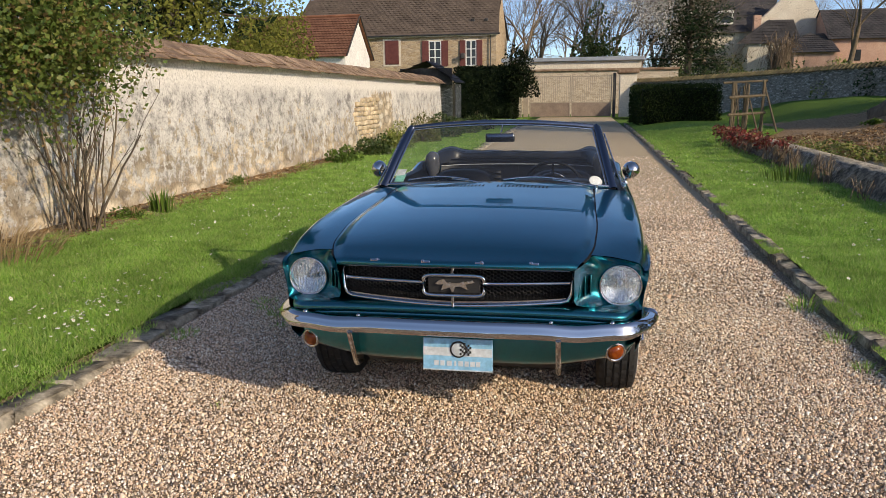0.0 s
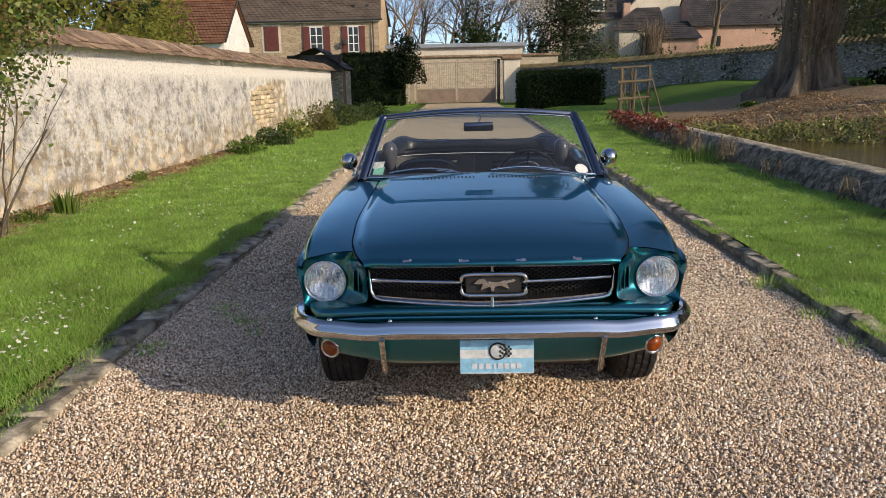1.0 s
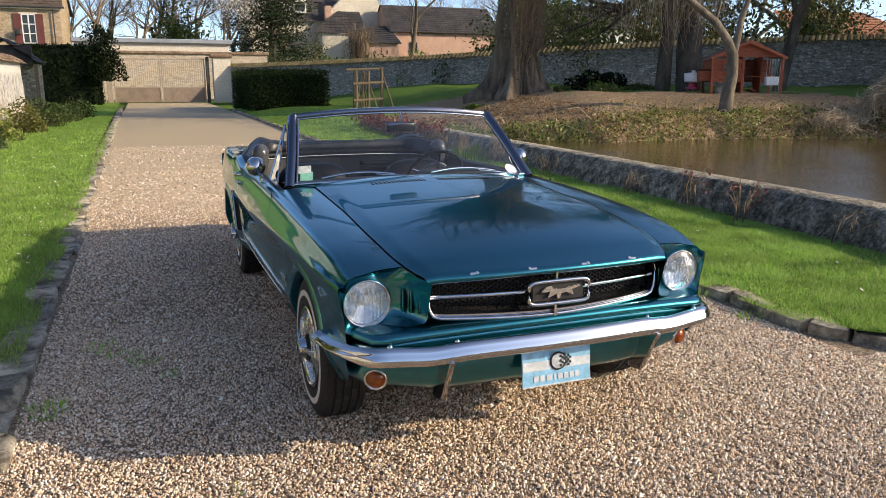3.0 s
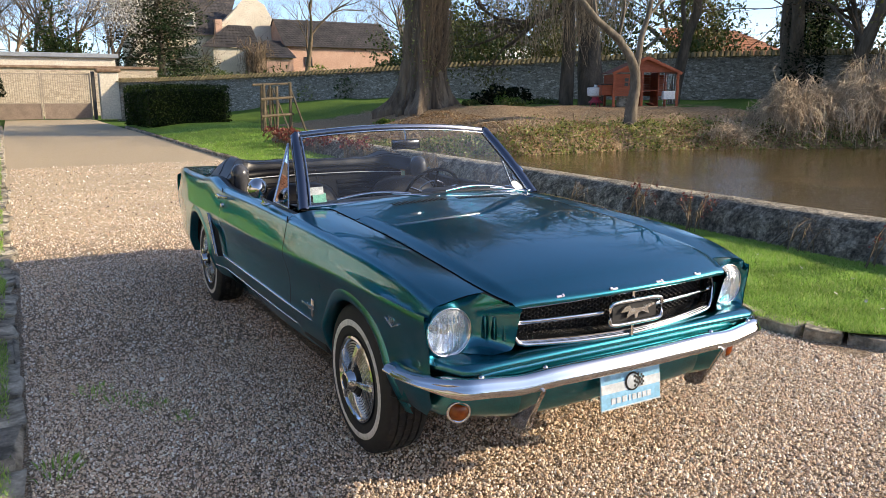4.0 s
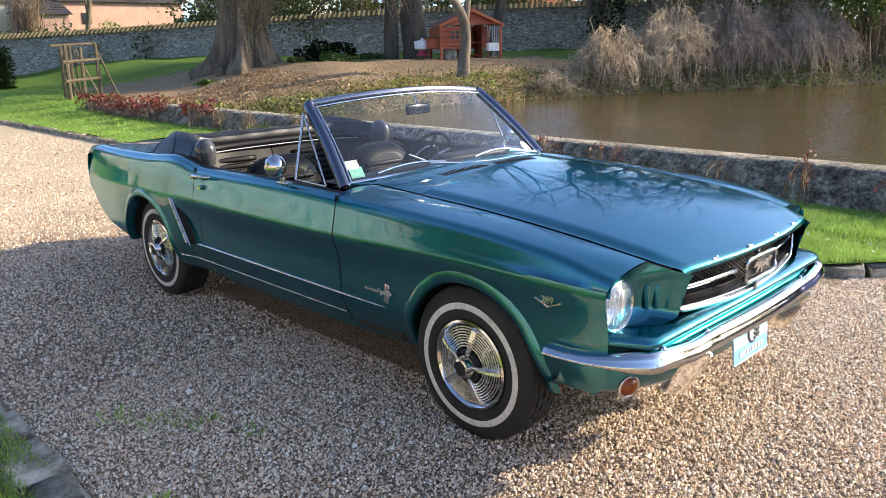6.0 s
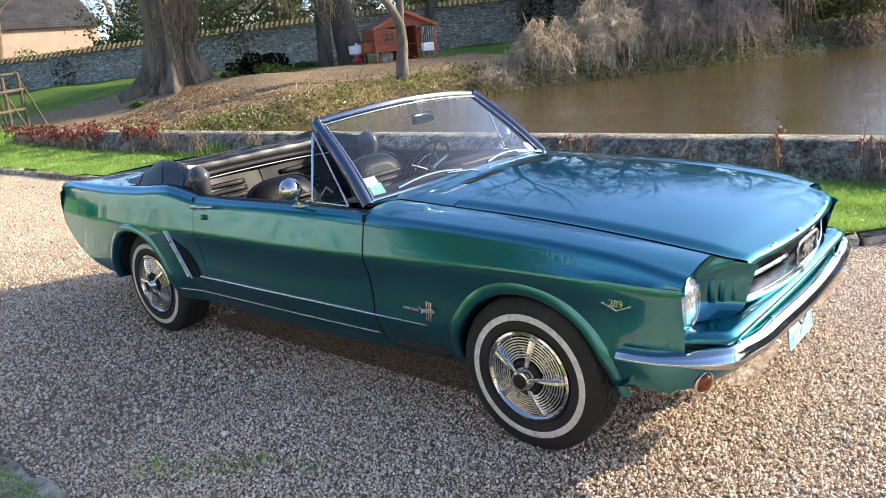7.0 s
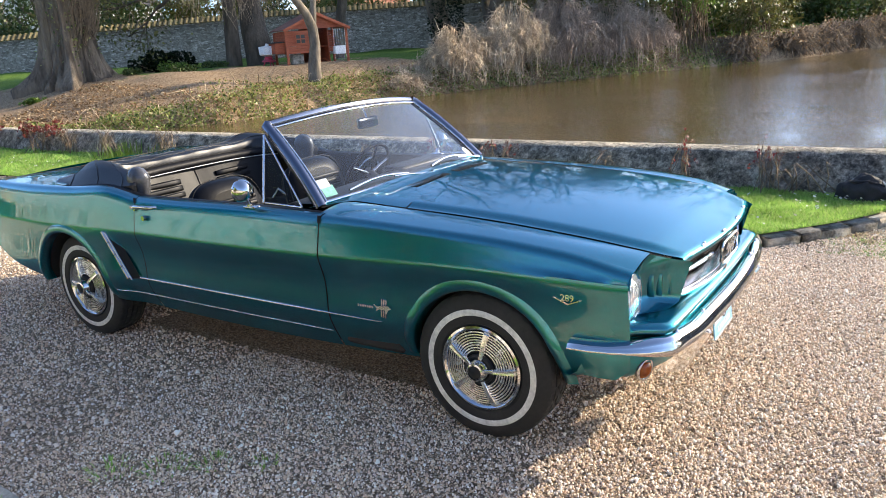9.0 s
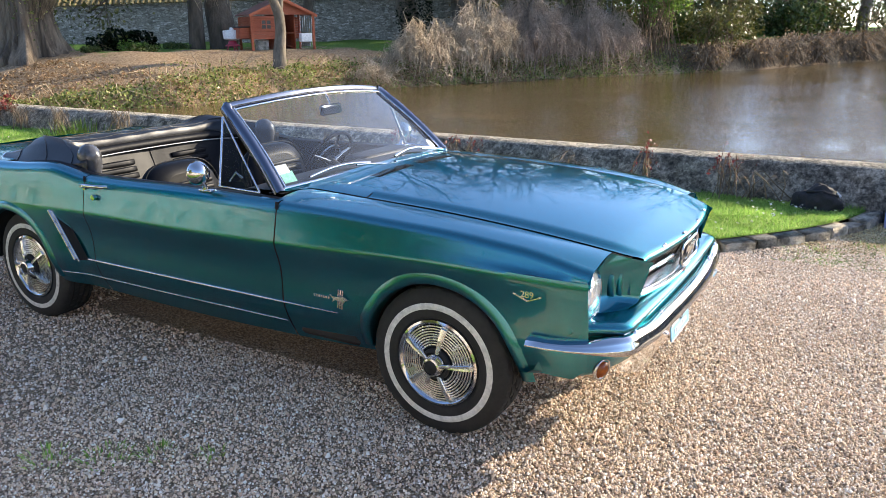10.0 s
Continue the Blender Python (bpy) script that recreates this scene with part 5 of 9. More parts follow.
plate = thing("licence_plate", pose(0.018, -0.762, 0.378, -6, 0, 0), "light blue and white plate with bars for lettering", "")
plate.parent = car
part("plate_panel", boxed((-0.152, -0.002, -0.070), (0.152, 0.004, 0.070), 0.002), PLATE_BLUE, plate)
part("plate_band", boxed((-0.150, -0.0045, -0.006), (0.150, -0.0022, 0.030), 0), PLATE_WHITE, plate)
part("plate_rim", boxed((-0.152, -0.0045, -0.0705), (0.152, -0.0022, -0.066), 0), PLATE_WHITE, plate)
v, f = lathe([(0.0, -0.0075), (0.033, -0.0075), (0.036, -0.005)], 28)
o = part("plate_disc", mesh_np("plate_disc", v, f), PLATE_WHITE, plate)
o.matrix_basis = pose(0.004, 0, 0.024, 0, 0, 90)
v, f = lathe([(0.030, -0.0085), (0.036, -0.0085), (0.037, -0.006)], 28)
o = part("plate_ring", mesh_np("plate_ring", v, f), BLACK, plate)
o.matrix_basis = pose(0.004, 0, 0.024, 0, 0, 90)
for i in range(6):
    for j in range(5):
        if (i + j) % 2 == 0:
            x, z = 0.010 + i * 0.0085, 0.000 + j * 0.0095 + 0.003 * i * (i < 3)
            part("plate_check", boxed((x, -0.0105, z), (x + 0.0085, -0.0086, z + 0.0095)), BLACK, plate)
for x, w in ((-0.092, 0.020), (-0.066, 0.018), (-0.036, 0.022), (-0.010, 0.008), (0.014, 0.020), (0.040, 0.018), (0.066, 0.020), (0.090, 0.018)):
    part("plate_bar", boxed((x - w / 2, -0.0045, -0.050), (x + w / 2, -0.0022, -0.028)), PLATE_WHITE, plate)


# ---- windscreen, mirrors, trim ----
def screen_point(u, v):
    """u across, v from the base up."""
    b = np.array([0.690 * u, 0.768 + 0.098 * u * u, 0.945 - 0.022 * u * u])
    t = np.array([0.598 * u, 1.175 + 0.066 * u * u, 1.292 - 0.036 * u * u])
    p = b + (t - b) * v
    p[1] -= 0.018 * math.sin(math.pi * v)
    return p


screen = thing("windscreen", (0, 0, 0), "raked windscreen in a polished metal frame", "")
screen.parent = car
us, vs = np.linspace(-1, 1, 25), np.linspace(0, 1, 12)
V = np.array([[screen_point(u, v) for v in vs] for u in us])
o = part("pane", mesh_np("pane", V.reshape(-1, 3), grid_faces(25, 12)), GLASS, screen, "clear glass pane", smooth=True)
o.visible_shadow = False
top = [screen_point(u, 1.0) + np.array([0, 0.012, 0.012]) for u in np.linspace(-1.0, 1.0, 25)]
sweep("header", top, [(-0.030, 0.004), (-0.018, 0.016), (0.006, 0.014), (0.014, 0.002), (0.010, -0.014), (-0.024, -0.014)], FRAME_METAL, screen, sharp=50)
for s in (-1, 1):
    pl = [screen_point(s * 1.0, v) + np.array([s * 0.022, 0.008, 0.0]) for v in np.linspace(-0.06, 1.0, 10)]
    pl += [screen_point(s * 0.985, 1.0) + np.array([s * 0.012, 0.016, 0.014])]
    tube_part("pillar", pl, [0.030] * 8 + [0.028, 0.027, 0.022], FRAME_METAL, screen, "", 10)
    tube_part("pillar_trim", [screen_point(s * 0.985, v) + np.array([0, -0.008, 0]) for v in np.linspace(0, 1, 10)], 0.006, CHROME, screen, "", 6)
tube_part("top_trim", [screen_point(u, 0.985) + np.array([0, -0.006, 0]) for u in np.linspace(-0.98, 0.98, 25)], 0.006, CHROME, screen, "", 6)
tube_part("base_trim", [screen_point(u, 0.0) + np.array([0, -0.010, 0.002]) for u in np.linspace(-1, 1, 25)], 0.009, CHROME, screen, "", 6)
for (u, v), mt, w, h, nm in (((-0.91, 0.115), PAPER_GREEN, 0.034, 0.030, "green_sticker"), ((-0.925, 0.215), PAPER_WHITE, 0.034, 0.026, "white_sticker")):
    p, q, r = screen_point(u, v), screen_point(u + 0.05, v), screen_point(u, v + 0.05)
    a, b = (q - p) / np.linalg.norm(q - p), (r - p) / np.linalg.norm(r - p)
    n = np.cross(a, b)
    c = p - n * 0.004 * np.sign(-n[1])
    part(nm, mesh_np(nm, [c - a * w - b * h, c + a * w - b * h, c + a * w + b * h, c - a * w + b * h], np.array([[0, 1, 2, 3]])), mt, screen)
p = screen_point(0.90, 0.08)
q, r = screen_point(0.95, 0.08) - p, screen_point(0.90, 0.13) - p
q, r = q / np.linalg.norm(q), r / np.linalg.norm(r)
th = np.linspace(0, 2 * np.pi, 28, endpoint=False)
disc = [p + np.array([0, 0.005, 0])] + [p + np.array([0, 0.005, 0]) + 0.040 * (np.cos(t) * q + np.sin(t) * r) for t in th]
part("round_sticker", mesh_np("round_sticker", disc, [(0, i + 1, (i + 1) % 28 + 1) for i in range(28)]), PAPER_WHITE, screen)

for x0, x1 in ((-0.02, -0.56), (0.62, 0.06)):
    w = thing("wiper", (0, 0, 0), "chrome windscreen wiper lying on the cowl", "")
    w.parent = car
    def at(x, up, fwd):
        u = x / 0.70
        p = screen_point(u, up)
        return (p[0], p[1] - fwd, p[2] + 0.012)
    piv = at(x0, -0.03, 0.05)
    bm = bmesh.new()
    rod(bm, (piv[0], piv[1], piv[2] - 0.025), (piv[0], piv[1], piv[2] + 0.012), 0.014, 12)
    part("wiper_pivot", bm, CHROME, w, smooth=True, sharp=40)
    mid = 0.55 * x0 + 0.45 * x1
    tube_part("wiper_arm", [piv, at(0.8 * x0 + 0.2 * x1, 0.02, 0.04), at(mid, 0.055, 0.028)], 0.0055, CHROME, w, "", 6)
    tube_part("wiper_blade", [at(x, 0.04 + 0.05 * math.sin(k / 8 * math.pi), 0.022) for k, x in enumerate(np.linspace(0.75 * x0 + 0.25 * x1, x1, 9))], 0.0065, CHROME, w, "", 6)

for s in (-1, 1):
    # quarter window
    vw = thing("vent_window", (0, 0, 0), "small triangular quarter window in a chrome frame", "")
    vw.parent = car
    a, b, c = np.array([s * 0.775, 0.92, 0.915]), np.array([s * 0.775, 1.170, 0.922]), np.array([s * 0.665, 1.225, 1.225])
    for p, q, r in ((a, b, 0.006), (b, c, 0.008), (c, a, 0.006)):
        tube_part("vent_frame", [p, (p + q) / 2, q], r * 0.8, STEEL, vw, "", 6)
    o = part("vent_pane", mesh_np("vent_pane", [a, b, c], np.array([[0, 1, 2]])), VENT_GLASS, vw)
    o.visible_shadow = False
    tube_part("vent_latch", [(s * 0.76, 1.12, 0.945), (s * 0.735, 1.10, 0.985), (s * 0.735, 1.06, 0.960)], 0.006, CHROME, vw, "", 6)
    # mirror
    mi = thing("wing_mirror", (s * 0.845, 1.225, 0.99), "round chrome wing mirror on a short stalk", "")
    mi.parent = car
    v, f = lathe([(0.0, -0.052), (0.020, -0.049), (0.040, -0.036), (0.052, -0.012), (0.056, 0.006), (0.052, 0.012), (0.045, 0.009), (0.0, 0.009)], 32)
    o = part("mirror_head", mesh_np("mirror_head", v, f), CHROME, mi, smooth=True)
    o.matrix_basis = pose(0, 0, 0, 0, 0, 90 + s * 10)
    tube_part("mirror_stalk", [(-s * 0.035, 0.0, -0.085), (-s * 0.030, 0.0, -0.06), (-s * 0.008, -0.012, -0.035)], [0.016, 0.010, 0.008], CHROME, mi, "", 8)
    part("mirror_foot", boxed((-s * 0.04 - 0.02, -0.045, -0.090), (-s * 0.04 + 0.02, 0.035, -0.080), 0.004, None, 2), CHROME, mi, smooth=True)
    # door handle and lock
    dh = thing("door_handle", (s * 0.868, 1.98, 0.855), "chrome door handle with push button and lock", "")
    dh.parent = car
    tube_part("handle_grip", [(-s * 0.012, -0.10, 0.012), (s * 0.014, -0.085, 0.014), (s * 0.020, -0.04, 0.014), (s * 0.020, 0.03, 0.012), (s * 0.014, 0.075, 0.006), (-s * 0.010, 0.09, 0.002)], [0.008, 0.010, 0.010, 0.011, 0.013, 0.010], CHROME, dh, "", 8, False, 0.8)
    bm = bmesh.new()
    rod(bm, (-s * 0.012, 0.058, -0.002), (s * 0.012, 0.058, -0.002), 0.012, 14)
    part("push_button", bm, CHROME, dh, smooth=True, sharp=40)
    bm = bmesh.new()
    rod(bm, (-s * 0.014, 0.012, -0.052), (s * 0.003, 0.012, -0.052), 0.014, 14)
    part("lock", bm, CHROME, dh, smooth=True, sharp=40)
    # side strip, scoop and badges
    st = thing("side_trim", (0, 0, 0), "chrome side strip and air scoop trim", "")
    st.parent = car
    ys = np.linspace(0.47, 2.20, 40)
    tube_part("side_strip", [(s * (float(side_x(y, 0.447)) + 0.002), y, 0.447) for y in ys], [0.0022 + 0.0036 * min(1, (y - 0.46) / 0.5) for y in ys], STEEL, st, "", 6)
    ys = np.linspace(0.79, 2.40, 30)
    tube_part("sill_strip", [(s * (float(side_x(y, 0.342)) + 0.001), y, 0.342) for y in ys], 0.0028, STEEL, st, "", 5)
    line = [np.array([s * (0.866 + 0.004), 2.385 - 0.178 * t, 0.700 - 0.258 * t]) for t in np.linspace(0, 1, 9)]
    for i in range(4):
        a, b = line[0] + (line[-1] - line[0]) * (i / 4 + 0.012), line[0] + (line[-1] - line[0]) * ((i + 1) / 4 - 0.012)
        tube_part("scoop_fin", [a, (a + b) / 2, b], 0.0115, CHROME, st, "", 8)
    tube_part("scoop_edge", [p + np.array([s * -0.003, -0.022, -0.004]) for p in line], 0.006, CHROME, st, "", 6)
    sc = [line[0] + np.array([-s * 0.004, -0.018, 0]), line[-1] + np.array([-s * 0.008, -0.014, 0]), line[-1] + np.array([-s * 0.030, -0.065, 0.0]), line[0] + np.array([-s * 0.028, -0.085, -0.01])]
    part("scoop_mouth", mesh_np("scoop_mouth", sc, np.array([[0, 1, 2, 3]])), GAP, st)
    bd = thing("fender_badge", (s * (float(side_x(0.455, 0.51)) + 0.003), 0.452, 0.512), "small chrome fender badge as plain shapes", "")
    bd.parent = car
    for y in (-0.011, 0.0, 0.011):
        part("badge_bar", boxed((-0.003, y - 0.0042, -0.044), (0.003, y + 0.0042, 0.044), 0.002, pose(0, 0, 0, 6 * s * 0 + 6)), CHROME, bd)
    run = [(-0.048, 0.004), (-0.030, 0.016), (0.0, 0.012), (0.030, 0.010), (0.050, 0.016), (0.032, 0.0), (0.036, -0.014), (0.020, -0.004), (-0.012, -0.004), (-0.020, -0.020), (-0.030, -0.002)]
    bm = bmesh.new()
    fa = bm.faces.new([bm.verts.new((s * 0.003, y, z)) for y, z in run])
    e = bmesh.ops.extrude_face_region(bm, geom=[fa])
    bmesh.ops.translate(bm, verts=[q for q in e["geom"] if isinstance(q, bmesh.types.BMVert)], vec=(s * 0.006, 0, 0))
    bmesh.ops.recalc_face_normals(bm, faces=bm.faces)
    part("badge_shape", bm, RING_METAL, bd)
    for i in range(7):
        part("badge_letter", boxed((-0.002, 0.058 + i * 0.013, -0.008), (0.003, 0.066 + i * 0.013, 0.004), 0.001), STEEL, bd)
    vb = thing("engine_badge", (s * (float(side_x(-0.41, 0.67)) + 0.003), -0.408, 0.672), "small chrome V badge with the number 289", "")
    vb.parent = car
    for y0, y1 in ((-0.056, 0.0), (0.0, 0.056)):
        bm = bmesh.new()
        zz = {-0.056: 0.006, 0.0: -0.018, 0.056: 0.006}
        rod(bm, (0, y0, zz[y0]), (0, y1, zz[y1]), 0.0035, 6)
        part("badge_wing", bm, RING_METAL, vb)
    cu = bpy.data.curves.new("number", "FONT")
    cu.body, cu.size, cu.extrude, cu.align_x = "289", 0.036, 0.002, "CENTER"
    tx = bpy.data.objects.new("number", cu)
    scene.collection.objects.link(tx)
    bpy.context.view_layer.update()
    me = bpy.data.meshes.new_from_object(tx.evaluated_get(bpy.context.evaluated_depsgraph_get()))
    bpy.data.objects.remove(tx)
    o = part("badge_number", me, RING_METAL, vb)
    o.matrix_basis = pose(s * 0.002, 0, -0.004, 90, 0, 90 * s)


# ---- wheels ----
def make_wheel():
    w = thing("wheel", (0, 0, 0), "whitewall tyre on a chrome wheel cover with five spokes", "")
    n = 160
    th = np.linspace(0, 2 * np.pi, n, endpoint=False)
    prof = [(0.185, -0.085, 0), (0.195, -0.096, 0), (0.225, -0.100, 0), (0.260, -0.099, 0), (0.290, -0.093, 0), (0.305, -0.085, 0),
            (0.312, -0.080, 1), (0.3165, -0.062, 2), (0.3165, -0.056, 0), (0.309, -0.054, 0), (0.309, -0.048, 0), (0.318, -0.046, 3), (0.318, -0.022, 3), (0.310, -0.020, 0), (0.310, -0.013, 0),
            (0.3185, -0.011, 4), (0.3185, 0.011, 4), (0.310, 0.013, 0), (0.310, 0.020, 0), (0.318, 0.022, 3), (0.318, 0.046, 3), (0.309, 0.048, 0), (0.309, 0.054, 0),
            (0.3165, 0.056, 0), (0.3165, 0.062, 2), (0.312, 0.080, 1), (0.300, 0.088, 0), (0.24, 0.095, 0), (0.185, 0.085, 0)]
    V = []
    for r, x, k in prof:
        rr = np.full(n, r)
        if k:
            rr[(np.arange(n) + 2 * k) % 5 == 0] -= 0.0065
        V.append(np.stack([np.full(n, x), rr * np.cos(th), rr * np.sin(th)], -1))
    tyre = part("tyre", mesh_np("tyre", np.concatenate(V), grid_faces(len(prof), n, False, True)), RUBBER, w, "black tyre with worn tread", smooth=True, sharp=35)
    v, f = lathe([(0.228, -0.1010), (0.231, -0.1022), (0.250, -0.1018), (0.254, -0.1000)], 72)
    part("whitewall_band", mesh_np("whitewall_band", v, f), WHITEWALL, tyre, smooth=True)
    v, f = lathe([(0.190, -0.060), (0.206, -0.088), (0.203, -0.094), (0.186, -0.088), (0.176, -0.070), (0.15, 0.02), (0.0, 0.04)], 48)
    part("rim", mesh_np("rim", v, f), BLACK, w, smooth=True, sharp=40)
    cover = part("wheel_cover", mesh_np("wheel_cover", *lathe([(0.186, -0.080), (0.183, -0.098), (0.174, -0.102), (0.164, -0.094), (0.160, -0.080)], 64)), CHROME, w, "chrome wheel cover", smooth=True, sharp=50)
    v, f = lathe([(0.162, -0.078), (0.06, -0.096), (0.0, -0.096)], 48)
    part("cover_base", mesh_np("cover_base", v, f), GAP, cover, smooth=True)
    for i in range(8):
        r = 0.080 + i * 0.0108
        x = -0.101 + (r - 0.07) * 0.12
        v, f = lathe([(r - 0.0034, x + 0.006), (r - 0.0030, x - 0.002), (r, x - 0.0035), (r + 0.0030, x - 0.002), (r + 0.0034, x + 0.006)], 60)
        part("cover_ring", mesh_np("cover_ring", v, f), RING_METAL, cover, smooth=True, sharp=60)
    for i in range(5):
        a = 360 / 5 * i + 14
        bm = bmesh.new()
        sec = ((0.050, 0.0085, -0.122), (0.110, 0.0120, -0.118), (0.158, 0.0150, -0.106), (0.165, 0.0145, -0.096))
        rows = []
        for r, h, x in sec:
            rows.append([bm.verts.new((x + 0.018, -h, r)), bm.verts.new((x + 0.003, -h * 0.95, r)), bm.verts.new((x, -h * 0.75, r)), bm.verts.new((x + 0.0015, 0, r)), bm.verts.new((x, h * 0.75, r)), bm.verts.new((x + 0.003, h * 0.95, r)), bm.verts.new((x + 0.018, h, r))])
        for p, q in zip(rows, rows[1:]):
            for j in range(6):
                bm.faces.new((p[j], p[j + 1], q[j + 1], q[j]))
        bm.faces.new(rows[-1])
        bmesh.ops.recalc_face_normals(bm, faces=bm.faces)
        bmesh.ops.transform(bm, matrix=pose(0, 0, 0, a), verts=bm.verts)
        part("spoke", bm, RING_METAL, cover)
    v, f = lathe([(0.066, -0.100), (0.064, -0.112), (0.056, -0.116), (0.052, -0.112), (0.046, -0.112)], 36)
    part("hub_ring", mesh_np("hub_ring", v, f), BLACK, cover, smooth=True, sharp=40)
    v, f = lathe([(0.050, -0.108), (0.046, -0.124), (0.040, -0.138), (0.038, -0.146), (0.031, -0.149), (0.029, -0.144), (0.0, -0.144)], 36)
    hub = part("hub_cap", mesh_np("hub_cap", v, f), CHROME, w, "chrome spinner hub", smooth=True, sharp=35)
    v, f = lathe([(0.028, -0.1445), (0.027, -0.1465), (0.0, -0.1475)], 24)
    part("hub_disc", mesh_np("hub_disc", v, f), BLACK, hub, smooth=True)
    for i in range(3):
        bm = boxed((-0.140, -0.0085, 0.034), (-0.126, 0.0085, 0.082), 0.004, pose(0, 0, 0, 120 * i + 78), 2)
        part("spinner_arm", bm, CHROME, hub, smooth=True, sharp=50)
    return w


wheel = make_wheel()
wheel.parent = car
wheel.matrix_basis = pose(-0.715, -0.010, 0.314, 0, 0, 0)
for x, y, turn, spin in ((-0.715, 2.743, 0, 38), (0.715, 0.0, 180, 20), (0.715, 2.743, 180, 55)):
    o = copy_thing(wheel, pose(x, y - 0.01, 0.314, 0, 0, turn) @ pose(0, 0, 0, spin))
    o.parent = car


# ---- cabin ----
def cushion(name, lo, hi, m, parent, material=None, bulge=0.03, n=12, label=""):
    """A padded block: rounded box, fuller in the middle."""
    lo, hi = np.array(lo, float), np.array(hi, float)
    c, h = (lo + hi) / 2, (hi - lo) / 2
    bm = bmesh.new()
    bmesh.ops.create_cube(bm, size=2)
    bmesh.ops.subdivide_edges(bm, edges=bm.edges[:], cuts=n, use_grid_fill=True)
    r = min(h) * 0.62
    for v in bm.verts:
        p = np.array(v.co) * h
        q = np.clip(p, -(h - r), h - r)
        d = p - q
        l = np.linalg.norm(d)
        p = q + d / l * r if l > 1e-9 else p
        u = np.array(v.co)
        big = np.argmin(h)
        w = 1.0
        for a in range(3):
            if a != big:
                w *= max(0.0, 1 - u[a] ** 4)
        p[big] += np.sign(u[big]) * bulge * w * (abs(u[big]) > 0.9)
        v.co = Vector(p + c)
    bmesh.ops.transform(bm, matrix=m, verts=bm.verts)
    return part(name, bm, material or VINYL, parent, label, smooth=True)


cabin = thing("cabin", (0, 0, 0), "black vinyl cabin with dashboard and bucket seats", "")
cabin.parent = car
part("cabin_floor", boxed((-0.74, 0.74, 0.302), (0.74, 2.62, 0.33)), VINYL, cabin)
for s in (-1, 1):
    ys = np.linspace(0.80, 2.62, 26)
    V = np.array([[(s * (float(interp(HALF, y)) - 0.080), y, float(interp(CREST, y)) - 0.001), (s * 0.765, y, float(interp(CREST, y)) + 0.004), (s * 0.742, y, float(interp(CREST, y)) - 0.006), (s * 0.735, y, 0.74), (s * 0.735, y, 0.32)] for y in ys])
    part("door_card", mesh_np("door_card", V.reshape(-1, 3), grid_faces(26, 5)), VINYL, cabin, smooth=True, sharp=40)
    part("armrest", boxed((s * 0.70 - 0.03, 1.30, 0.66), (s * 0.70 + 0.03, 1.75, 0.70), 0.012, None, 2), VINYL, cabin, smooth=True)
    bm = bmesh.new()
    bmesh.ops.create_uvsphere(bm, u_segments=20, v_segments=14, radius=1)
    for v in bm.verts:
        v.co = Vector((v.co.x * 0.060, v.co.y * 0.075, v.co.z * 0.070 if v.co.z > 0 else v.co.z * 0.16))
    part("quarter_pad", bm, PAD_VINYL, cabin, smooth=True).matrix_basis = pose(s * 0.672, 2.26, 0.965, 0, 0, s * 8)
# dashboard
us = np.linspace(-1, 1, 25)
prof = [(0.80, 0.922), (0.90, 0.936), (1.02, 0.932), (1.09, 0.915), (1.105, 0.890), (1.085, 0.84), (1.07, 0.74), (1.00, 0.66), (0.80, 0.62)]
V = np.array([[(u * 0.735, y + 0.03 * (abs(u) ** 2) * (k < 1), z - 0.012 * u * u) for k, (y, z) in enumerate(prof)] for u in us])
part("dashboard", mesh_np("dashboard", V.reshape(-1, 3), grid_faces(25, len(prof))[:, ::-1]), DASH, cabin, "black padded dashboard", smooth=True, sharp=60)
cushion("cluster_hood", (0.10, 0.98, 0.86), (0.58, 1.14, 0.945), pose(0, 0, 0), cabin, DASH, 0.0)
part("cluster_face", boxed((0.13, 1.136, 0.80), (0.55, 1.142, 0.90), 0.004), STEEL, cabin)
col = pose(0.335, 1.43, 0.86, -62, 0, 0)
wheel_s = thing("steering_wheel", col, "black steering wheel with chrome horn ring", "")
wheel_s.parent = cabin
ring = [(0.190 * math.cos(a), 0.190 * math.sin(a), 0) for a in np.linspace(0, 2 * np.pi, 40, endpoint=False)]
tube_part("wheel_rim", ring, 0.0105, VINYL, wheel_s, "", 10, True)
tube_part("horn_ring", [(0.10 * math.cos(a), 0.10 * math.sin(a), 0.005) for a in np.linspace(0, 2 * np.pi, 30, endpoint=False)], 0.005, CHROME, wheel_s, "", 6, True)
for a in (-20, 90 + 180, 200):
    x, y = math.cos(radians(a)), math.sin(radians(a))
    tube_part("wheel_spoke", [(0.03 * x, 0.03 * y, -0.02), (0.11 * x, 0.11 * y, -0.006), (0.185 * x, 0.185 * y, 0)], [0.012, 0.009, 0.008], CHROME, wheel_s, "", 6)
bm = bmesh.new()
rod(bm, (0, 0, -0.42), (0, 0, 0.01), 0.026, 14)
part("column", bm, DASH, wheel_s, smooth=True, sharp=40)
# inside mirror
im = thing("inside_mirror", (0, 1.125, 1.205), "rectangular inside mirror on a chrome stem", "")
im.parent = cabin
part("mirror_shell", boxed((-0.095, -0.014, -0.028), (0.095, 0.010, 0.028), 0.012, pose(0, 0, 0, -8, 0, 6), 3), FRAME_METAL, im, smooth=True)
part("mirror_glass", boxed((-0.088, 0.0102, -0.022), (0.088, 0.0112, 0.022), 0.0, pose(0, 0, 0, -8, 0, 6)), CHROME, im)
tube_part("mirror_stem", [(0.0, 0.0, 0.01), (0.01, 0.02, 0.05), (0.01, 0.045, 0.085)], 0.007, CHROME, im, "", 6)


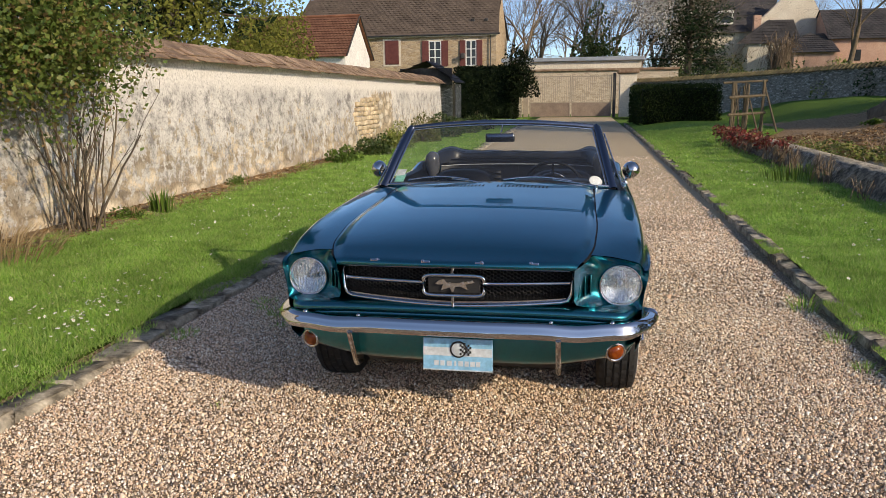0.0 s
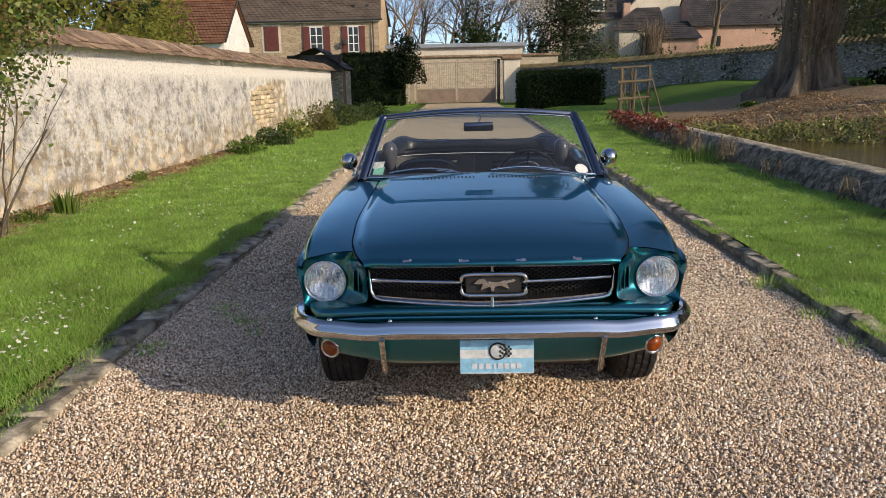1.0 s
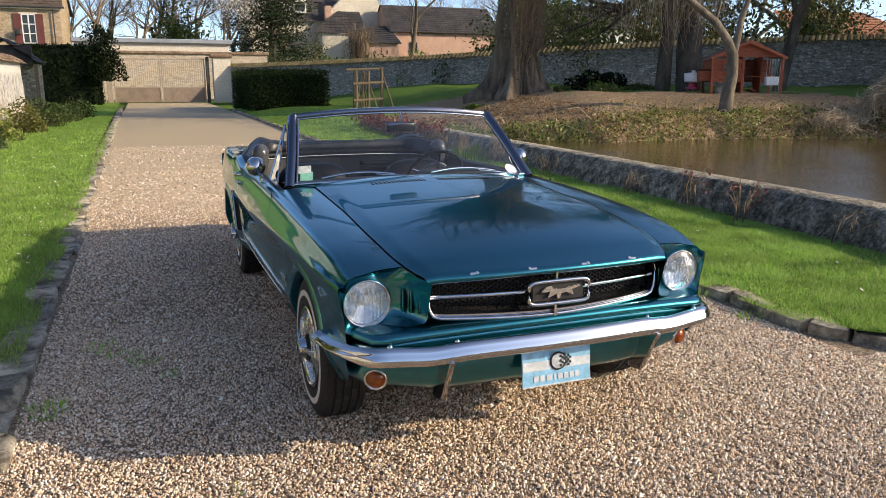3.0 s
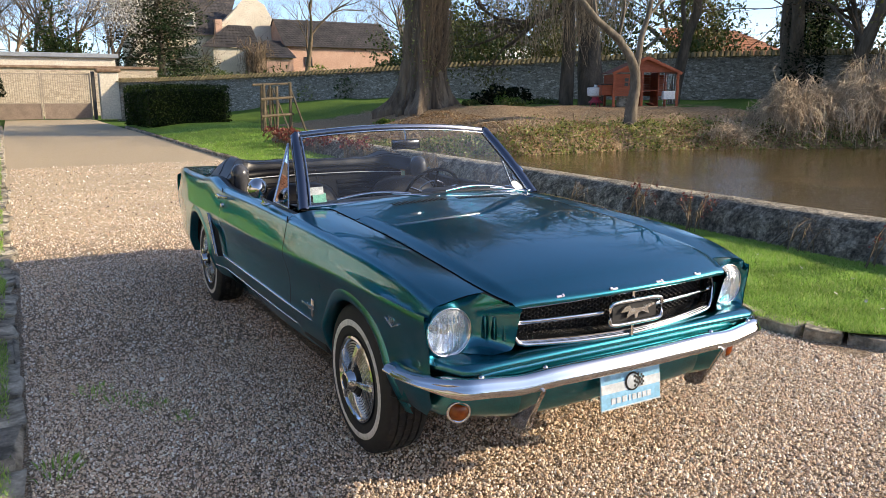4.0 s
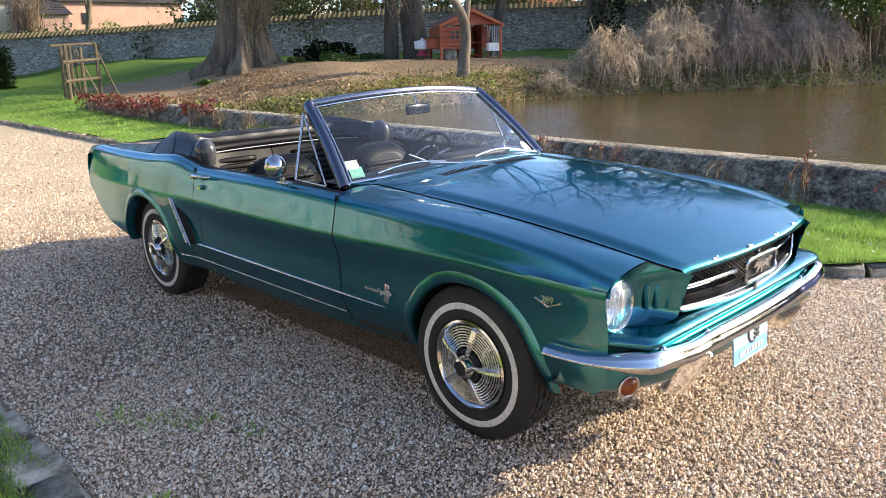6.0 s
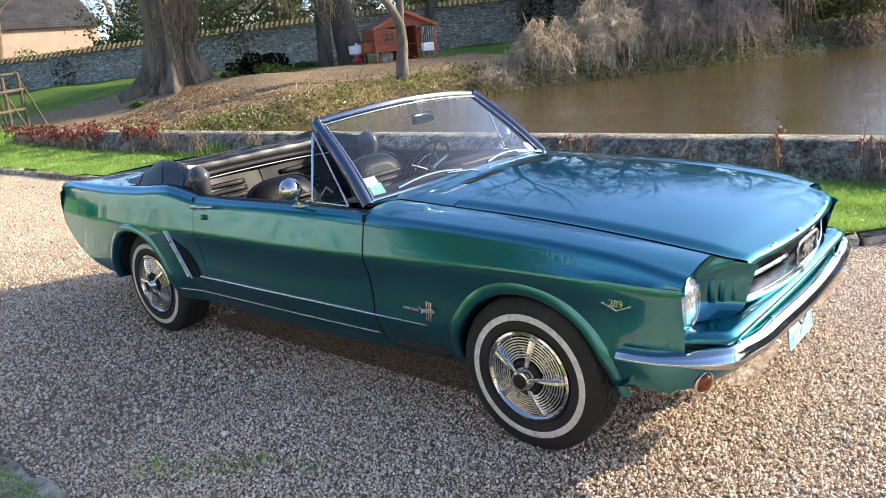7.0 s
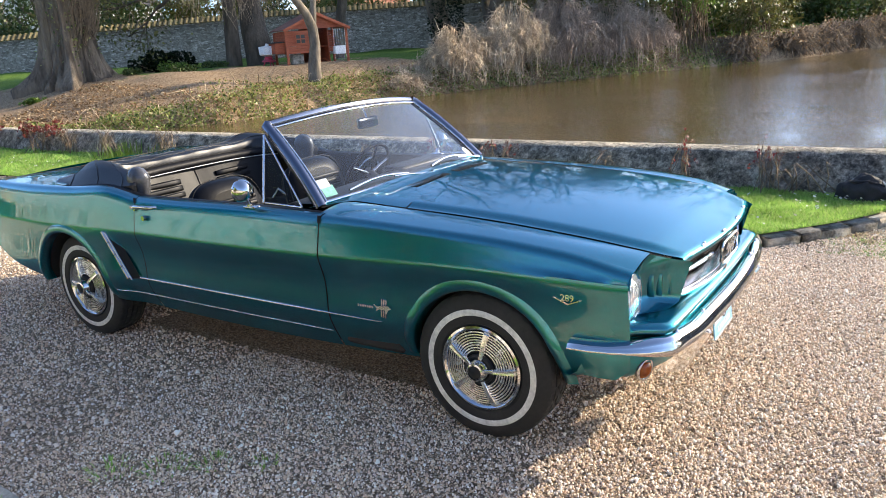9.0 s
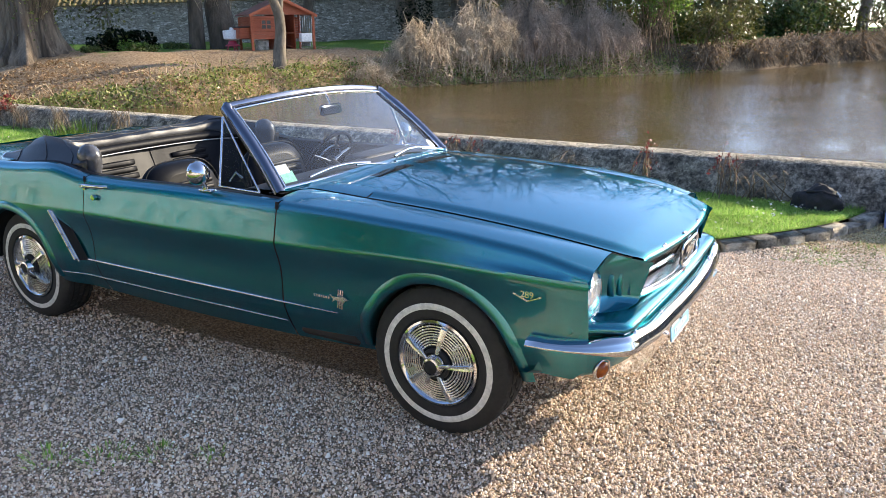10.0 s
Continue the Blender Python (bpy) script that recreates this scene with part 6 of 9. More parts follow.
def bucket_seat(x):
    st = thing("front_seat", (x, 0, 0), "black vinyl bucket seat with rounded back", "")
    st.parent = cabin
    m = pose(0, 0, 0)
    cushion("seat_cushion", (-0.26, 1.34, 0.44), (0.26, 1.84, 0.59), m, st)
    back = pose(0, 1.86, 0.50, -14)
    # a low back with a rounded outline
    V = []
    for a in np.linspace(0, 1, 25):
        th = math.pi * a
        ex = 0.262 * math.copysign(abs(math.cos(th)) ** 0.62, math.cos(th))
        ez = 0.16 + 0.275 * math.sin(th) ** 0.55
        V.append((ex, ez))
    rows = []
    for off, inset in ((-0.055, 0.035), (-0.070, 0.10), (0.0, 0.0), (0.050, 0.02), (0.062, 0.08)):
        rows.append([(ex * (1 - inset / 0.262), off, ez - inset * 0.8) for ex, ez in V])
    order = [1, 0, 2, 3, 4]
    G = np.array([rows[i] for i in order])
    k = len(V)
    F = [tuple(q) for q in grid_faces(5, k)]
    F += [tuple(range(k))[::-1], tuple(range(4 * k, 5 * k))]
    bmx = mesh_np("seat_back", G.reshape(-1, 3), F)
    o = part("seat_back", bmx, VINYL, st, smooth=True, sharp=75)
    o.matrix_basis = back
    part("back_lower", boxed((-0.25, -0.05, 0.0), (0.25, 0.05, 0.30), 0.03, back, 3), VINYL, st, smooth=True)
    for i in range(6):
        part("seat_rib", boxed((-0.17, -0.084, 0.08 + i * 0.04), (0.17, -0.062, 0.108 + i * 0.04), 0.008, back, 2), VINYL, st, smooth=True)
    pts = [back @ Vector((ex * 0.99, -0.03, ez * 1.0)) for ex, ez in V]
    tube_part("seat_piping", pts, 0.0035, VINYL, st, "", 5)


bucket_seat(-0.365)
bucket_seat(0.385)
rear = thing("rear_seat", (0, 0, 0), "black vinyl rear bench with ribbed insets and pale piping", "")
rear.parent = cabin
cushion("bench_cushion", (-0.60, 2.05, 0.45), (0.60, 2.50, 0.60), pose(0, 0, 0), rear)
us, vs = np.linspace(-1, 1, 31), np.linspace(0, 1, 10)
V = np.array([[(0.645 * u, 2.50 + 0.12 * v - 0.10 * abs(u) ** 5 + 0.015 * math.cos(math.pi * u) * v, 0.58 + (0.335 - 0.01 * u * u) * v + 0.012 * math.sin(math.pi * min(1, 2 * abs(u)))) for v in vs] for u in us])
part("bench_back", mesh_np("bench_back", V.reshape(-1, 3), grid_faces(31, 10)), VINYL, rear, smooth=True)
tube_part("bench_roll", [(0.645 * u, 2.625 - 0.10 * abs(u) ** 5, 0.925 - 0.010 * u * u) for u in us], 0.034, VINYL, rear, "", 10)
tube_part("bench_piping", [(0.645 * u, 2.594 - 0.10 * abs(u) ** 5, 0.906 - 0.010 * u * u) for u in us], 0.0035, PIPING, rear, "", 6)
tube_part("bench_seam", [(0.0, 2.498 + 0.12 * v + 0.008, 0.58 + 0.325 * v) for v in np.linspace(0, 1, 6)], 0.0026, VINYL, rear, "", 5)
for s in (-1, 1):
    for i in range(6):
        z = 0.635 + i * 0.040
        y = 2.50 + 0.12 * (z - 0.58) / 0.335
        cushion("bench_rib", (-0.215, -0.016, -0.019), (0.215, 0.016, 0.019), pose(s * 0.36, y + 0.004, z, -14), rear, VINYL, 0.004, 6)
# folded top under its boot
us, ts = np.linspace(-1, 1, 41), np.linspace(0, 1, 16)
V = []
for u in us:
    a = abs(u)
    row = []
    row.append((u * 0.70, 2.655 - 0.42 * float(sstep(0.72, 1.0, a)), 0.925))
    for t in ts:
        x = u * (0.742 + 0.022 * math.sin(math.pi * t))
        y = (2.615 - 0.42 * float(sstep(0.72, 1.0, a))) * (1 - t) + (3.10 - 0.05 * a**3) * t
        base = 0.995 * (1 - t) + 0.935 * t
        hump = 0.052 * math.exp(-((a - 0.80) / 0.13) ** 2) * math.sin(math.pi * min(1, t * 1.1 + 0.12)) + 0.030 * math.sin(math.pi * min(t * 1.15, 1)) * (1 - a**4)
        edge = -0.055 * float(sstep(0.90, 1.0, a))
        fold = 0.004 * math.sin(9 * t + 4 * u) + 0.003 * math.sin(23 * u + 6 * t)
        row.append((x, y, base + hump + edge + fold))
    V.append(row)
V = np.array(V)
boot = thing("soft_top_boot", (0, 0, 0), "black vinyl boot over the folded top", "")
boot.parent = car
part("boot_cover", mesh_np("boot_cover", V.reshape(-1, 3), grid_faces(41, 17)), BOOT_VINYL, boot, smooth=True)
tube_part("boot_trim", [tuple(p + np.array([0, 0.0, -0.004])) for p in V[:, -1]], 0.007, CHROME, boot, "", 6)
for k in (3, 7, 12):
    tube_part("boot_seam", [tuple(p + np.array([0, 0, 0.001])) for p in V[:, k]], 0.0035, BOOT_VINYL, boot, "", 5)
for s in (0, -1):
    part("boot_skirt", mesh_np("boot_skirt", np.concatenate([V[s], V[s] * np.array([1.01, 1, 0]) + np.array([0, 0, 0.88])]), grid_faces(2, 17)), BOOT_VINYL, boot, smooth=True)


# ---- plants: ways of growing ----
def branches(root, direction, length, radius, rng, depth=4, spread=0.55, kids=3, droop=0.0, sides=5, steps=4, out=None, tips=None, taper=0.62, wobble=0.12):
    """A tapering limb with its forks, as tubes; tips gets the fine ends."""
    out = [] if out is None else out
    P = [np.array(root, float)]
    d = np.array(direction, float)
    d /= np.linalg.norm(d)
    for k in range(steps):
        d = d + rng.normal(0, wobble, 3) + np.array([0, 0, -droop])
        d /= np.linalg.norm(d)
        P.append(P[-1] + d * length / steps)
    R = np.linspace(radius, radius * taper, steps + 1)
    if depth <= 3:
        keep = [0, steps // 2, steps] if depth > 1 else [0, steps]
        out.append(tube_np([P[i] for i in keep], R[keep], 3))
    else:
        out.append(tube_np(P, R, max(3, sides)))
    if depth <= 1:
        if tips is not None:
            tips += P[1:]
        return out
    for k in range(kids):
        i = rng.integers(max(1, steps // 2), steps + 1) if k else steps
        nd = d + rng.normal(0, spread, 3)
        nd[2] += 0.15 if droop <= 0 else -0.05
        branches(P[i], nd, length * rng.uniform(0.55, 0.85), R[i] * rng.uniform(0.5, 0.72), rng, depth - 1, spread, kids, droop, sides - 1, steps, out, tips, taper, wobble)
    return out


def bare_tree(name, place, height, radius, seed, label, depth=5, kids=3, spread=0.5, bark=None, lean=(0, 0, 1), leaves=None, leaf_size=0.1, leaf_count=0, droop=0.0, trunk=0.35):
    rng = np.random.default_rng(seed)
    t = thing(name, place, label, "tree")
    tips = []
    pieces = branches((0, 0, -0.2), lean, height * trunk, radius, rng, depth, spread, kids, droop, 8, 5, None, tips)
    limbs = pieces[1:]
    part("trunk", mesh_np("trunk", *pieces[0]), bark or BARK, t, smooth=True)
    part("branchwork", mesh_np("branchwork", *join_np(limbs)), bark or BARK, t, smooth=True)
    if leaf_count:
        P = np.array(tips)
        P = P[rng.integers(0, len(P), leaf_count)] + rng.normal(0, leaf_size * 2.2, (leaf_count, 3))
        o = part("crown", mesh_np("crown", *scatter_leaves(P, leaf_size, rng)), leaves, t)
        o["kind"] = "stuff"
    return t


def clump(name, place, size, count, leaf, material, label, category="shrub", seed=0, hollow=0.45, lumps=7, flat_bottom=True, twigs=0, twig_mat=None):
    """A leafy mass with an uneven outline: leaves gathered in lumps inside an ellipsoid, with twigs."""
    rng = np.random.default_rng(seed)
    size = np.array(size, float)
    t = thing(name, place, label, category)
    C = rng.normal(size=(lumps, 3))
    C /= np.linalg.norm(C, axis=1, keepdims=True)
    C *= rng.uniform(0.35, 0.72, (lumps, 1))
    C[:, 2] = np.abs(C[:, 2])
    k = rng.integers(0, lumps, count)
    D = rng.normal(size=(count, 3))
    D /= np.linalg.norm(D, axis=1, keepdims=True)
    rad = rng.uniform(hollow, 1.0, (count, 1)) ** 0.5 * rng.uniform(0.34, 0.52, lumps)[k][:, None]
    P = (C[k] + D * rad) * size
    if flat_bottom:
        P[:, 2] = np.abs(P[:, 2])
    o = part("foliage", mesh_np("foliage", *scatter_leaves(P, leaf, rng)), material, t)
    o["kind"] = "stuff"
    if twigs:
        pcs = []
        for _ in range(twigs):
            q = P[rng.integers(0, count)]
            a = np.array([q[0] * 0.15, q[1] * 0.15, -0.05])
            mid = (a + q) / 2 + rng.normal(0, 0.06, 3) * size
            pcs.append(tube_np([a, mid, q], [0.016 * size[2] ** 0.5, 0.010 * size[2] ** 0.5, 0.004], 4))
        part("stem_mass", mesh_np("stem_mass", *join_np(pcs)), twig_mat or TWIG, t, smooth=True)
    return t


def tangle(name, place, size, count, label, seed, material=None, droop=0.5, r=0.006, category="shrub", leaves=0, leaf_mat=None, leaf=0.05):
    """Arching and hanging bare stems, many and thin."""
    rng = np.random.default_rng(seed)
    size = np.array(size, float)
    t = thing(name, place, label, category)
    pcs, pts = [], []
    for _ in range(count):
        a = rng.uniform(0, 2 * np.pi)
        q = rng.uniform(0.2, 1) ** 0.6
        root = np.array([rng.normal(0, 0.30), rng.normal(0, 0.30), 0]) * size
        top = np.array([math.cos(a) * q * 0.6, math.sin(a) * q * 0.6, rng.uniform(0.55, 1.0)]) * size
        end = np.array([math.cos(a) * q, math.sin(a) * q, top[2] / size[2] - droop * rng.uniform(0.3, 1.2)]) * size
        end[2] = max(end[2], 0.02)
        k = [root, root * 0.5 + top * 0.5 + np.array([0, 0, 0.12 * size[2]]), top, top * 0.45 + end * 0.55 + np.array([0, 0, 0.05 * size[2]]), end]
        k = [p + rng.normal(0, 0.065, 3) * size for p in k]
        k = [np.array([p[0], p[1], max(p[2], 0.0)]) for p in k]
        pcs.append(tube_np(k, np.linspace(r * 2, r * 0.6, 5), 3))
        pts += k[2:]
    step = max(1, -(-len(pcs) // (4 if count > 300 else 1)))
    for k in range(0, len(pcs), step):
        o = part("stem_mass", mesh_np("stem_mass", *join_np(pcs[k:k + step])), material or TWIG_PALE, t)
        o["kind"] = "stuff"
    if leaves:
        P = np.array(pts)[rng.integers(0, len(pts), leaves)] + rng.normal(0, 0.05, (leaves, 3)) * size
        P[:, 2] = np.abs(P[:, 2])
        o = part("leaves", mesh_np("leaves", *scatter_leaves(P, leaf, rng)), leaf_mat, t)
        o["kind"] = "stuff"
    return t


def blades(name, place, height, width, count, radius, material, label, seed, category="plant", lean=0.35, kind=""):
    """A tuft of long narrow leaves."""
    rng = np.random.default_rng(seed)
    t = thing(name, place, label, category)
    pcs = []
    for _ in range(count):
        a, q = rng.uniform(0, 2 * np.pi), rng.uniform(0, 1) ** 0.5
        b = np.array([math.cos(a) * q, math.sin(a) * q, 0]) * radius
        d = np.array([math.cos(a), math.sin(a), 0]) * q * lean
        h = height * rng.uniform(0.7, 1.1)
        side = np.array([-math.sin(a + rng.normal(0, 0.7)), math.cos(a + rng.normal(0, 0.7)), 0]) * width / 2
        ps = [b, b + d * h * 0.35 + np.array([0, 0, h * 0.5]), b + d * h + np.array([0, 0, h * (0.95 - 0.2 * q)])]
        v = [ps[0] - side, ps[0] + side, ps[1] + side, ps[1] - side, ps[2] + side * 0.2, ps[2] - side * 0.2]
        pcs.append((np.array(v), np.array([[0, 1, 2, 3], [3, 2, 4, 5]])))
    o = part("leaf_tuft", mesh_np("leaf_tuft", *join_np(pcs)), material, t)
    o["kind"] = "stuff"
    return t


# ---- by the garden wall ----
BED_SOIL = surface("bed_soil", (0.13, 0.09, 0.055), (0.30, 0.22, 0.14), 4, 0.95, fine=30, bump=1.0, dist=0.03)


def rose_bush():
    rng = np.random.default_rng(21)
    t = thing("climbing_shrub", (-4.72, 3.35, 0.08), "tall leafy shrub with many bare woody stems by the wall", "shrub")
    tips, n = [], 0
    for i in range(24):
        a = rng.uniform(0, 2 * np.pi)
        lean = np.array([math.cos(a) * 0.20 + 0.05, math.sin(a) * rng.uniform(0.05, 0.34) - 0.06, 1.0])
        root = (rng.normal(0, 0.10), rng.normal(0, 0.13), -0.05)
        pcs = branches(root, lean, rng.uniform(0.9, 1.5), rng.uniform(0.007, 0.017), rng, 4, 0.30, 2, -0.02, 6, 6, None, tips, 0.6, 0.08)
        pcs = [q for q in pcs if q[0][:, 1].max() < 0.75 and q[0][:, 0].max() < 0.9] or pcs[:1]
        part("stem", mesh_np("stem", *join_np(pcs)), BARK if i % 3 else TWIG, t, smooth=True)
    P = np.array(tips)
    P = P[P[:, 2] > 1.2]
    m = 14000
    Q = P[rng.integers(0, len(P), m)] + rng.normal(0, 0.13, (m, 3))
    dense = np.stack([rng.normal(0.0, 0.42, 20000), rng.normal(-0.45, 0.62, 20000), rng.normal(2.28, 0.58, 20000)], -1)
    Q = np.concatenate([Q, dense])
    Q = Q[(Q[:, 2] > rng.uniform(0.75, 1.9, len(Q))) & (Q[:, 0] > -0.55) & (Q[:, 1] < 0.62 + 0.15 * rng.normal(size=len(Q))) & (Q[:, 0] < 0.75)]
    o = part("crown", mesh_np("crown", *scatter_leaves(Q, 0.055, rng, 0.2, 0.66)), LEAF_ROSE, t)
    o["kind"] = "stuff"


rose_bush()
blades("daffodil_clump", (-4.66, 4.80, 0.08), 0.36, 0.016, 70, 0.13, LEAF_FRESH, "clump of upright narrow green leaves by the wall", 5, lean=0.25)
blades("dry_tuft", (-4.78, 4.35, 0.08), 0.22, 0.008, 60, 0.10, STRAW, "small tuft of dry stems by the wall", 6)
blades("dry_grass", (-4.75, 2.05, 0.08), 0.30, 0.007, 420, 0.60, STRAW, "heap of dry straw-coloured grass by the wall", 7, lean=1.1)
for k, (x, y, s, h, mt, lab) in enumerate(((-4.80, 4.25, 0.22, 0.16, LEAF_FRESH, "low fresh green herb"), (-4.95, 7.6, 0.24, 0.24, LEAF_FRESH, "small fresh green plant"),
                                           (-4.85, 8.7, 0.3, 0.15, LEAF_DRY, "low dry plant"), (-4.9, 10.6, 0.35, 0.22, LEAF_IVY, "low ivy plant"), (-4.7, 6.1, 0.3, 0.10, LEAF_DRY, "low dry plant"))):
    clump("border_plant", (x, y, 0.07), (s, s * 1.4, h), 500, 0.035, mt, lab + " at the foot of the wall", "plant", 30 + k)
for k, (x, y, sx, sy, sz, mt, n) in enumerate(((-4.75, 12.4, 0.42, 0.55, 0.42, LEAF_FRESH, 900), (-4.6, 14.6, 0.6, 0.9, 0.62, LEAF_HEDGE, 1500), (-4.6, 17.2, 0.7, 1.2, 0.85, LEAF_IVY, 2000), (-4.5, 20.0, 0.85, 1.5, 0.95, LEAF_OLIVE, 2400),
                                             (-4.2, 23.0, 1.0, 1.5, 0.90, LEAF_HEDGE, 2400), (-3.9, 26.0, 1.1, 1.5, 0.75, LEAF_HEDGE, 2200), (-3.9, 29.0, 0.8, 0.8, 0.9, LEAF_DARK, 1500))):
    clump("border_shrub", (x, y, 0.06), (sx, sy, sz), n, 0.075, mt, "leafy green shrub along the garden wall", "shrub", 60 + k, twigs=20)

us, ys = np.linspace(0, 1, 5), axis_lines((-6, 14, 0.4))
U, Y = np.meshgrid(us, ys, indexing="ij")
X = wall_x(Y) + 0.02 + U * (0.95 - 0.035 * np.clip(Y, 0, 14) + 0.10 * np.sin(1.9 * Y) + 0.06 * np.sin(4.3 * Y))
V = np.stack([X, Y, left_lawn_z(X, Y) + 0.022 - 0.03 * U**3 + 0.01 * np.sin(7 * Y + 9 * U)], -1).reshape(-1, 3)
tagged(new("flower_bed", mesh_np("flower_bed", V, grid_faces(5, len(ys)), [BED_SOIL], True)), "narrow bare soil bed along the garden wall", "flower bed", kind="structure")
# fallen stems and leaves in the border
rng = np.random.default_rng(77)
m = 4200
yy = rng.uniform(-2.0, 13.0, m)
Q = np.stack([wall_x(yy) + 0.10 + np.abs(rng.normal(0, 0.32, m)) * (1 - 0.03 * yy), yy, 0.095 + rng.uniform(0, 0.04, m)], -1)
o = new("leaf_litter", mesh_np("leaf_litter", *scatter_leaves(Q, 0.055, rng, 0.75, 0.35), [LEAF_DRY]))
tagged(o, "dry brown leaves and stalks along the wall", "litter", kind="stuff")


# ---- houses ----
def roof_plane(name, a, b, c, d, material, parent, rows=14, cols=26, thick=0.05):
    """A tiled slope: a is the eave's start, b its end, c and d the ridge above b and a; courses are stepped and wavy."""
    a, b, c, d = (np.array(p, float) for p in (a, b, c, d))
    n = np.cross(b - a, d - a)
    n /= np.linalg.norm(n)
    if n[2] < 0:
        n = -n
    V, F = [], []
    us = np.linspace(0, 1, cols * 2 + 1)
    for i in range(rows):
        t0, t1 = i / rows, (i + 1) / rows
        k = len(V)
        for t, lift in ((t0 - 0.01, thick), (t1, 0.008)):
            for j, u in enumerate(us):
                p = (a + (b - a) * u) * (1 - t) + (d + (c - d) * u) * t
                V.append(p + n * (lift + (0.018 if (j + i) % 2 else 0.0)))
        m = len(us)
        F += [(k + j, k + j + 1, k + m + j + 1, k + m + j) for j in range(m - 1)]
        if i + 1 < rows:
            F += [(k + m + j, k + m + j + 1, k + 2 * m + j + 1, k + 2 * m + j) for j in range(m - 1)]
    # underside
    k = len(V)
    V += [a, b, c, d]
    F.append((k + 3, k + 2, k + 1, k))
    return part(name, mesh_np(name, V, F), material, parent)


def prism(parent, name, lo, hi, material, gable=0.0, axis="x"):
    """Walls of a house block, with gable ends where asked."""
    bm = bmesh.new()
    box(bm, lo, hi)
    if gable:
        for e in ((0, 1) if axis == "x" else (0, 1)):
            if axis == "x":
                x = (lo[0], hi[0])[e]
                p = [(x, lo[1], hi[2]), (x, hi[1], hi[2]), (x, (lo[1] + hi[1]) / 2, hi[2] + gable)]
            else:
                y = (lo[1], hi[1])[e]
                p = [(lo[0], y, hi[2]), (hi[0], y, hi[2]), ((lo[0] + hi[0]) / 2, y, hi[2] + gable)]
            bm.faces.new([bm.verts.new(q) for q in p])
    bmesh.ops.recalc_face_normals(bm, faces=bm.faces)
    return part(name, bm, material, parent)


def window(parent, x0, x1, z0, z1, y, shutters=True, closed=False, pane=None):
    """A window in a wall that faces -y."""
    w = thing("window", (0, 0, 0), "", "")
    w.parent = parent
    part("surround", boxed((x0 - 0.18, y - 0.03, z0 - 0.14), (x1 + 0.18, y + 0.05, z1 + 0.16)), CREAM_RENDER, w)
    if closed:
        part("shutter", boxed((x0, y - 0.08, z0), (x1, y - 0.032, z1), 0.01), SHUTTER_RED, w)
        return w
    part("pane", boxed((x0, y - 0.04, z0), (x1, y - 0.034, z1)), pane or DARK_PANE, w)
    for xx in (x0, (x0 + x1) / 2, x1):
        part("window_frame", boxed((xx - 0.045, y - 0.075, z0), (xx + 0.045, y - 0.042, z1)), WHITE_PAINT, w)
    for zz in np.linspace(z0, z1, 4):
        part("glazing_bar", boxed((x0, y - 0.068, zz - 0.03), (x1, y - 0.042, zz + 0.03)), WHITE_PAINT, w)
    if shutters:
        d = (x1 - x0) * 0.58
        for a, b in ((x0 - d - 0.03, x0 - 0.03), (x1 + 0.03, x1 + d + 0.03)):
            part("shutter", boxed((a, y - 0.10, z0 - 0.05), (b, y - 0.035, z1 + 0.05), 0.01), SHUTTER_RED, w)
    return w


def stone_house():
    h = thing("stone_house", (0, 0, 0), "long stone house with brown tiled roof and dark red shutters", "house")
    prism(h, "wall", (-24, 60, 0), (-6.55, 69, 6.45), RUBBLE_WARM, 3.6, "x")
    roof_plane("roof", (-24.4, 59.7, 6.55), (-6.3, 59.7, 6.55), (-6.7, 64.5, 10.2), (-24.0, 64.5, 10.2), ROOF_BROWN, h, 18, 40)
    roof_plane("roof", (-24.4, 69.3, 6.55), (-6.3, 69.3, 6.55), (-6.7, 64.5, 10.2), (-24.0, 64.5, 10.2), ROOF_BROWN, h, 10, 20)
    part("cornice", boxed((-24.2, 59.72, 6.36), (-6.4, 59.98, 6.54)), CREAM_RENDER, h)
    tube_part("gutter", [(-24.3, 59.62, 6.50), (-6.2, 59.62, 6.50)], 0.07, IRON, h, "", 6)
    tube_part("downpipe", [(-7.0, 59.85, 6.45), (-7.0, 59.85, 0.2)], 0.05, IRON, h, "", 6)
    window(h, -15.94, -14.76, 4.2, 6.15, 60, closed=True)
    window(h, -12.15, -11.15, 4.05, 6.0, 60)
    window(h, -9.05, -8.2, 4.02, 5.98, 60)
    part("wall_lantern", boxed((-9.45, 59.45, 4.55), (-9.10, 59.75, 5.0), 0.06), IRON, h)
    for x in (-8.6, -7.5):
        part("roof_vent", boxed((x - 0.15, 61.0, 7.55), (x + 0.15, 61.5, 7.85), 0.05), IRON, h)


def red_roof_house():
    h = thing("tiled_house", (0, 0, 0), "white-gabled house with a red-brown tiled roof", "house")
    prism(h, "wall", (-23.4, 45.6, 0), (-14.95, 51.5, 4.3), WHITE_RENDER, 2.6, "x")
    roof_plane("roof", (-23.6, 45.2, 4.15), (-14.75, 45.2, 4.15), (-14.75, 48.55, 7.0), (-23.6, 48.55, 7.0), ROOF_RED, h, 16, 36, 0.06)
    roof_plane("roof", (-23.6, 51.9, 4.15), (-14.75, 51.9, 4.15), (-14.75, 48.55, 7.0), (-23.6, 48.55, 7.0), ROOF_RED, h, 8, 14)
    tube_part("ridge", [(-23.6, 48.55, 7.06), (-14.7, 48.55, 7.06)], 0.10, ROOF_RED, h, "", 8)
    tube_part("verge", [(-14.72, 45.2, 4.2), (-14.72, 48.55, 7.05), (-14.72, 51.9, 4.2)], 0.06, DARK_WOOD, h, "", 4)


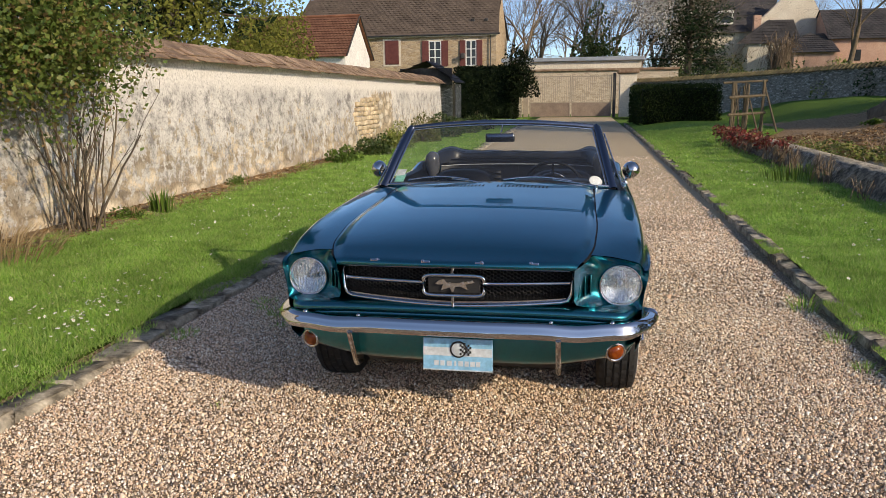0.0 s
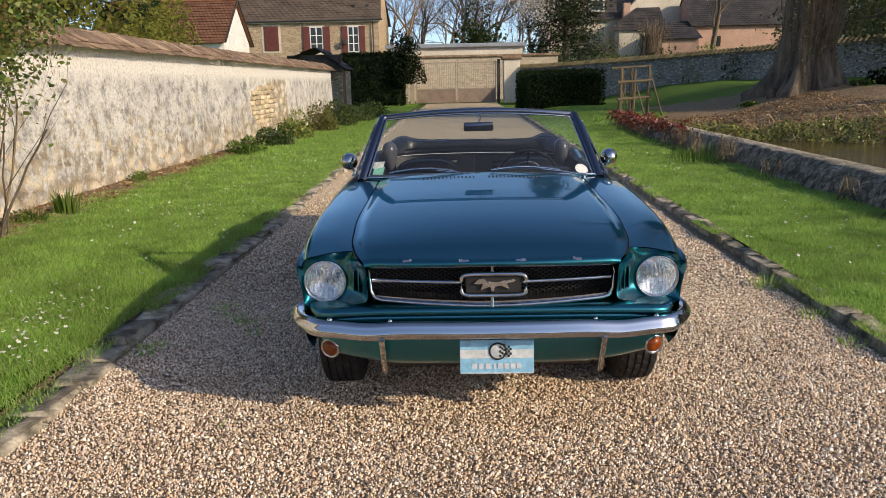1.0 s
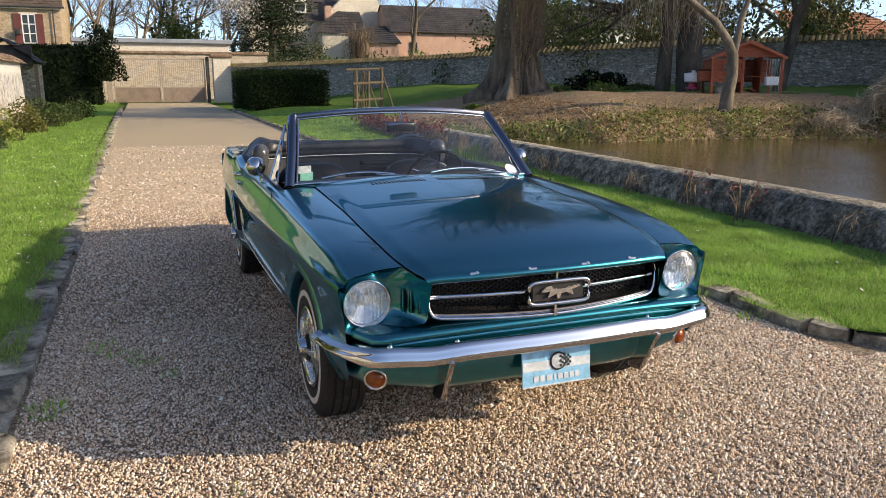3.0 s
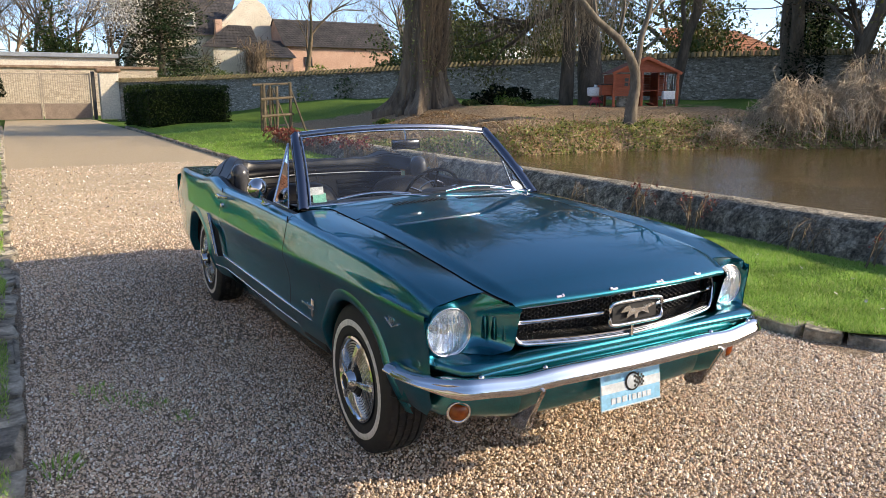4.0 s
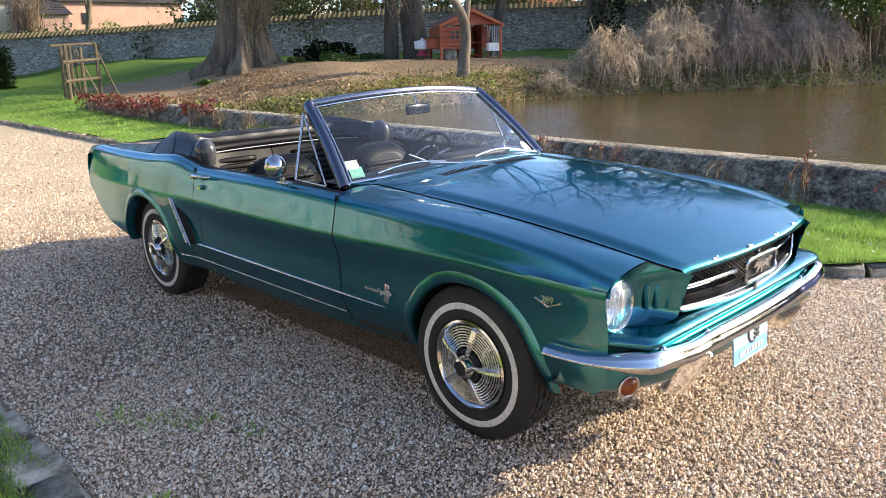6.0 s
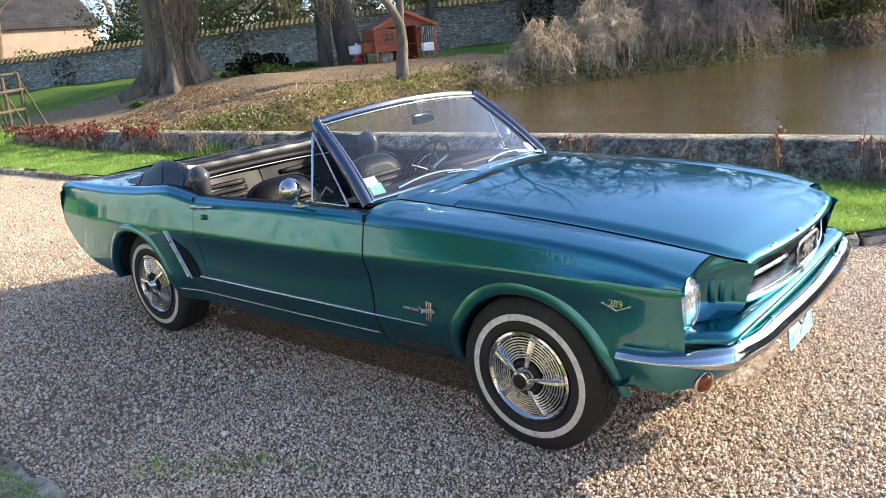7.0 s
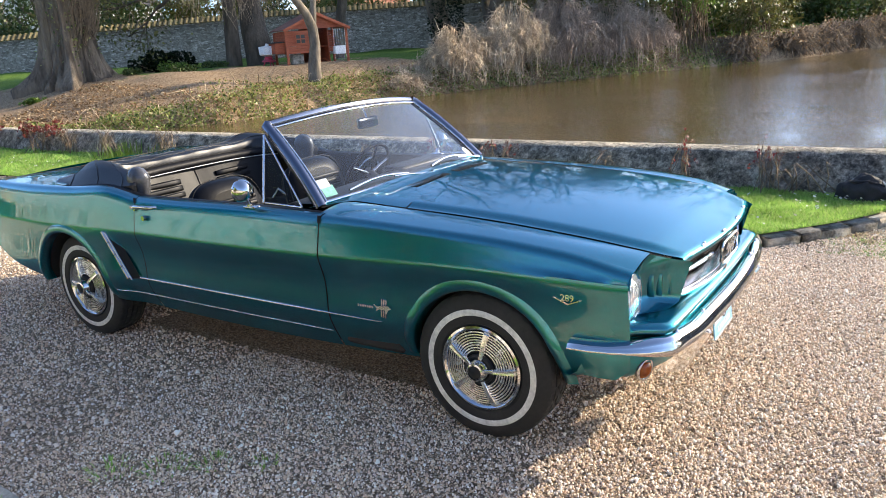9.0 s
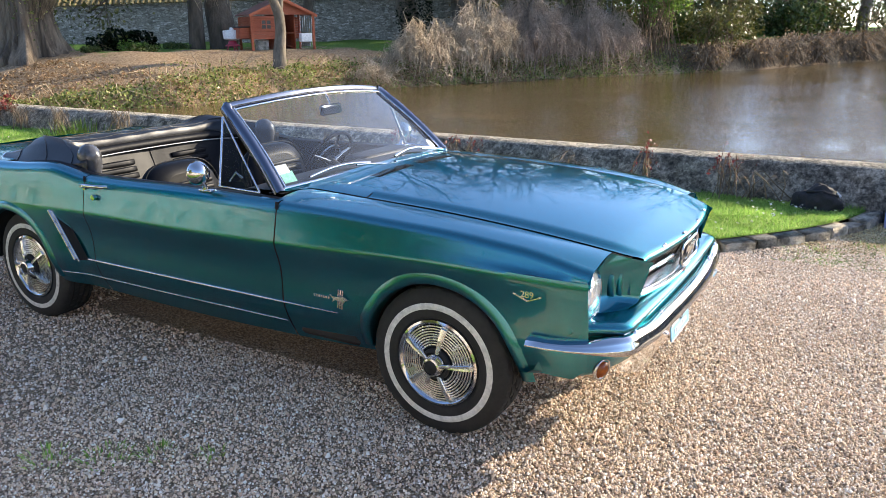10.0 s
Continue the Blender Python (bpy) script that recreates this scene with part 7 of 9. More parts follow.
def lean_to():
    t = thing("garden_shed", (0, 0, 0), "small dark timber lean-to at the end of the wall", "shed")
    part("shed_wall", boxed((-6.25, 31.0, 0.0), (-5.25, 33.0, 2.06)), RUBBLE_GREY, t)
    part("shed_front", boxed((-7.7, 30.6, 2.0), (-5.28, 30.7, 2.75), 0.02), DARK_WOOD, t)
    roof_plane("shed_roof", (-5.1, 30.4, 2.1), (-5.1, 33.2, 2.1), (-6.4, 33.2, 3.05), (-6.4, 30.4, 3.05), ROOF_DARK, t, 5, 6)
    roof_plane("shed_roof", (-8.0, 30.4, 2.45), (-8.0, 33.2, 2.45), (-6.4, 33.2, 3.05), (-6.4, 30.4, 3.05), ROOF_BROWN, t, 5, 6)
    for x in (-6.28, -5.2):
        part("shed_post", boxed((x - 0.06, 30.55, 0), (x + 0.06, 30.68, 2.05)), OLD_WOOD, t)


stone_house()
red_roof_house()
lean_to()


ZINC = surface("zinc_roof", (0.24, 0.27, 0.30), (0.33, 0.36, 0.39), 1.5, 0.6, fine=20, bump=0.1)


def gate():
    g = thing("gate", (0, 0, 0), "tall pale barred double gate with solid lower panels", "gate")
    for x0, x1 in ((-3.05, -0.28), (-0.22, 2.45)):
        leaf = part("gate_panel", boxed((x0, 49.28, 0.05), (x1, 49.32, 0.97), 0.01), GATE_PANEL, g)
        for z in (0.99, 2.72):
            part("gate_rail", boxed((x0, 49.26, z - 0.03), (x1, 49.34, z + 0.03)), GATE_PAINT, g)
        for x in (x0 + 0.03, x1 - 0.03):
            part("gate_stile", boxed((x - 0.035, 49.25, 0.05), (x + 0.035, 49.35, 2.80)), GATE_PAINT, g)
        for x in np.arange(x0 + 0.13, x1 - 0.05, 0.125):
            part("gate_bar", boxed((x - 0.013, 49.285, 1.0), (x + 0.013, 49.315, 2.78)), GATE_PAINT, g)
    for x, z, w in ((-3.30, 2.9, 0.16), (2.62, 2.9, 0.10)):
        part("gate_post", boxed((x - w, 49.1, 0), (x + w, 49.4, z), 0.02), IRON if w < 0.12 else GATE_PAINT, g)
    p = thing("gate_pillar", (0, 0, 0), "plastered gate pillar with a mossy cap", "pillar", "gate pillars")
    part("shaft", boxed((2.95, 48.9, 0), (4.05, 49.8, 2.85), 0.03), CREAM_RENDER, p)
    part("cap", boxed((2.8, 48.75, 2.85), (4.2, 49.95, 3.08), 0.08, None, 2), COPING_TILE, p)
    q = thing("gate_pillar", (0, 0, 0), "short grey stone gate pillar in the shade", "pillar", "gate pillars")
    part("shaft", boxed((-4.45, 48.6, 0), (-3.55, 49.3, 2.1), 0.03), RUBBLE_GREY, q)
    part("cap", boxed((-4.52, 48.5, 2.1), (-3.48, 49.4, 2.2), 0.03), KERB_STONE, q)
    w = tagged(new("boundary_wall", None), "pale stone wall across the lane beyond the gate", "wall", kind="structure")
    part("wall_face", boxed((-8, 56.0, 0), (7.5, 56.4, 3.25)), RUBBLE_PALE, w)
    part("wall_cap", boxed((-8.1, 55.85, 3.25), (7.6, 56.5, 3.45), 0.04), COPING_TILE, w)
    s = thing("flat_roof_shed", (0, 0, 0), "low pale building with a flat grey roof beyond the gate", "building")
    part("shed_wall", boxed((-5.5, 57.2, 0), (4.9, 61.0, 4.05)), CREAM_RENDER, s)
    part("shed_roof", boxed((-5.8, 56.9, 4.05), (5.1, 61.3, 4.35), 0.03), ZINC, s)


gate()


# ---- far wall with its tiled coping ----
def far_wall():
    A, B = np.array([4.0, 49.3]), np.array([34.0, 11.1])
    L = np.hypot(*(B - A))
    d = (B - A) / L
    nrm = np.array([d[1], -d[0]])
    w = tagged(new("wall_far", None), "long rubble stone wall with a mossy tiled coping", "wall", kind="structure")
    s = np.linspace(0, L, 60)
    top = 2.25 + 0.85 * sstep(0, 0.75, s / L)
    rows = []
    for off, z in ((0.2, None), (0.2, 1), (-0.2, 1), (-0.2, None)):
        P = A[None] + d[None] * s[:, None] + nrm[None] * off * -1
        rows.append(np.stack([P[:, 0], P[:, 1], top if z else 0 * s - 0.2], -1))
    part("wall_face", mesh_np("wall_face", np.concatenate(rows), grid_faces(4, 60)), RUBBLE_GREY, w)
    # coping tiles, both slopes
    V, F = [], []
    for i, q in enumerate(np.arange(0, L, 0.24)):
        z = float(np.interp(q, s, top))
        for sg in (-1, 1):
            c = A + d * q
            a, b = c + nrm * sg * 0.36, c
            k = len(V)
            for base, zz in ((a, z - 0.01), (b, z + 0.24)):
                for e in (-0.10, 0.0, 0.10):
                    p = base + d * e
                    V.append((p[0], p[1], zz + (0.055 if e == 0 else 0.0)))
            F += [(k, k + 1, k + 4, k + 3), (k + 1, k + 2, k + 5, k + 4)]
    o = part("coping_tiles", mesh_np("coping_tiles", V, F), MOSSY_TILE, w)
    o["kind"] = "stuff"


MOSSY_TILE = surface("mossy_tile", (0.14, 0.105, 0.045), (0.32, 0.24, 0.10), 2, 0.95, fine=18, bump=0.5, island=0.22)
far_wall()


def pink_house():
    h = thing("pink_house", (0, 0, 0), "low pink-rendered house with a dark tiled roof", "house")
    prism(h, "wall", (23.2, 75.0, 0.5), (35.4, 82.0, 6.5), PINK_RENDER, 2.75, "x")
    roof_plane("roof", (23.1, 74.6, 6.35), (35.7, 74.6, 6.35), (35.7, 78.5, 9.35), (23.1, 78.5, 9.35), ROOF_DARK, h, 14, 30)
    roof_plane("roof", (23.1, 82.4, 6.35), (35.7, 82.4, 6.35), (35.7, 78.5, 9.35), (23.1, 78.5, 9.35), ROOF_DARK, h, 8, 14)
    part("window", boxed((25.25, 74.9, 4.35), (26.1, 75.1, 5.35), 0.02), DARK_PANE, h)
    part("annexe_wall", boxed((19.6, 72.4, 0.5), (23.2, 78.0, 5.2)), PINK_RENDER, h)
    roof_plane("annexe_roof", (17.9, 72.0, 5.05), (23.4, 72.0, 5.05), (23.4, 76.6, 7.0), (21.6, 76.6, 7.0), ROOF_DARK, h, 9, 14)
    g = thing("gabled_house", (0, 0, 0), "tall house with a steep dark roof, dormer and chimney", "house")
    prism(g, "wall", (9.5, 80, 0.5), (22.6, 90, 7.6), CREAM_RENDER, 0, "x")
    roof_plane("roof", (9.2, 79.6, 7.4), (18.4, 79.6, 7.6), (21.2, 85, 12.6), (12.5, 85, 12.6), ROOF_DARK, g, 14, 22)
    gb = bmesh.new()
    for y in (79.4, 80.4):
        gb.faces.new([gb.verts.new((x, y, z)) for x, z in ((17.8, 0.5), (24.0, 0.5), (24.0, 8.2), (22.6, 10.8), (21.0, 11.8), (17.8, 8.6))])
    part("gable", gb, CREAM_RENDER, g)
    roof_plane("wing_roof", (15.2, 76.6, 6.2), (21.2, 76.6, 6.2), (21.0, 79.3, 8.6), (18.6, 79.3, 8.6), ROOF_DARK, g, 8, 10)
    prism(g, "low_wing", (16.4, 76.9, 0.5), (21.0, 79.3, 6.15), CREAM_RENDER, 0, "x")
    part("dormer", boxed((13.9, 79.3, 8.3), (15.3, 81.5, 9.7), 0.03), WHITE_RENDER, g)
    part("dormer_pane", boxed((14.1, 79.24, 8.5), (15.1, 79.28, 9.4)), DARK_PANE, g)
    part("chimney", boxed((17.2, 78.9, 7.2), (17.9, 79.5, 9.1), 0.03), PINK_RENDER, g)
    o = thing("barn", (0, 0, 0), "barn with an orange tiled roof behind the wall", "house")
    prism(o, "wall", (33, 30, 0.5), (43, 36, 3.9), RUBBLE_WARM, 0)
    roof_plane("roof", (32.0, 29.6, 3.8), (42.2, 29.6, 3.9), (40.5, 33, 5.6), (33.5, 33, 5.5), ROOF_ORANGE, o, 10, 26)
    c = thing("white_house", (0, 0, 0), "white-rendered house among trees", "house")
    prism(c, "wall", (33.5, 60, 0.5), (44, 68, 6.2), WHITE_RENDER, 2.2, "x")
    roof_plane("roof", (33.2, 59.6, 6.1), (44.3, 59.6, 6.1), (44, 64, 8.6), (33.5, 64, 8.6), ROOF_DARK, c, 8, 16)
    for x in (35.0, 38.5):
        part("window", boxed((x, 59.92, 3.6), (x + 0.9, 60.05, 5.0), 0.02), DARK_PANE, c)


pink_house()


# ---- hedges, trellis, beds ----
def box_hedge(name, lo, hi, count, leaf, material, label, seed):
    """A clipped hedge: leaves over an added dark core that paints the shade inside, with a slightly uneven face."""
    rng = np.random.default_rng(seed)
    t = thing(name, (0, 0, 0), label, "hedge")
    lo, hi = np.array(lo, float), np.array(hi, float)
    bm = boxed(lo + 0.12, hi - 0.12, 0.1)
    part("hedge_shade_core", bm, LEAF_DARK, t)
    P = rng.uniform(lo, hi, (count, 3))
    ax = rng.integers(0, 5, count)
    for k, (d, v) in enumerate(((0, lo[0]), (0, hi[0]), (1, lo[1]), (2, hi[2]), (1, hi[1]))):
        P[ax == k, d] = v
    P += rng.normal(0, 0.05, (count, 3))
    o = part("hedge_leaves", mesh_np("hedge_leaves", *scatter_leaves(P, leaf, rng)), material, t)
    o["kind"] = "stuff"


box_hedge("box_hedge", (3.05, 31.5, 0.0), (6.5, 38.5, 1.85), 11000, 0.11, LEAF_BOX_SHADED, "clipped rectangular green hedge beside the drive", 41)
box_hedge("yew_hedge", (-7.4, 44.0, 0.0), (-3.7, 47.5, 3.25), 7000, 0.16, LEAF_DARK, "tall dark evergreen hedge with its shade put into the leaf colour", 42)
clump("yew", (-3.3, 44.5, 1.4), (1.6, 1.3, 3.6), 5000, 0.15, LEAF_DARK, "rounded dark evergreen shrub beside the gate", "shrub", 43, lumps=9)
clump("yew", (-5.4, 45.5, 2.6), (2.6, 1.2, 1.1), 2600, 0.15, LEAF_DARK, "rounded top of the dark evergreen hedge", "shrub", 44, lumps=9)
clump("laurel", (-12.6, 44.0, 0.0), (1.9, 1.2, 4.6), 1800, 0.16, LEAF_HEDGE, "leafy evergreen beside the tiled house", "shrub", 45)


def trellis():
    t = thing("trellis", (0, 0, 0), "rough wooden frame of posts and rails for climbers", "trellis")
    def pole(name, a, b, r):
        bm = bmesh.new()
        rod(bm, a, b, r, 7, r * 0.85)
        part(name, bm, OLD_WOOD, t, smooth=True, sharp=40)
    z0 = 0.20
    for x, y, h in ((5.15, 21.6, 1.62), (5.62, 21.75, 1.55), (6.12, 21.9, 1.66), (5.45, 22.9, 1.66), (5.85, 23.3, 1.6), (5.30, 22.4, 1.5)):
        pole("post", (x, y, z0 - 0.05), (x + 0.03, y, z0 + h), 0.055)
    for z in (0.62, 1.16):
        pole("rail", (5.05, 21.55, z0 + z - 0.02), (6.22, 21.88, z0 + z + 0.04), 0.05)
    pole("rail", (4.95, 22.1, z0 + 1.60), (6.35, 22.4, z0 + 1.66), 0.04)
    pole("brace", (6.55, 21.5, z0 - 0.05), (6.12, 22.0, z0 + 1.7), 0.035)
    pole("brace", (5.95, 21.4, z0), (5.66, 22.2, z0 + 1.5), 0.03)
    pole("brace", (5.42, 21.6, z0), (5.62, 23.5, z0 + 1.5), 0.03)
    pole("brace", (5.20, 21.9, z0), (5.52, 22.3, z0 + 1.45), 0.032)
    pole("brace", (5.80, 22.6, z0), (5.58, 22.1, z0 + 1.5), 0.032)


trellis()
rng = np.random.default_rng(5)
for k in range(9):
    y = (14.4, 15.6, 16.8, 17.9, 2.6, 0.6, -0.2, 3.4, 12.2)[k]
    x = 4.0 + 0.021 * max(y, 0)
    far = y > 10
    tangle("red_stemmed_plant", (x, y, 0.10), (0.42 if far else 0.22, 0.5 if far else 0.26, 0.50 if far else 0.46), 26 if far else 11, "plant with red leaves and bare stalks along the pond wall", 100 + k, TWIG, 0.15, 0.003, "plant", 380 if far else 80, LEAF_RED, 0.07 if far else 0.032)
for k, (x, y) in enumerate(((4.05, 8.5), (4.0, 10.0), (4.1, 11.2), (3.9, -0.5), (4.0, 1.5), (4.0, 4.6), (4.0, 6.6))):
    tangle("dry_plant", (x + 0.1, y, 0.10), (0.22, 0.4, 0.45 if y > 8 else 0.30), 22 if y > 8 else 9, "dry bare stalks along the pond wall", 140 + k, TWIG, 0.3, 0.0035, "plant")
blades("leafy_tuft", (4.0, 9.2, 0.10), 0.30, 0.012, 140, 0.6, LEAF_FRESH, "tuft of pale green leaves by the pond wall", 160)


# ---- trees round the pond ----
def old_trunk():
    """A very broad ridged trunk, forked above, with shoots on it."""
    rng = np.random.default_rng(9)
    t = thing("old_tree", (11.45, 22.45, 0.9), "huge old pollard trunk with deep ridges and flaring roots", "tree")
    n, m = 168, 90
    th, zs = np.linspace(0, 2 * np.pi, n, endpoint=False), np.linspace(-0.3, 7.5, m)
    V = []
    for z in zs:
        flare = 1 + 0.95 * math.exp(-max(z, 0) / 0.6)
        for a in th:
            ridge = 0.17 * math.sin(5 * a + 0.6 + 0.1 * z) + 0.12 * math.sin(9 * a + 1.7 + 0.2 * z) + 0.06 * math.sin(17 * a + 0.6 * z) + 0.03 * math.sin(29 * a - z)
            cleft = -0.30 * math.exp(-((math.remainder(a - 4.9, 2 * math.pi)) / 0.16) ** 2)
            r = (0.98 + 0.10 * math.sin(2 * a) + ridge * flare + cleft) * flare * (1 + 0.02 * z)
            q = Vector((math.cos(a) * 2.6, math.sin(a) * 2.6, z * 0.7))
            r += 0.13 * noise.noise(q) + 0.09 * noise.noise(q * 2.3) + 0.05 * noise.noise(q * 5.1)
            V.append((r * math.cos(a) * 0.66 + 0.03 * z, r * math.sin(a) * 0.58, z))
    part("trunk", mesh_np("trunk", V, grid_faces(m, n, False, True)), BARK_OLD, t, smooth=True)
    tips = []
    for k in range(7):
        a = k / 7 * 2 * math.pi
        pcs = branches((0.5 * math.cos(a), 0.5 * math.sin(a), 6.8), (math.cos(a) * 0.7, math.sin(a) * 0.7, 1), 3.6, 0.30, rng, 6, 0.45, 3, 0, 6, 4, None, tips)
        part("limb", mesh_np("limb", *join_np(pcs)), BARK, t, smooth=True)
    pcs = []
    for _ in range(900):
        a, z = rng.normal(5.5, 0.9), rng.uniform(1.2, 6.5)
        p = np.array([0.70 * math.cos(a), 0.62 * math.sin(a), z])
        q = p + np.array([math.cos(a), math.sin(a), 0]) * rng.uniform(0.1, 0.5) + np.array([0, 0, rng.uniform(0.5, 1.3)])
        pcs.append(tube_np([p, p * 0.6 + q * 0.4 + np.array([0.1 * math.cos(a), 0.1 * math.sin(a), 0]), q], [0.014, 0.010, 0.004], 3))
    o = part("shoot_mass", mesh_np("shoot_mass", *join_np(pcs)), TWIG, t)
    o["kind"] = "stuff"
    pcs = []
    for _ in range(1500):
        a, q = rng.uniform(0, 2 * np.pi), rng.uniform(0.1, 1) ** 0.6
        p = np.array([1.4 * q * math.cos(a), 1.4 * q * math.sin(a), rng.uniform(6.6, 8.4)])
        e = p + np.array([2.6 * q * math.cos(a) + rng.normal(0, 0.5), 2.6 * q * math.sin(a) + rng.normal(0, 0.5), rng.uniform(2.0, 4.5)])
        pcs.append(tube_np([p, (p + e) / 2 + rng.normal(0, 0.15, 3), e], [0.035, 0.026, 0.010], 3))
    part("shoot_mass", mesh_np("shoot_mass", *join_np(pcs)), TWIG, t)["kind"] = "stuff"
    P = np.stack([0.80 * np.cos(a := rng.uniform(0, 2 * np.pi, 2600)), 0.70 * np.sin(a), rng.uniform(0.6, 6.5, 2600)], -1) + rng.normal(0, 0.12, (2600, 3))
    keep = (np.sin(3 * a + P[:, 2] * 0.7) > 0.1)
    o = part("ivy", mesh_np("ivy", *scatter_leaves(P[keep], 0.10, rng)), LEAF_IVY, t)
    o["kind"] = "stuff"


old_trunk()
def leaning_tree():
    rng = np.random.default_rng(15)
    t = thing("leaning_tree", (14.4, 14.7, 0.75), "slender bare forked tree leaning over the pond bank", "tree")
    part("trunk", mesh_np("trunk", *tube_np([(0.0, 0, -0.75), (0.05, 0, 0.3), (0.17, 0, 0.9), (0.14, 0, 1.4), (-0.1, 0, 1.85), (-0.55, 0.05, 2.35), (-1.35, 0.1, 2.85), (-2.0, 0.2, 3.5), (-2.4, 0.3, 4.6)], [0.24, 0.19, 0.16, 0.155, 0.13, 0.115, 0.10, 0.09, 0.07], 10)), BARK_GREY, t, smooth=True)
    part("limb", mesh_np("limb", *tube_np([(0.13, 0, 1.40), (0.26, 0.02, 1.9), (0.36, 0.05, 2.4), (0.62, 0.1, 3.0), (0.85, 0.1, 3.9), (0.9, 0.0, 5.0)], [0.12, 0.10, 0.09, 0.075, 0.06, 0.04], 8)), BARK_GREY, t, smooth=True)
    for p, d in (((-2.4, 0.3, 4.5), (-0.3, 0.2, 1)), ((-1.35, 0.1, 2.85), (0.0, 0.3, 1)), ((0.9, 0, 4.9), (0.2, -0.2, 1)), ((0.62, 0.1, 3.0), (0.8, 0.2, 0.7)), ((-0.55, 0.05, 2.35), (0.1, -0.4, 1)), ((-2.0, 0.2, 3.5), (-0.9, 0, 0.4))):
        pcs = branches(p, d, 1.3, 0.05, rng, 4, 0.5, 3, 0.0, 5, 4)
        part("limb", mesh_np("limb", *join_np(pcs)), BARK_GREY, t, smooth=True)


leaning_tree()


def hanging_twigs(name, place, spots, count, seed, material, label):
    """Long thin strands that hang from limbs above, with short side twigs."""
    rng = np.random.default_rng(seed)
    t = thing(name, place, label, "tree")
    limbs, pcs = [], []
    for (x, y, z, r) in spots:
        limbs.append(tube_np([(0.25 * x, 0.25 * y, 5.4), (0.6 * x, 0.6 * y, z + 0.5), (x, y, z)], [0.10, 0.07, 0.03], 6))
        for _ in range(count):
            a, q = rng.uniform(0, 2 * np.pi), rng.uniform(0, 1) ** 0.5 * r
            p = np.array([x + q * math.cos(a), y + q * math.sin(a), z + rng.uniform(-0.3, 0.6)])
            drop = rng.uniform(0.8, 2.6)
            P = [np.array([x, y, z]), p, p + np.array([rng.normal(0, 0.12), rng.normal(0, 0.12), -0.5 * drop]), p + np.array([rng.normal(0, 0.22), rng.normal(0, 0.22), -drop])]
            pcs.append(tube_np(P, [0.014, 0.011, 0.009, 0.005], 3))
            for _ in range(3):
                u = rng.uniform(0.1, 1)
                b0 = P[1] * (1 - u) + P[3] * u
                pcs.append(tube_np([b0, b0 + rng.normal(0, 0.16, 3) - np.array([0, 0, 0.12])], [0.007, 0.003], 3))
    part("trunk", mesh_np("trunk", *tube_np([(0, 0, -0.2), (0.1, 0, 2.5), (0, 0.1, 5.6), (0.1, 0, 9)], [0.30, 0.24, 0.20, 0.12], 10)), BARK, t, smooth=True)
    part("branchwork", mesh_np("branchwork", *join_np(limbs)), BARK, t, smooth=True)
    part("twig_mass", mesh_np("twig_mass", *join_np(pcs)), material, t)["kind"] = "stuff"


hanging_twigs("weeping_tree", (16.6, 20.6, 0.95), ((-1.6, -0.8, 4.1, 0.8), (-0.7, -1.6, 3.9, 0.7), (0.5, -1.2, 4.4, 0.8), (-2.6, 0.2, 4.6, 0.9), (1.8, -0.9, 4.6, 0.8)), 60, 71, TWIG_PALE, "tree with thin pale hanging twigs behind the coop")
bare_tree("bare_tree", (17.5, 20.1, 0.9), 13.0, 0.55, 16, "broad tree with hanging olive twigs behind the coop", 6, 4, 0.55, BARK, (0.05, 0, 1), LEAF_OLIVE, 0.15, 9000)
bare_tree("bare_tree", (20.6, 19.0, 1.0), 14.0, 0.24, 17, "bare tree with fine twigs beside the coop", 6, 4, 0.5, BARK, (0.05, 0, 1), LEAF_IVY, 0.10, 1500)
bare_tree("cedar", (23.5, 43.0, 1.2), 9.0, 0.45, 18, "spreading evergreen tree beyond the far wall", 5, 4, 0.75, BARK, (0, 0, 1), LEAF_HEDGE, 0.22, 4500)
bare_tree("ivy_tree", (25.0, 16.6, 0.9), 14.0, 0.5, 19, "tree trunk wrapped in dark ivy", 6, 4, 0.5, BARK, (0, 0, 1), LEAF_HEDGE, 0.12, 2600)
rng = np.random.default_rng(8)
a, z = rng.uniform(0, 2 * np.pi, 3600), rng.uniform(0, 4.6, 3600)
P = np.stack([25.0 + 0.62 * np.cos(a), 16.6 + 0.62 * np.sin(a), 0.9 + z], -1) + rng.normal(0, 0.10, (3600, 3))
tagged(new("ivy", mesh_np("ivy", *scatter_leaves(P, 0.11, rng), [LEAF_DARK])), "dark ivy climbing a tree trunk", "ivy", kind="stuff")
for k, (x, y, h, lab, lm, n) in enumerate(((30, 14.5, 15, "bare tree on the far bank", None, 0), (36.5, 9.5, 16, "bare tree on the far bank", LEAF_IVY, 1500), (43, 3.5, 16, "ivy-grown tree on the far bank", LEAF_DARK, 4600),
                                           (50, 1.0, 17, "bare tree on the far bank", None, 0), (40, 14, 18, "bare tree beyond the pond", None, 0), (56, -4, 17, "bare tree on the far bank", LEAF_IVY, 2500), (47, 9, 18, "bare tree beyond the pond", None, 0))):
    bare_tree("bare_tree", (x, y, float(land(x, y)) - 0.05), h, 0.34, 200 + k, lab, 6, 4, 0.45, BARK_GREY if k % 2 else BARK, (0, 0, 1), lm, 0.14, n)
alder = bare_tree("alder", (24.0, 14.2, float(land(24.0, 14.2)) - 0.1), 15.0, 0.26, 640, "tall twiggy alder with brown catkins on the far bank", 6, 4, 0.42, BARK, (0, 0, 1), LEAF_CATKIN, 0.13, 2600, trunk=0.28)
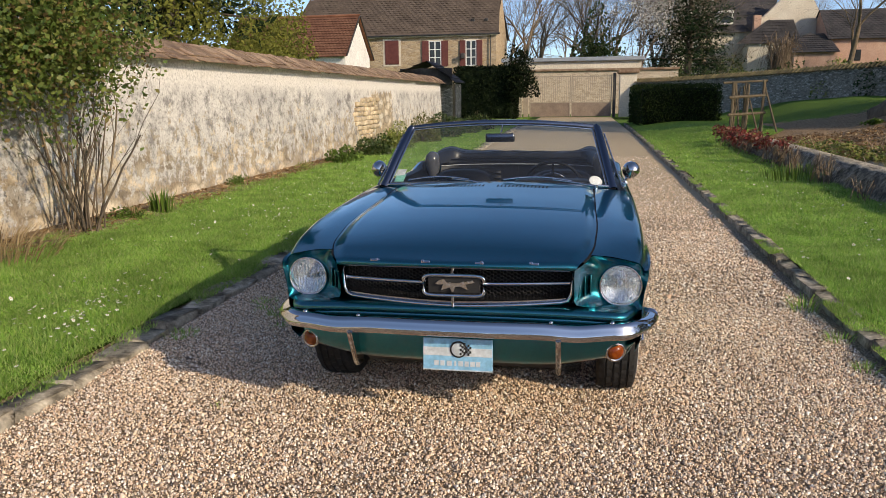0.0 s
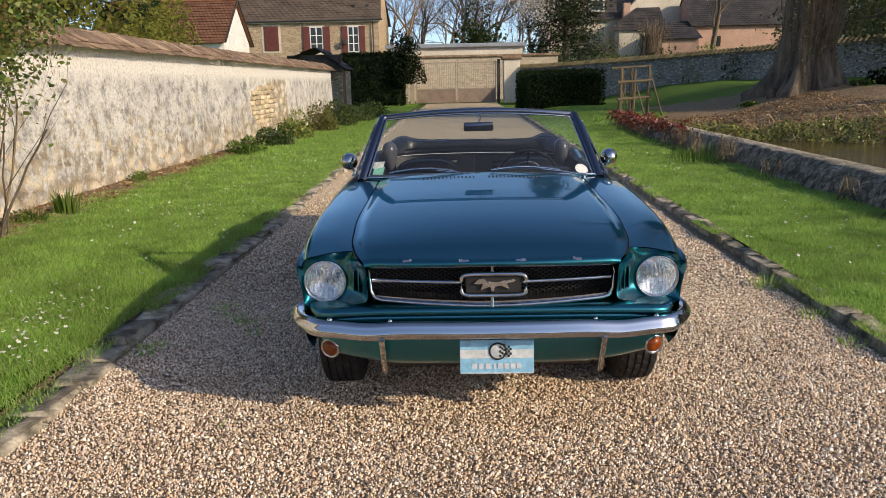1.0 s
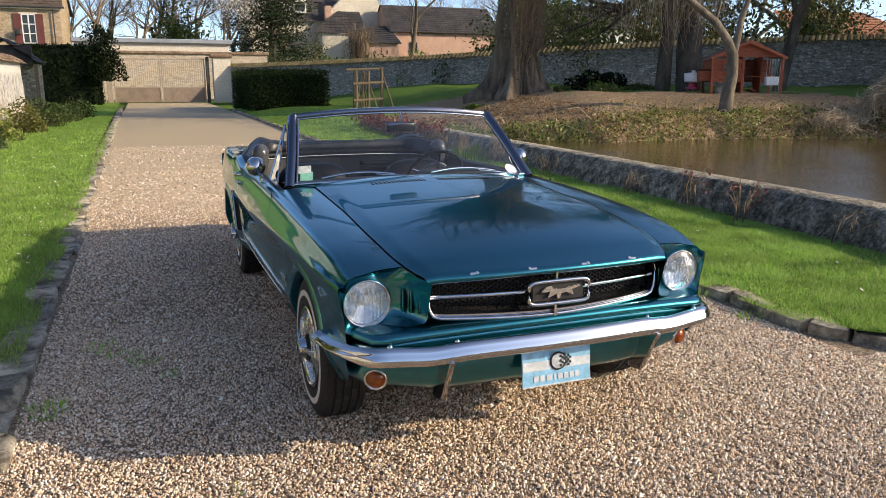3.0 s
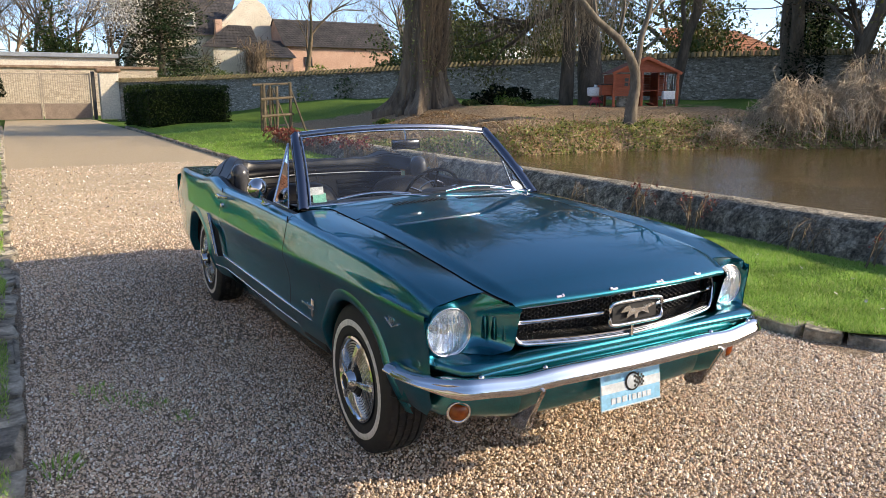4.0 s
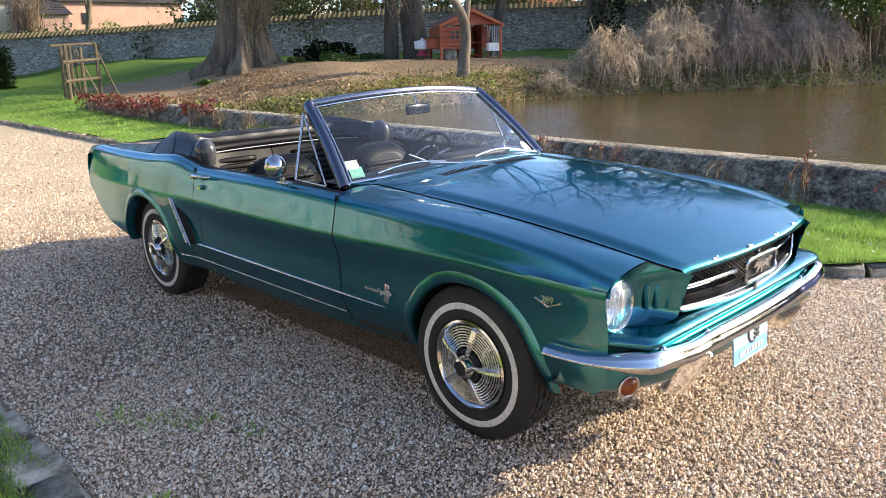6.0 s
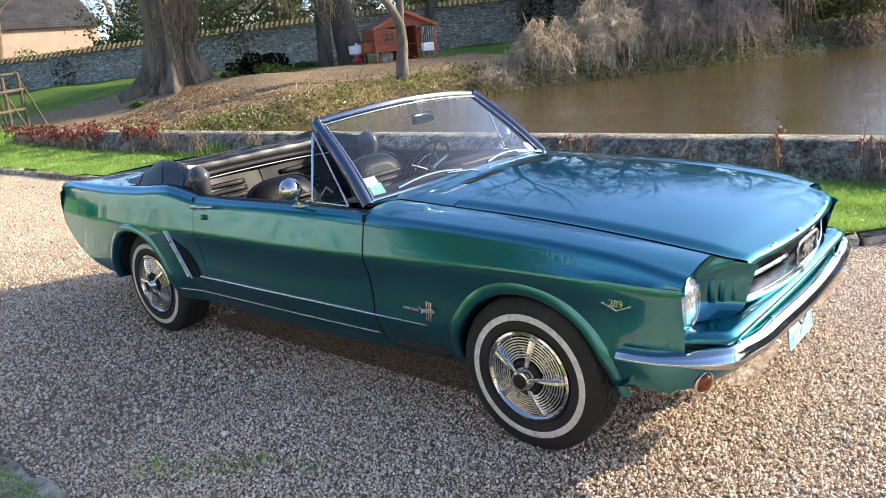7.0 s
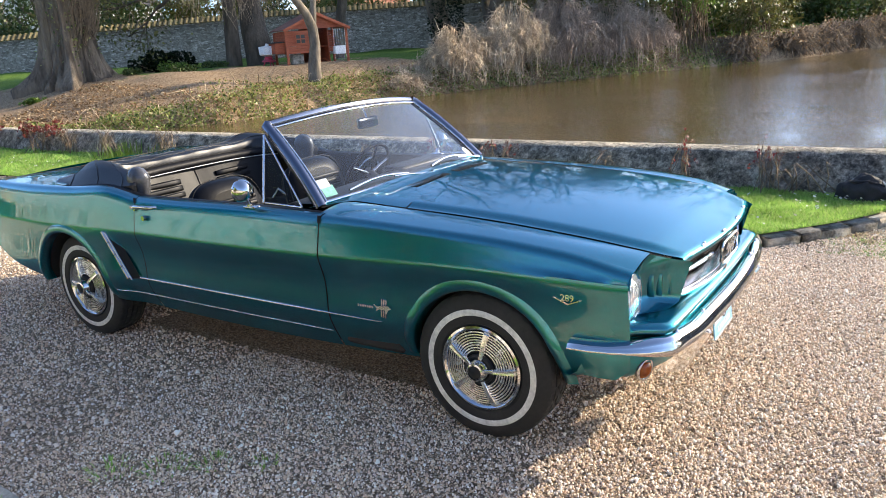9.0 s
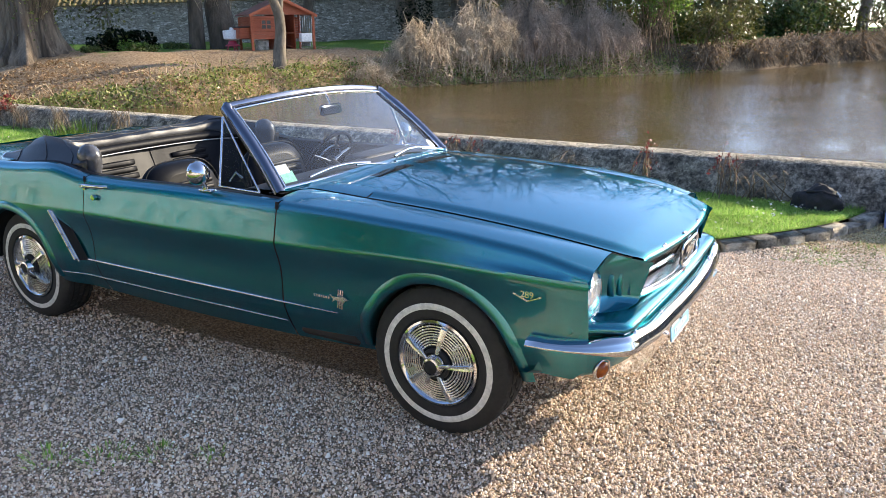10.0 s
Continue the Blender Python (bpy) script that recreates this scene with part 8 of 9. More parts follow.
for k, (x, y) in enumerate(((27.2, 12.6), (30.2, 10.4), (28.6, 16.4), (33.2, 11.5), (37.0, 8.6))):
    copy_thing(alder, pose(x, y, float(land(x, y)) - 0.1, 0, 0, 61 * k + 20))
# bare trees, blossom and conifer behind the gate
for k, (x, y, h, r) in enumerate(((-3.5, 68, 10, 0.25), (0.5, 70, 11, 0.25), (3.2, 66, 9, 0.2), (-6.0, 74, 11, 0.25), (1.8, 78, 12, 0.25), (12, 70, 8, 0.2))):
    bare_tree("bare_tree", (x, y, 0.3), h, r, 230 + k, "bare twiggy tree beyond the gate", 6, 3, 0.42, TWIG if k % 2 else BARK_GREY)
far_trees = [bare_tree("bare_tree", (x, y, 0.3), h, 0.28, 270 + k, "bare twiggy tree on the skyline", 6, 4, 0.40, BARK_GREY if k else TWIG, (0, 0, 1)) for k, (x, y, h) in enumerate(((-1.5, 84, 17), (4.5, 90, 19)))]
for k, (x, y) in enumerate(((-9, 92), (-4.5, 80), (1.5, 96), (8, 84), (12.5, 96), (18, 104), (-14, 88), (27, 98), (36, 92), (45, 84), (52, 70), (48, 52), (58, 40), (44, 40), (60, 22), (70, 8), (66, 30), (30, 60), (22, 66), (75, -4), (-4.0, 66), (-1.2, 69), (1.0, 73), (-6.5, 71), (3.4, 70), (6.5, 74), (11.5, 72), (14.5, 78))):
    copy_thing(far_trees[k % 2], pose(x, y, float(land(x, y)) - 0.1, 0, 0, 77 * k))
bare_tree("blossom_tree", (5.0, 62, 0.3), 11.5, 0.2, 240, "tree in pale blossom beyond the gate", 6, 4, 0.42, TWIG, (0, 0, 1), BLOSSOM, 0.16, 5200)
clump("evergreen_shrub", (1.6, 62.5, 2.2), (2.6, 1.8, 6.0), 5200, 0.24, LEAF_HEDGE, "tall evergreen shrub beyond the gate", "shrub", 241, lumps=9)


def conifer(place, height, seed, low=2.2):
    rng = np.random.default_rng(seed)
    t = thing("conifer", place, "tall dark spreading conifer", "tree")
    part("trunk", mesh_np("trunk", *tube_np([(0, 0, 0), (0.1, 0, height * 0.5), (0, 0, height)], [0.35, 0.25, 0.05], 8)), BARK, t, smooth=True)
    pcs, P = [], []
    for z in np.arange(low, height, 0.42):
        reach = (4.6 if height > 12 else 3.6) * (1 - z / height) ** 0.6 + 0.4
        for _ in range(7):
            a = rng.uniform(0, 2 * np.pi)
            l = reach * rng.uniform(0.65, 1.1)
            e = np.array([math.cos(a) * l, math.sin(a) * l, z - 0.3 + 0.1 * l])
            pcs.append(tube_np([(0, 0, z), e * 0.5 + np.array([0, 0, z * 0.5 + 0.15]), e], [0.06, 0.035, 0.012], 4))
            u = rng.uniform(0.15, 1, 85)[:, None]
            P.append(np.array([0, 0, z]) * (1 - u) + e * u + rng.normal(0, 0.24, (85, 3)) - np.array([0, 0, 0.15]))
    part("branchwork", mesh_np("branchwork", *join_np(pcs)), BARK, t, smooth=True)
    o = part("needles", mesh_np("needles", *scatter_leaves(np.concatenate(P), 0.26, rng, 0.3, 0.35)), LEAF_CONIFER, t)
    o["kind"] = "stuff"


LEAF_CONIFER = leafy("conifer_needles", [(0.012, 0.026, 0.012), (0.022, 0.04, 0.018), (0.035, 0.055, 0.022)], 0.6, 0.1)
conifer((9.0, 63, 0.3), 19, 250)
conifer((-10.4, 15.4, 0.0), 11.5, 251, 3.6)
clump("tall_hedge", (-10.6, 21.5, 0.0), (2.2, 6.0, 7.0), 22000, 0.13, LEAF_LIME, "tall clipped olive-green hedge behind the garden wall", "hedge", 252, lumps=16)
clump("tall_hedge", (-9.0, 15.0, 0.0), (1.7, 4.6, 6.2), 22000, 0.12, LEAF_LIME, "tall olive-green hedge behind the garden wall", "hedge", 258, lumps=14)
clump("garden_shrub", (11.0, 56.5, 0.6), (2.4, 1.8, 3.4), 2600, 0.15, LEAF_OLIVE, "twiggy green shrub behind the wall", "shrub", 253, twigs=60)
clump("garden_shrub", (7.6, 57.5, 0.6), (1.6, 1.4, 3.4), 1800, 0.15, LEAF_HEDGE, "green shrub behind the wall", "shrub", 254, twigs=40)
clump("ivy_hedge", (17.0, 47.5, 1.7), (7.5, 1.6, 1.7), 5200, 0.20, LEAF_HEDGE, "long green hedge behind the far wall", "hedge", 255, lumps=14)
clump("ivy_hedge", (9.5, 51.5, 1.2), (3.8, 1.6, 2.2), 2800, 0.20, LEAF_HEDGE, "green hedge behind the far wall", "hedge", 256, lumps=10)
for k, (x, y) in enumerate(((9.8, 43.2), (11.6, 41.0), (13.4, 38.6), (15.0, 36.6))):
    clump("ivy_hedge", (x, y, 1.2), (1.6, 1.3, 2.1), 1500, 0.16, LEAF_HEDGE if k % 2 else LEAF_IVY, "low leafy hedge showing above the far wall", "hedge", 660 + k, lumps=9)
tangle("dry_shrub", (13.6, 52.0, 1.0), (1.6, 1.2, 4.2), 160, "bare twiggy shrub behind the wall", 257, TWIG, 0.1, 0.014)

# hedges added out of view, to close off the sky behind the drive
for k, x in enumerate((-19, -12, -5, 2, 9, 16, 23)):
    clump("unseen_hedge", (x, -24 + 1.5 * math.sin(k * 2.1), -0.1), (4.6, 2.2, 6.0 + math.sin(k)), 3000, 0.24, LEAF_HEDGE if k % 2 else LEAF_OLIVE, "tall green hedge added out of view behind the drive", "hedge", 470 + k, lumps=12)

# weeping brambles and reeds on the bank
WEEPING = surface("weeping_stem", (0.38, 0.285, 0.185), (0.70, 0.56, 0.39), 1.2, 0.85, fine=40, bump=0.1, island=0.4)
WEEPING_BROWN = surface("brown_stem", (0.30, 0.215, 0.155), (0.56, 0.43, 0.32), 1.2, 0.85, fine=40, bump=0.1, island=0.4)


def weeping(place, size, count, seed, material, label):
    """A dome of bare stems that rise in the middle, arch over and hang, with short crooked side twigs."""
    rng = np.random.default_rng(seed)
    size = np.array(size, float)
    t = thing("weeping_shrub", place, label, "shrub")
    for batch in range(3):
        pcs = []
        for _ in range(count // 3):
            a = rng.uniform(0, 2 * np.pi) + rng.normal(0, 0.1)
            d = np.array([math.cos(a), math.sin(a), 0])
            sd = np.array([-math.sin(a), math.cos(a), 0])
            q = rng.uniform(0.15, 1) ** 0.55
            top = rng.uniform(0.80, 1.02) * (1 - 0.42 * q * q) * (1 + 0.13 * math.sin(3 * a + seed))
            fall = rng.uniform(0.05, 0.75)
            root = rng.normal(0, 0.16, 3) * np.array([1, 1, 0])
            P = [root, root * 0.6 + d * q * 0.22 + np.array([0, 0, top * 0.62]), d * q * 0.52 + np.array([0, 0, top]),
                 d * q * 0.82 + np.array([0, 0, top * (1 - 0.22 * fall)]), d * q * 1.0 + np.array([0, 0, top * (1 - 0.62 * fall)]), d * q * rng.uniform(0.94, 1.10) + np.array([0, 0, max(top * (1 - 1.25 * fall), 0.03)])]
            P = [(p + sd * rng.normal(0, 0.07) + rng.normal(0, 0.022, 3)) * size for p in P]
            P = [np.array([p[0], p[1], max(p[2], 0.0)]) for p in P]
            pcs.append(tube_np(P, np.array([0.020, 0.016, 0.013, 0.011, 0.008, 0.004]), 3))
            for _ in range(5):
                i = int(rng.integers(2, 5))
                u = rng.uniform(0, 1)
                b0 = P[i] * (1 - u) + P[i + 1] * u
                e = b0 + rng.normal(0, 0.20, 3) + np.array([0, 0, -0.10])
                m = (b0 + e) / 2 + rng.normal(0, 0.07, 3) + np.array([0, 0, 0.07])
                pcs.append(tube_np([b0, m, e], [0.008, 0.006, 0.003], 3))
        o = part("stem_mass", mesh_np("stem_mass", *join_np(pcs)), material, t)
        o["kind"] = "stuff"


for k, (x, y, sx, sy, sz, n) in enumerate(((19.1, 12.5, 1.6, 1.4, 2.15, 330), (21.3, 11.6, 1.9, 1.6, 2.75, 480), (23.5, 10.7, 2.1, 1.8, 3.05, 540), (25.7, 9.5, 2.2, 1.8, 2.95, 480), (27.4, 8.8, 1.9, 1.6, 2.7, 330), (17.2, 13.1, 1.3, 0.8, 0.9, 150))):
    weeping((x, y, -0.15), (sx, sy, sz), n, 300 + k, WEEPING if k in (0, 1, 5) else WEEPING_BROWN, "dome of pale bare weeping stems hanging over the water" if k in (0, 1, 5) else "dome of brown bare weeping stems hanging over the water")
for k, (x, y, sx, sy, sz, n, mt) in enumerate(((26.4, 9.4, 2.2, 1.6, 5.0, 2600, LEAF_OLIVE), (28.5, 7.3, 1.9, 1.6, 4.8, 6500, LEAF_FRESH), (25.2, 11.6, 2.4, 1.8, 5.0, 1600, LEAF_OLIVE), (31.5, 5.6, 1.8, 1.4, 2.4, 2400, LEAF_OLIVE))):
    tangle("willow_shrub", (x, y, -0.05), (sx, sy, sz), 80, "tall upright green-leaved shrub at the water's edge", 320 + k, TWIG, 0.12, 0.008, "shrub", n, mt, 0.14)
for k, (x, y, s) in enumerate(((30.4, 5.9, 1.3), (33.0, 4.4, 1.5), (35.5, 3.7, 1.6), (38.5, 2.8, 1.8), (42, 1.2, 1.9), (46, -0.8, 2.0), (51, -3.6, 2.2), (56, -6.5, 2.2))):
    tangle("bank_bramble", (x, y, -0.05), (s * 1.4, s, s * 0.75), 320, "brown bramble thicket on the far bank", 340 + k, TWIG, 0.6, 0.014, "shrub", 500, LEAF_DRY, 0.12)
for k, (x, y, sx, sy, sz) in enumerate(((34, 22, 6, 3, 3.4), (44, 14, 6, 3, 3.0), (56, 6, 7, 3, 3.2), (64, -6, 6, 4, 3.5), (30, 19.0, 2.5, 1.5, 1.3), (38, 19, 4, 2, 2.4), (33.5, 7.6, 3.0, 1.8, 2.6), (38.0, 6.2, 3.0, 1.8, 2.4), (43, 4.0, 3.4, 2.0, 2.8), (49, 3.0, 4.0, 2.8, 4.4), (55, -2.0, 4.0, 3.0, 4.6), (45.5, 7.5, 3.5, 2.5, 4.2))):
    clump("far_thicket", (x, y, float(land(x, y)) - 0.05), (sx, sy, sz), 3200, 0.24, LEAF_OLIVE if k % 2 else LEAF_HEDGE, "mixed green thicket beyond the pond", "thicket", 360 + k, lumps=14, twigs=80)
blades("iris_clump", (22.6, 14.6, float(land(22.6, 14.6)) - 0.02), 0.75, 0.04, 120, 0.45, LEAF_FRESH, "clump of long pale green leaves on the bank", 380, lean=0.5)

for k, (x, y, sx, sy, sz, mt) in enumerate(((18.5, 40.0, 2.2, 2.0, 2.0, LEAF_HEDGE), (21.5, 33.5, 2.6, 2.0, 4.2, LEAF_HEDGE), (25.0, 29.5, 2.8, 2.2, 5.5, LEAF_OLIVE), (28.5, 24.5, 2.6, 2.2, 5.0, LEAF_HEDGE), (31.5, 20.5, 2.8, 2.2, 5.2, LEAF_HEDGE), (36.0, 16.0, 3.0, 2.4, 5.5, LEAF_OLIVE), (40.5, 9.0, 3.0, 2.4, 5.0, LEAF_HEDGE), (47.0, 4.5, 3.2, 2.6, 5.4, LEAF_HEDGE), (53.0, -1.5, 3.2, 2.6, 5.2, LEAF_OLIVE), (68, 1, 5, 6, 8, LEAF_HEDGE), (66, 12, 5, 6, 8, LEAF_OLIVE), (70, -10, 5, 6, 8, LEAF_HEDGE), (60, 20, 5, 6, 8, LEAF_HEDGE))):
    clump("garden_evergreen", (x, y, float(land(x, y)) + 0.6), (sx, sy, sz), 2600, 0.20, mt, "leafy evergreen shrub beyond the wall", "shrub", 440 + k, lumps=11, twigs=50, flat_bottom=False)

for k, (x, y, h, mt) in enumerate(((22.4, 37.2, 6.0, LEAF_OLIVE), (25.6, 34.6, 7.6, LEAF_OLIVE), (28.0, 30.5, 7.0, LEAF_HEDGE), (30.6, 27.6, 6.6, LEAF_OLIVE), (46.0, 30.0, 9.5, LEAF_OLIVE), (41.0, 36.0, 10.0, LEAF_HEDGE), (36.0, 24.0, 7.0, LEAF_HEDGE), (39.0, 20.5, 7.5, LEAF_OLIVE), (34.0, 44.0, 10.0, LEAF_HEDGE))):
    clump("garden_evergreen", (x, y, float(land(x, y)) - 0.1), (2.9, 2.5, h), 4200, 0.24, mt, "dense leafy evergreen beyond the wall", "shrub", 620 + k, lumps=15, twigs=70)

# ivy, brambles and litter all along the pond bank
rng = np.random.default_rng(12)
n = 420000
X, Y = rng.uniform(5, 34, n), rng.uniform(5, 24, n)
D = shore_distance(X, Y)
keep = (D > 0.0) & (D < 3.0) & (rng.uniform(0, 1, n) < np.clip(1.2 - D / 1.8, 0.05, 1))
X, Y, D = X[keep], Y[keep], D[keep]
lump = np.clip(0.45 + 0.5 * np.sin(1.9 * X + 0.7 * Y) * np.sin(1.4 * Y - 1.1 * X + 2) + 0.4 * np.sin(5.1 * X - 2.3 * Y) * np.sin(3.7 * Y + 1.9 * X), 0, 1.2)
Z = land(X, Y) + rng.uniform(0, 1, len(X)) * (0.04 + 0.30 * lump * sstep(2.6, 0.6, D))
P = np.stack([X, Y, Z], -1)
sel = rng.uniform(0, 1, len(P)) < 0.50 + 0.35 * (np.sin(0.8 * X + 1.3) * np.sin(0.9 * Y) + 0.5 * np.sin(2.3 * X) > 0)
tagged(new("bank_ivy", mesh_np("bank_ivy", *scatter_leaves(P[sel], 0.074, rng, 0.2, 0.75), [LEAF_IVY])), "ivy and low leaves covering the pond bank", "ivy", kind="stuff")
tagged(new("bank_litter", mesh_np("bank_litter", *scatter_leaves(P[~sel], 0.085, rng, 0.4, 0.35), [LEAF_DRY])), "dry leaves and stalks on the pond bank", "litter", kind="stuff")
pcs = []
for _ in range(1100):
    x, y = rng.uniform(6, 32), rng.uniform(10, 17)
    d = float(shore_distance(x, y))
    if 0.0 < d < 2.2:
        p = np.array([x, y, float(land(x, y))])
        e = p + np.array([rng.normal(0, 0.5), rng.normal(-0.3, 0.5), rng.uniform(-0.2, 0.5)])
        pcs.append(tube_np([p, (p + e) / 2 + np.array([0, 0, 0.25]), e], [0.012, 0.009, 0.004], 3))
tagged(new("bank_stems", mesh_np("bank_stems", *join_np(pcs), [TWIG_PALE])), "dry arching bramble stems on the pond bank", "brambles", kind="stuff")
# kitchen garden: rough clods and old stalks
n = 5000
X, Y = rng.uniform(5.6, 11, n), rng.uniform(15.8, 20.5, n)
keep = shore_distance(X, Y) > 0.3
P = np.stack([X, Y, land(X, Y) + np.abs(rng.normal(0, 0.04, n))], -1)[keep]
tagged(new("garden_litter", mesh_np("garden_litter", *scatter_leaves(P, 0.085, rng, 0.5, 0.4), [LEAF_DRY])), "dry stalks and leaves on the kitchen garden bed", "litter", kind="stuff")
for k, (x, y, s) in enumerate(((13.4, 19.6, 0.5), (14.6, 21.2, 0.7), (12.6, 21.0, 0.35), (9.3, 21.4, 0.3), (15.5, 20.5, 0.5))):
    clump("low_plant", (x, y, float(land(x, y))), (s * 1.5, s, s * 0.6), 420, 0.10, LEAF_FRESH if k % 2 else LEAF_HEDGE, "low green plants beside the old tree", "plant", 400 + k)
clump("brush_heap", (15.3, 22.8, 1.0), (1.7, 1.0, 0.85), 1500, 0.16, LEAF_DARK, "heap of dark brushwood near the wall", "brush", 410, twigs=80)


# ---- chicken coop and feeder ----
def coop():
    c = thing("chicken_coop", pose(17.5, 17.55, 1.05, 0, 0, -28) @ Matrix.Scale(0.88, 4), "red-stained wooden chicken coop with open run", "coop")
    W, D = 1.25, 0.75
    for x in (-W, -0.15, W):
        for y in (-D, D):
            part("corner_post", boxed((x - 0.045, y - 0.045, 0), (x + 0.045, y + 0.045, 1.35 if x > -1 else 1.25), 0.008), COOP_RED, c)
    for i in range(9):
        z = 0.42 + i * 0.095
        part("wall_board", boxed((-W, -D - 0.012, z), (-0.15, -D + 0.012, z + 0.088), 0.006), COOP_RED, c)
        part("side_board", boxed((-W - 0.012, -D, z), (-W + 0.012, D, z + 0.088), 0.006), COOP_RED, c)
        part("back_board", boxed((-W, D - 0.012, z), (W, D + 0.012, z + 0.088), 0.006), COOP_RED, c)
    part("partition", boxed((-0.16, -D, 0.0), (-0.13, D, 1.35)), COOP_RED, c)
    w = part("coop_window", boxed((-0.85, -D - 0.03, 0.80), (-0.50, -D - 0.014, 1.12)), DARK_PANE, c)
    for x in (-0.87, -0.675, -0.48):
        part("window_bar", boxed((x - 0.02, -D - 0.045, 0.78), (x + 0.02, -D - 0.031, 1.14)), COOP_RED, w)
    for z in (0.79, 0.96, 1.13):
        part("window_bar", boxed((-0.88, -D - 0.052, z - 0.02), (-0.47, -D - 0.046, z + 0.02)), COOP_RED, w)
    part("nest_box", boxed((-W - 0.42, -0.55, 0.45), (-W - 0.02, 0.55, 0.85), 0.015), COOP_RED, c)
    part("nest_roof", boxed((-W - 0.48, -0.6, 0.86), (-W - 0.02, 0.6, 0.90), 0.01, pose(0, 0, 0)), DARK_WOOD, c)
    # gable front and roof
    bm = bmesh.new()
    tri = [(-W - 0.05, -D - 0.02, 1.33), (W + 0.05, -D - 0.02, 1.33), (0.0, -D - 0.02, 1.88)]
    a = [bm.verts.new(p) for p in tri]
    b = [bm.verts.new((x, y + 0.03, z)) for x, y, z in tri]
    bm.faces.new(a), bm.faces.new(b[::-1])
    for i in range(3):
        bm.faces.new((a[i], b[i], b[(i + 1) % 3], a[(i + 1) % 3]))
    bmesh.ops.recalc_face_normals(bm, faces=bm.faces)
    part("gable", bm, COOP_RED, c)
    for s in (-1, 1):
        m = pose(0, 0, 1.90) @ pose(0, 0, 0, 0, s * 24, 0)
        part("roof", boxed((0 if s > 0 else -1.50, -D - 0.16, 0.0), (1.50 if s > 0 else 0, D + 0.16, 0.035), 0.008, m), COOP_ROOF, c)
        part("barge_board", boxed((0 if s > 0 else -1.50, -D - 0.19, -0.07), (1.50 if s > 0 else 0, -D - 0.162, 0.04), 0.006, m), COOP_RED, c)
    part("ramp", boxed((-0.1, -D - 0.02, 0.0), (0.12, -D + 0.9, 0.03), 0.005, pose(0.3, 0, 0.1, 0, 28, 0)), COOP_RED, c)
    part("inner_shelf", boxed((-0.12, -0.2, 0.62), (0.62, D, 0.66), 0.005), COOP_RED, c)
    part("inner_wall", boxed((0.62, -0.3, 0.0), (0.66, D, 1.35), 0.004), COOP_RED, c)
    for i in range(14):
        x = -0.05 + i * 0.095
        if x > 0.62:
            part("wire", boxed((x - 0.004, -D - 0.004, 0.05), (x + 0.004, -D + 0.004, 1.30)), STEEL, c)
    part("feed_tray", boxed((0.70, -D - 0.08, 0.30), (1.15, -D + 0.2, 0.62), 0.02), WHITE_PAINT, c)
    part("base_block", boxed((-1.0, -0.6, 0.0), (-0.55, -0.2, 0.40), 0.03), KERB_STONE, c)


COOP_ROOF = surface("coop_roof_felt", (0.16, 0.06, 0.04), (0.24, 0.11, 0.07), 3, 0.9, fine=30, bump=0.3)
coop()
f = thing("poultry_feeder", (16.25, 18.45, 1.04), "white and red poultry feeder on legs", "feeder")
part("hopper", mesh_np("hopper", *lathe([(0.0, 0.78), (0.06, 0.78), (0.08, 0.70), (0.30, 0.68), (0.31, 0.66), (0.29, 0.40), (0.10, 0.34), (0.0, 0.34)], 20)), WHITE_PAINT, f, "white hopper", smooth=True, sharp=40).matrix_basis = pose(0, 0, 0, 0, -90, 0)
part("tray", mesh_np("tray", *lathe([(0.0, 0.36), (0.12, 0.34), (0.16, 0.24), (0.24, 0.20), (0.25, 0.16), (0.0, 0.16)], 20)), FEED_RED, f, "red tray", smooth=True, sharp=40).matrix_basis = pose(0, 0, 0, 0, -90, 0)
for a in (0, 120, 240):
    bm = bmesh.new()
    rod(bm, (0.12 * math.cos(radians(a)), 0.12 * math.sin(radians(a)), 0.2), (0.22 * math.cos(radians(a)), 0.22 * math.sin(radians(a)), 0.0), 0.02, 6)
    part("leg", bm, FEED_RED, f)

# ---- things by the pond wall ----
rng = np.random.default_rng(31)
b = thing("black_bag", (3.95, -0.98, 0.085), "crumpled black jacket or bag lying on the grass", "bag")
b.scale = (0.8, 0.8, 0.95)
bm = bmesh.new()
bmesh.ops.create_icosphere(bm, subdivisions=4, radius=1)
for v in bm.verts:
    q = v.co.copy()
    nn = noise.noise(q * 1.7) * 0.28 + noise.noise(q * 4.2) * 0.16 + noise.noise(q * 9) * 0.05
    v.co = Vector((q.x * 0.15, q.y * 0.235, max(q.z, -0.25) * 0.175)) * (1 + nn)
    v.co.z += 0.035
part("cloth", bm, BAG_BLACK, b, smooth=True)
tube_part("strap", [(-0.05, -0.20, 0.13), (-0.10, -0.05, 0.17), (-0.06, 0.10, 0.16), (0.02, 0.20, 0.08)], 0.014, BAG_BLACK, b, "", 6)
tube_part("white_edge", [(0.02, -0.10, 0.165), (0.03, -0.18, 0.150), (0.01, -0.22, 0.12)], 0.012, WHITE_PAINT, b, "", 6)
bb = thing("plastic_box", (3.95, -1.72, 0.0), "pale lilac plastic box on the gravel", "box")
part("box_body", boxed((-0.16, -0.22, 0.0), (0.16, 0.22, 0.27), 0.015, None, 2), BOX_LILAC, bb, smooth=True, sharp=40)
part("box_lid", boxed((-0.17, -0.23, 0.27), (0.17, 0.23, 0.30), 0.012, None, 2), BOX_LILAC, bb, smooth=True, sharp=40)


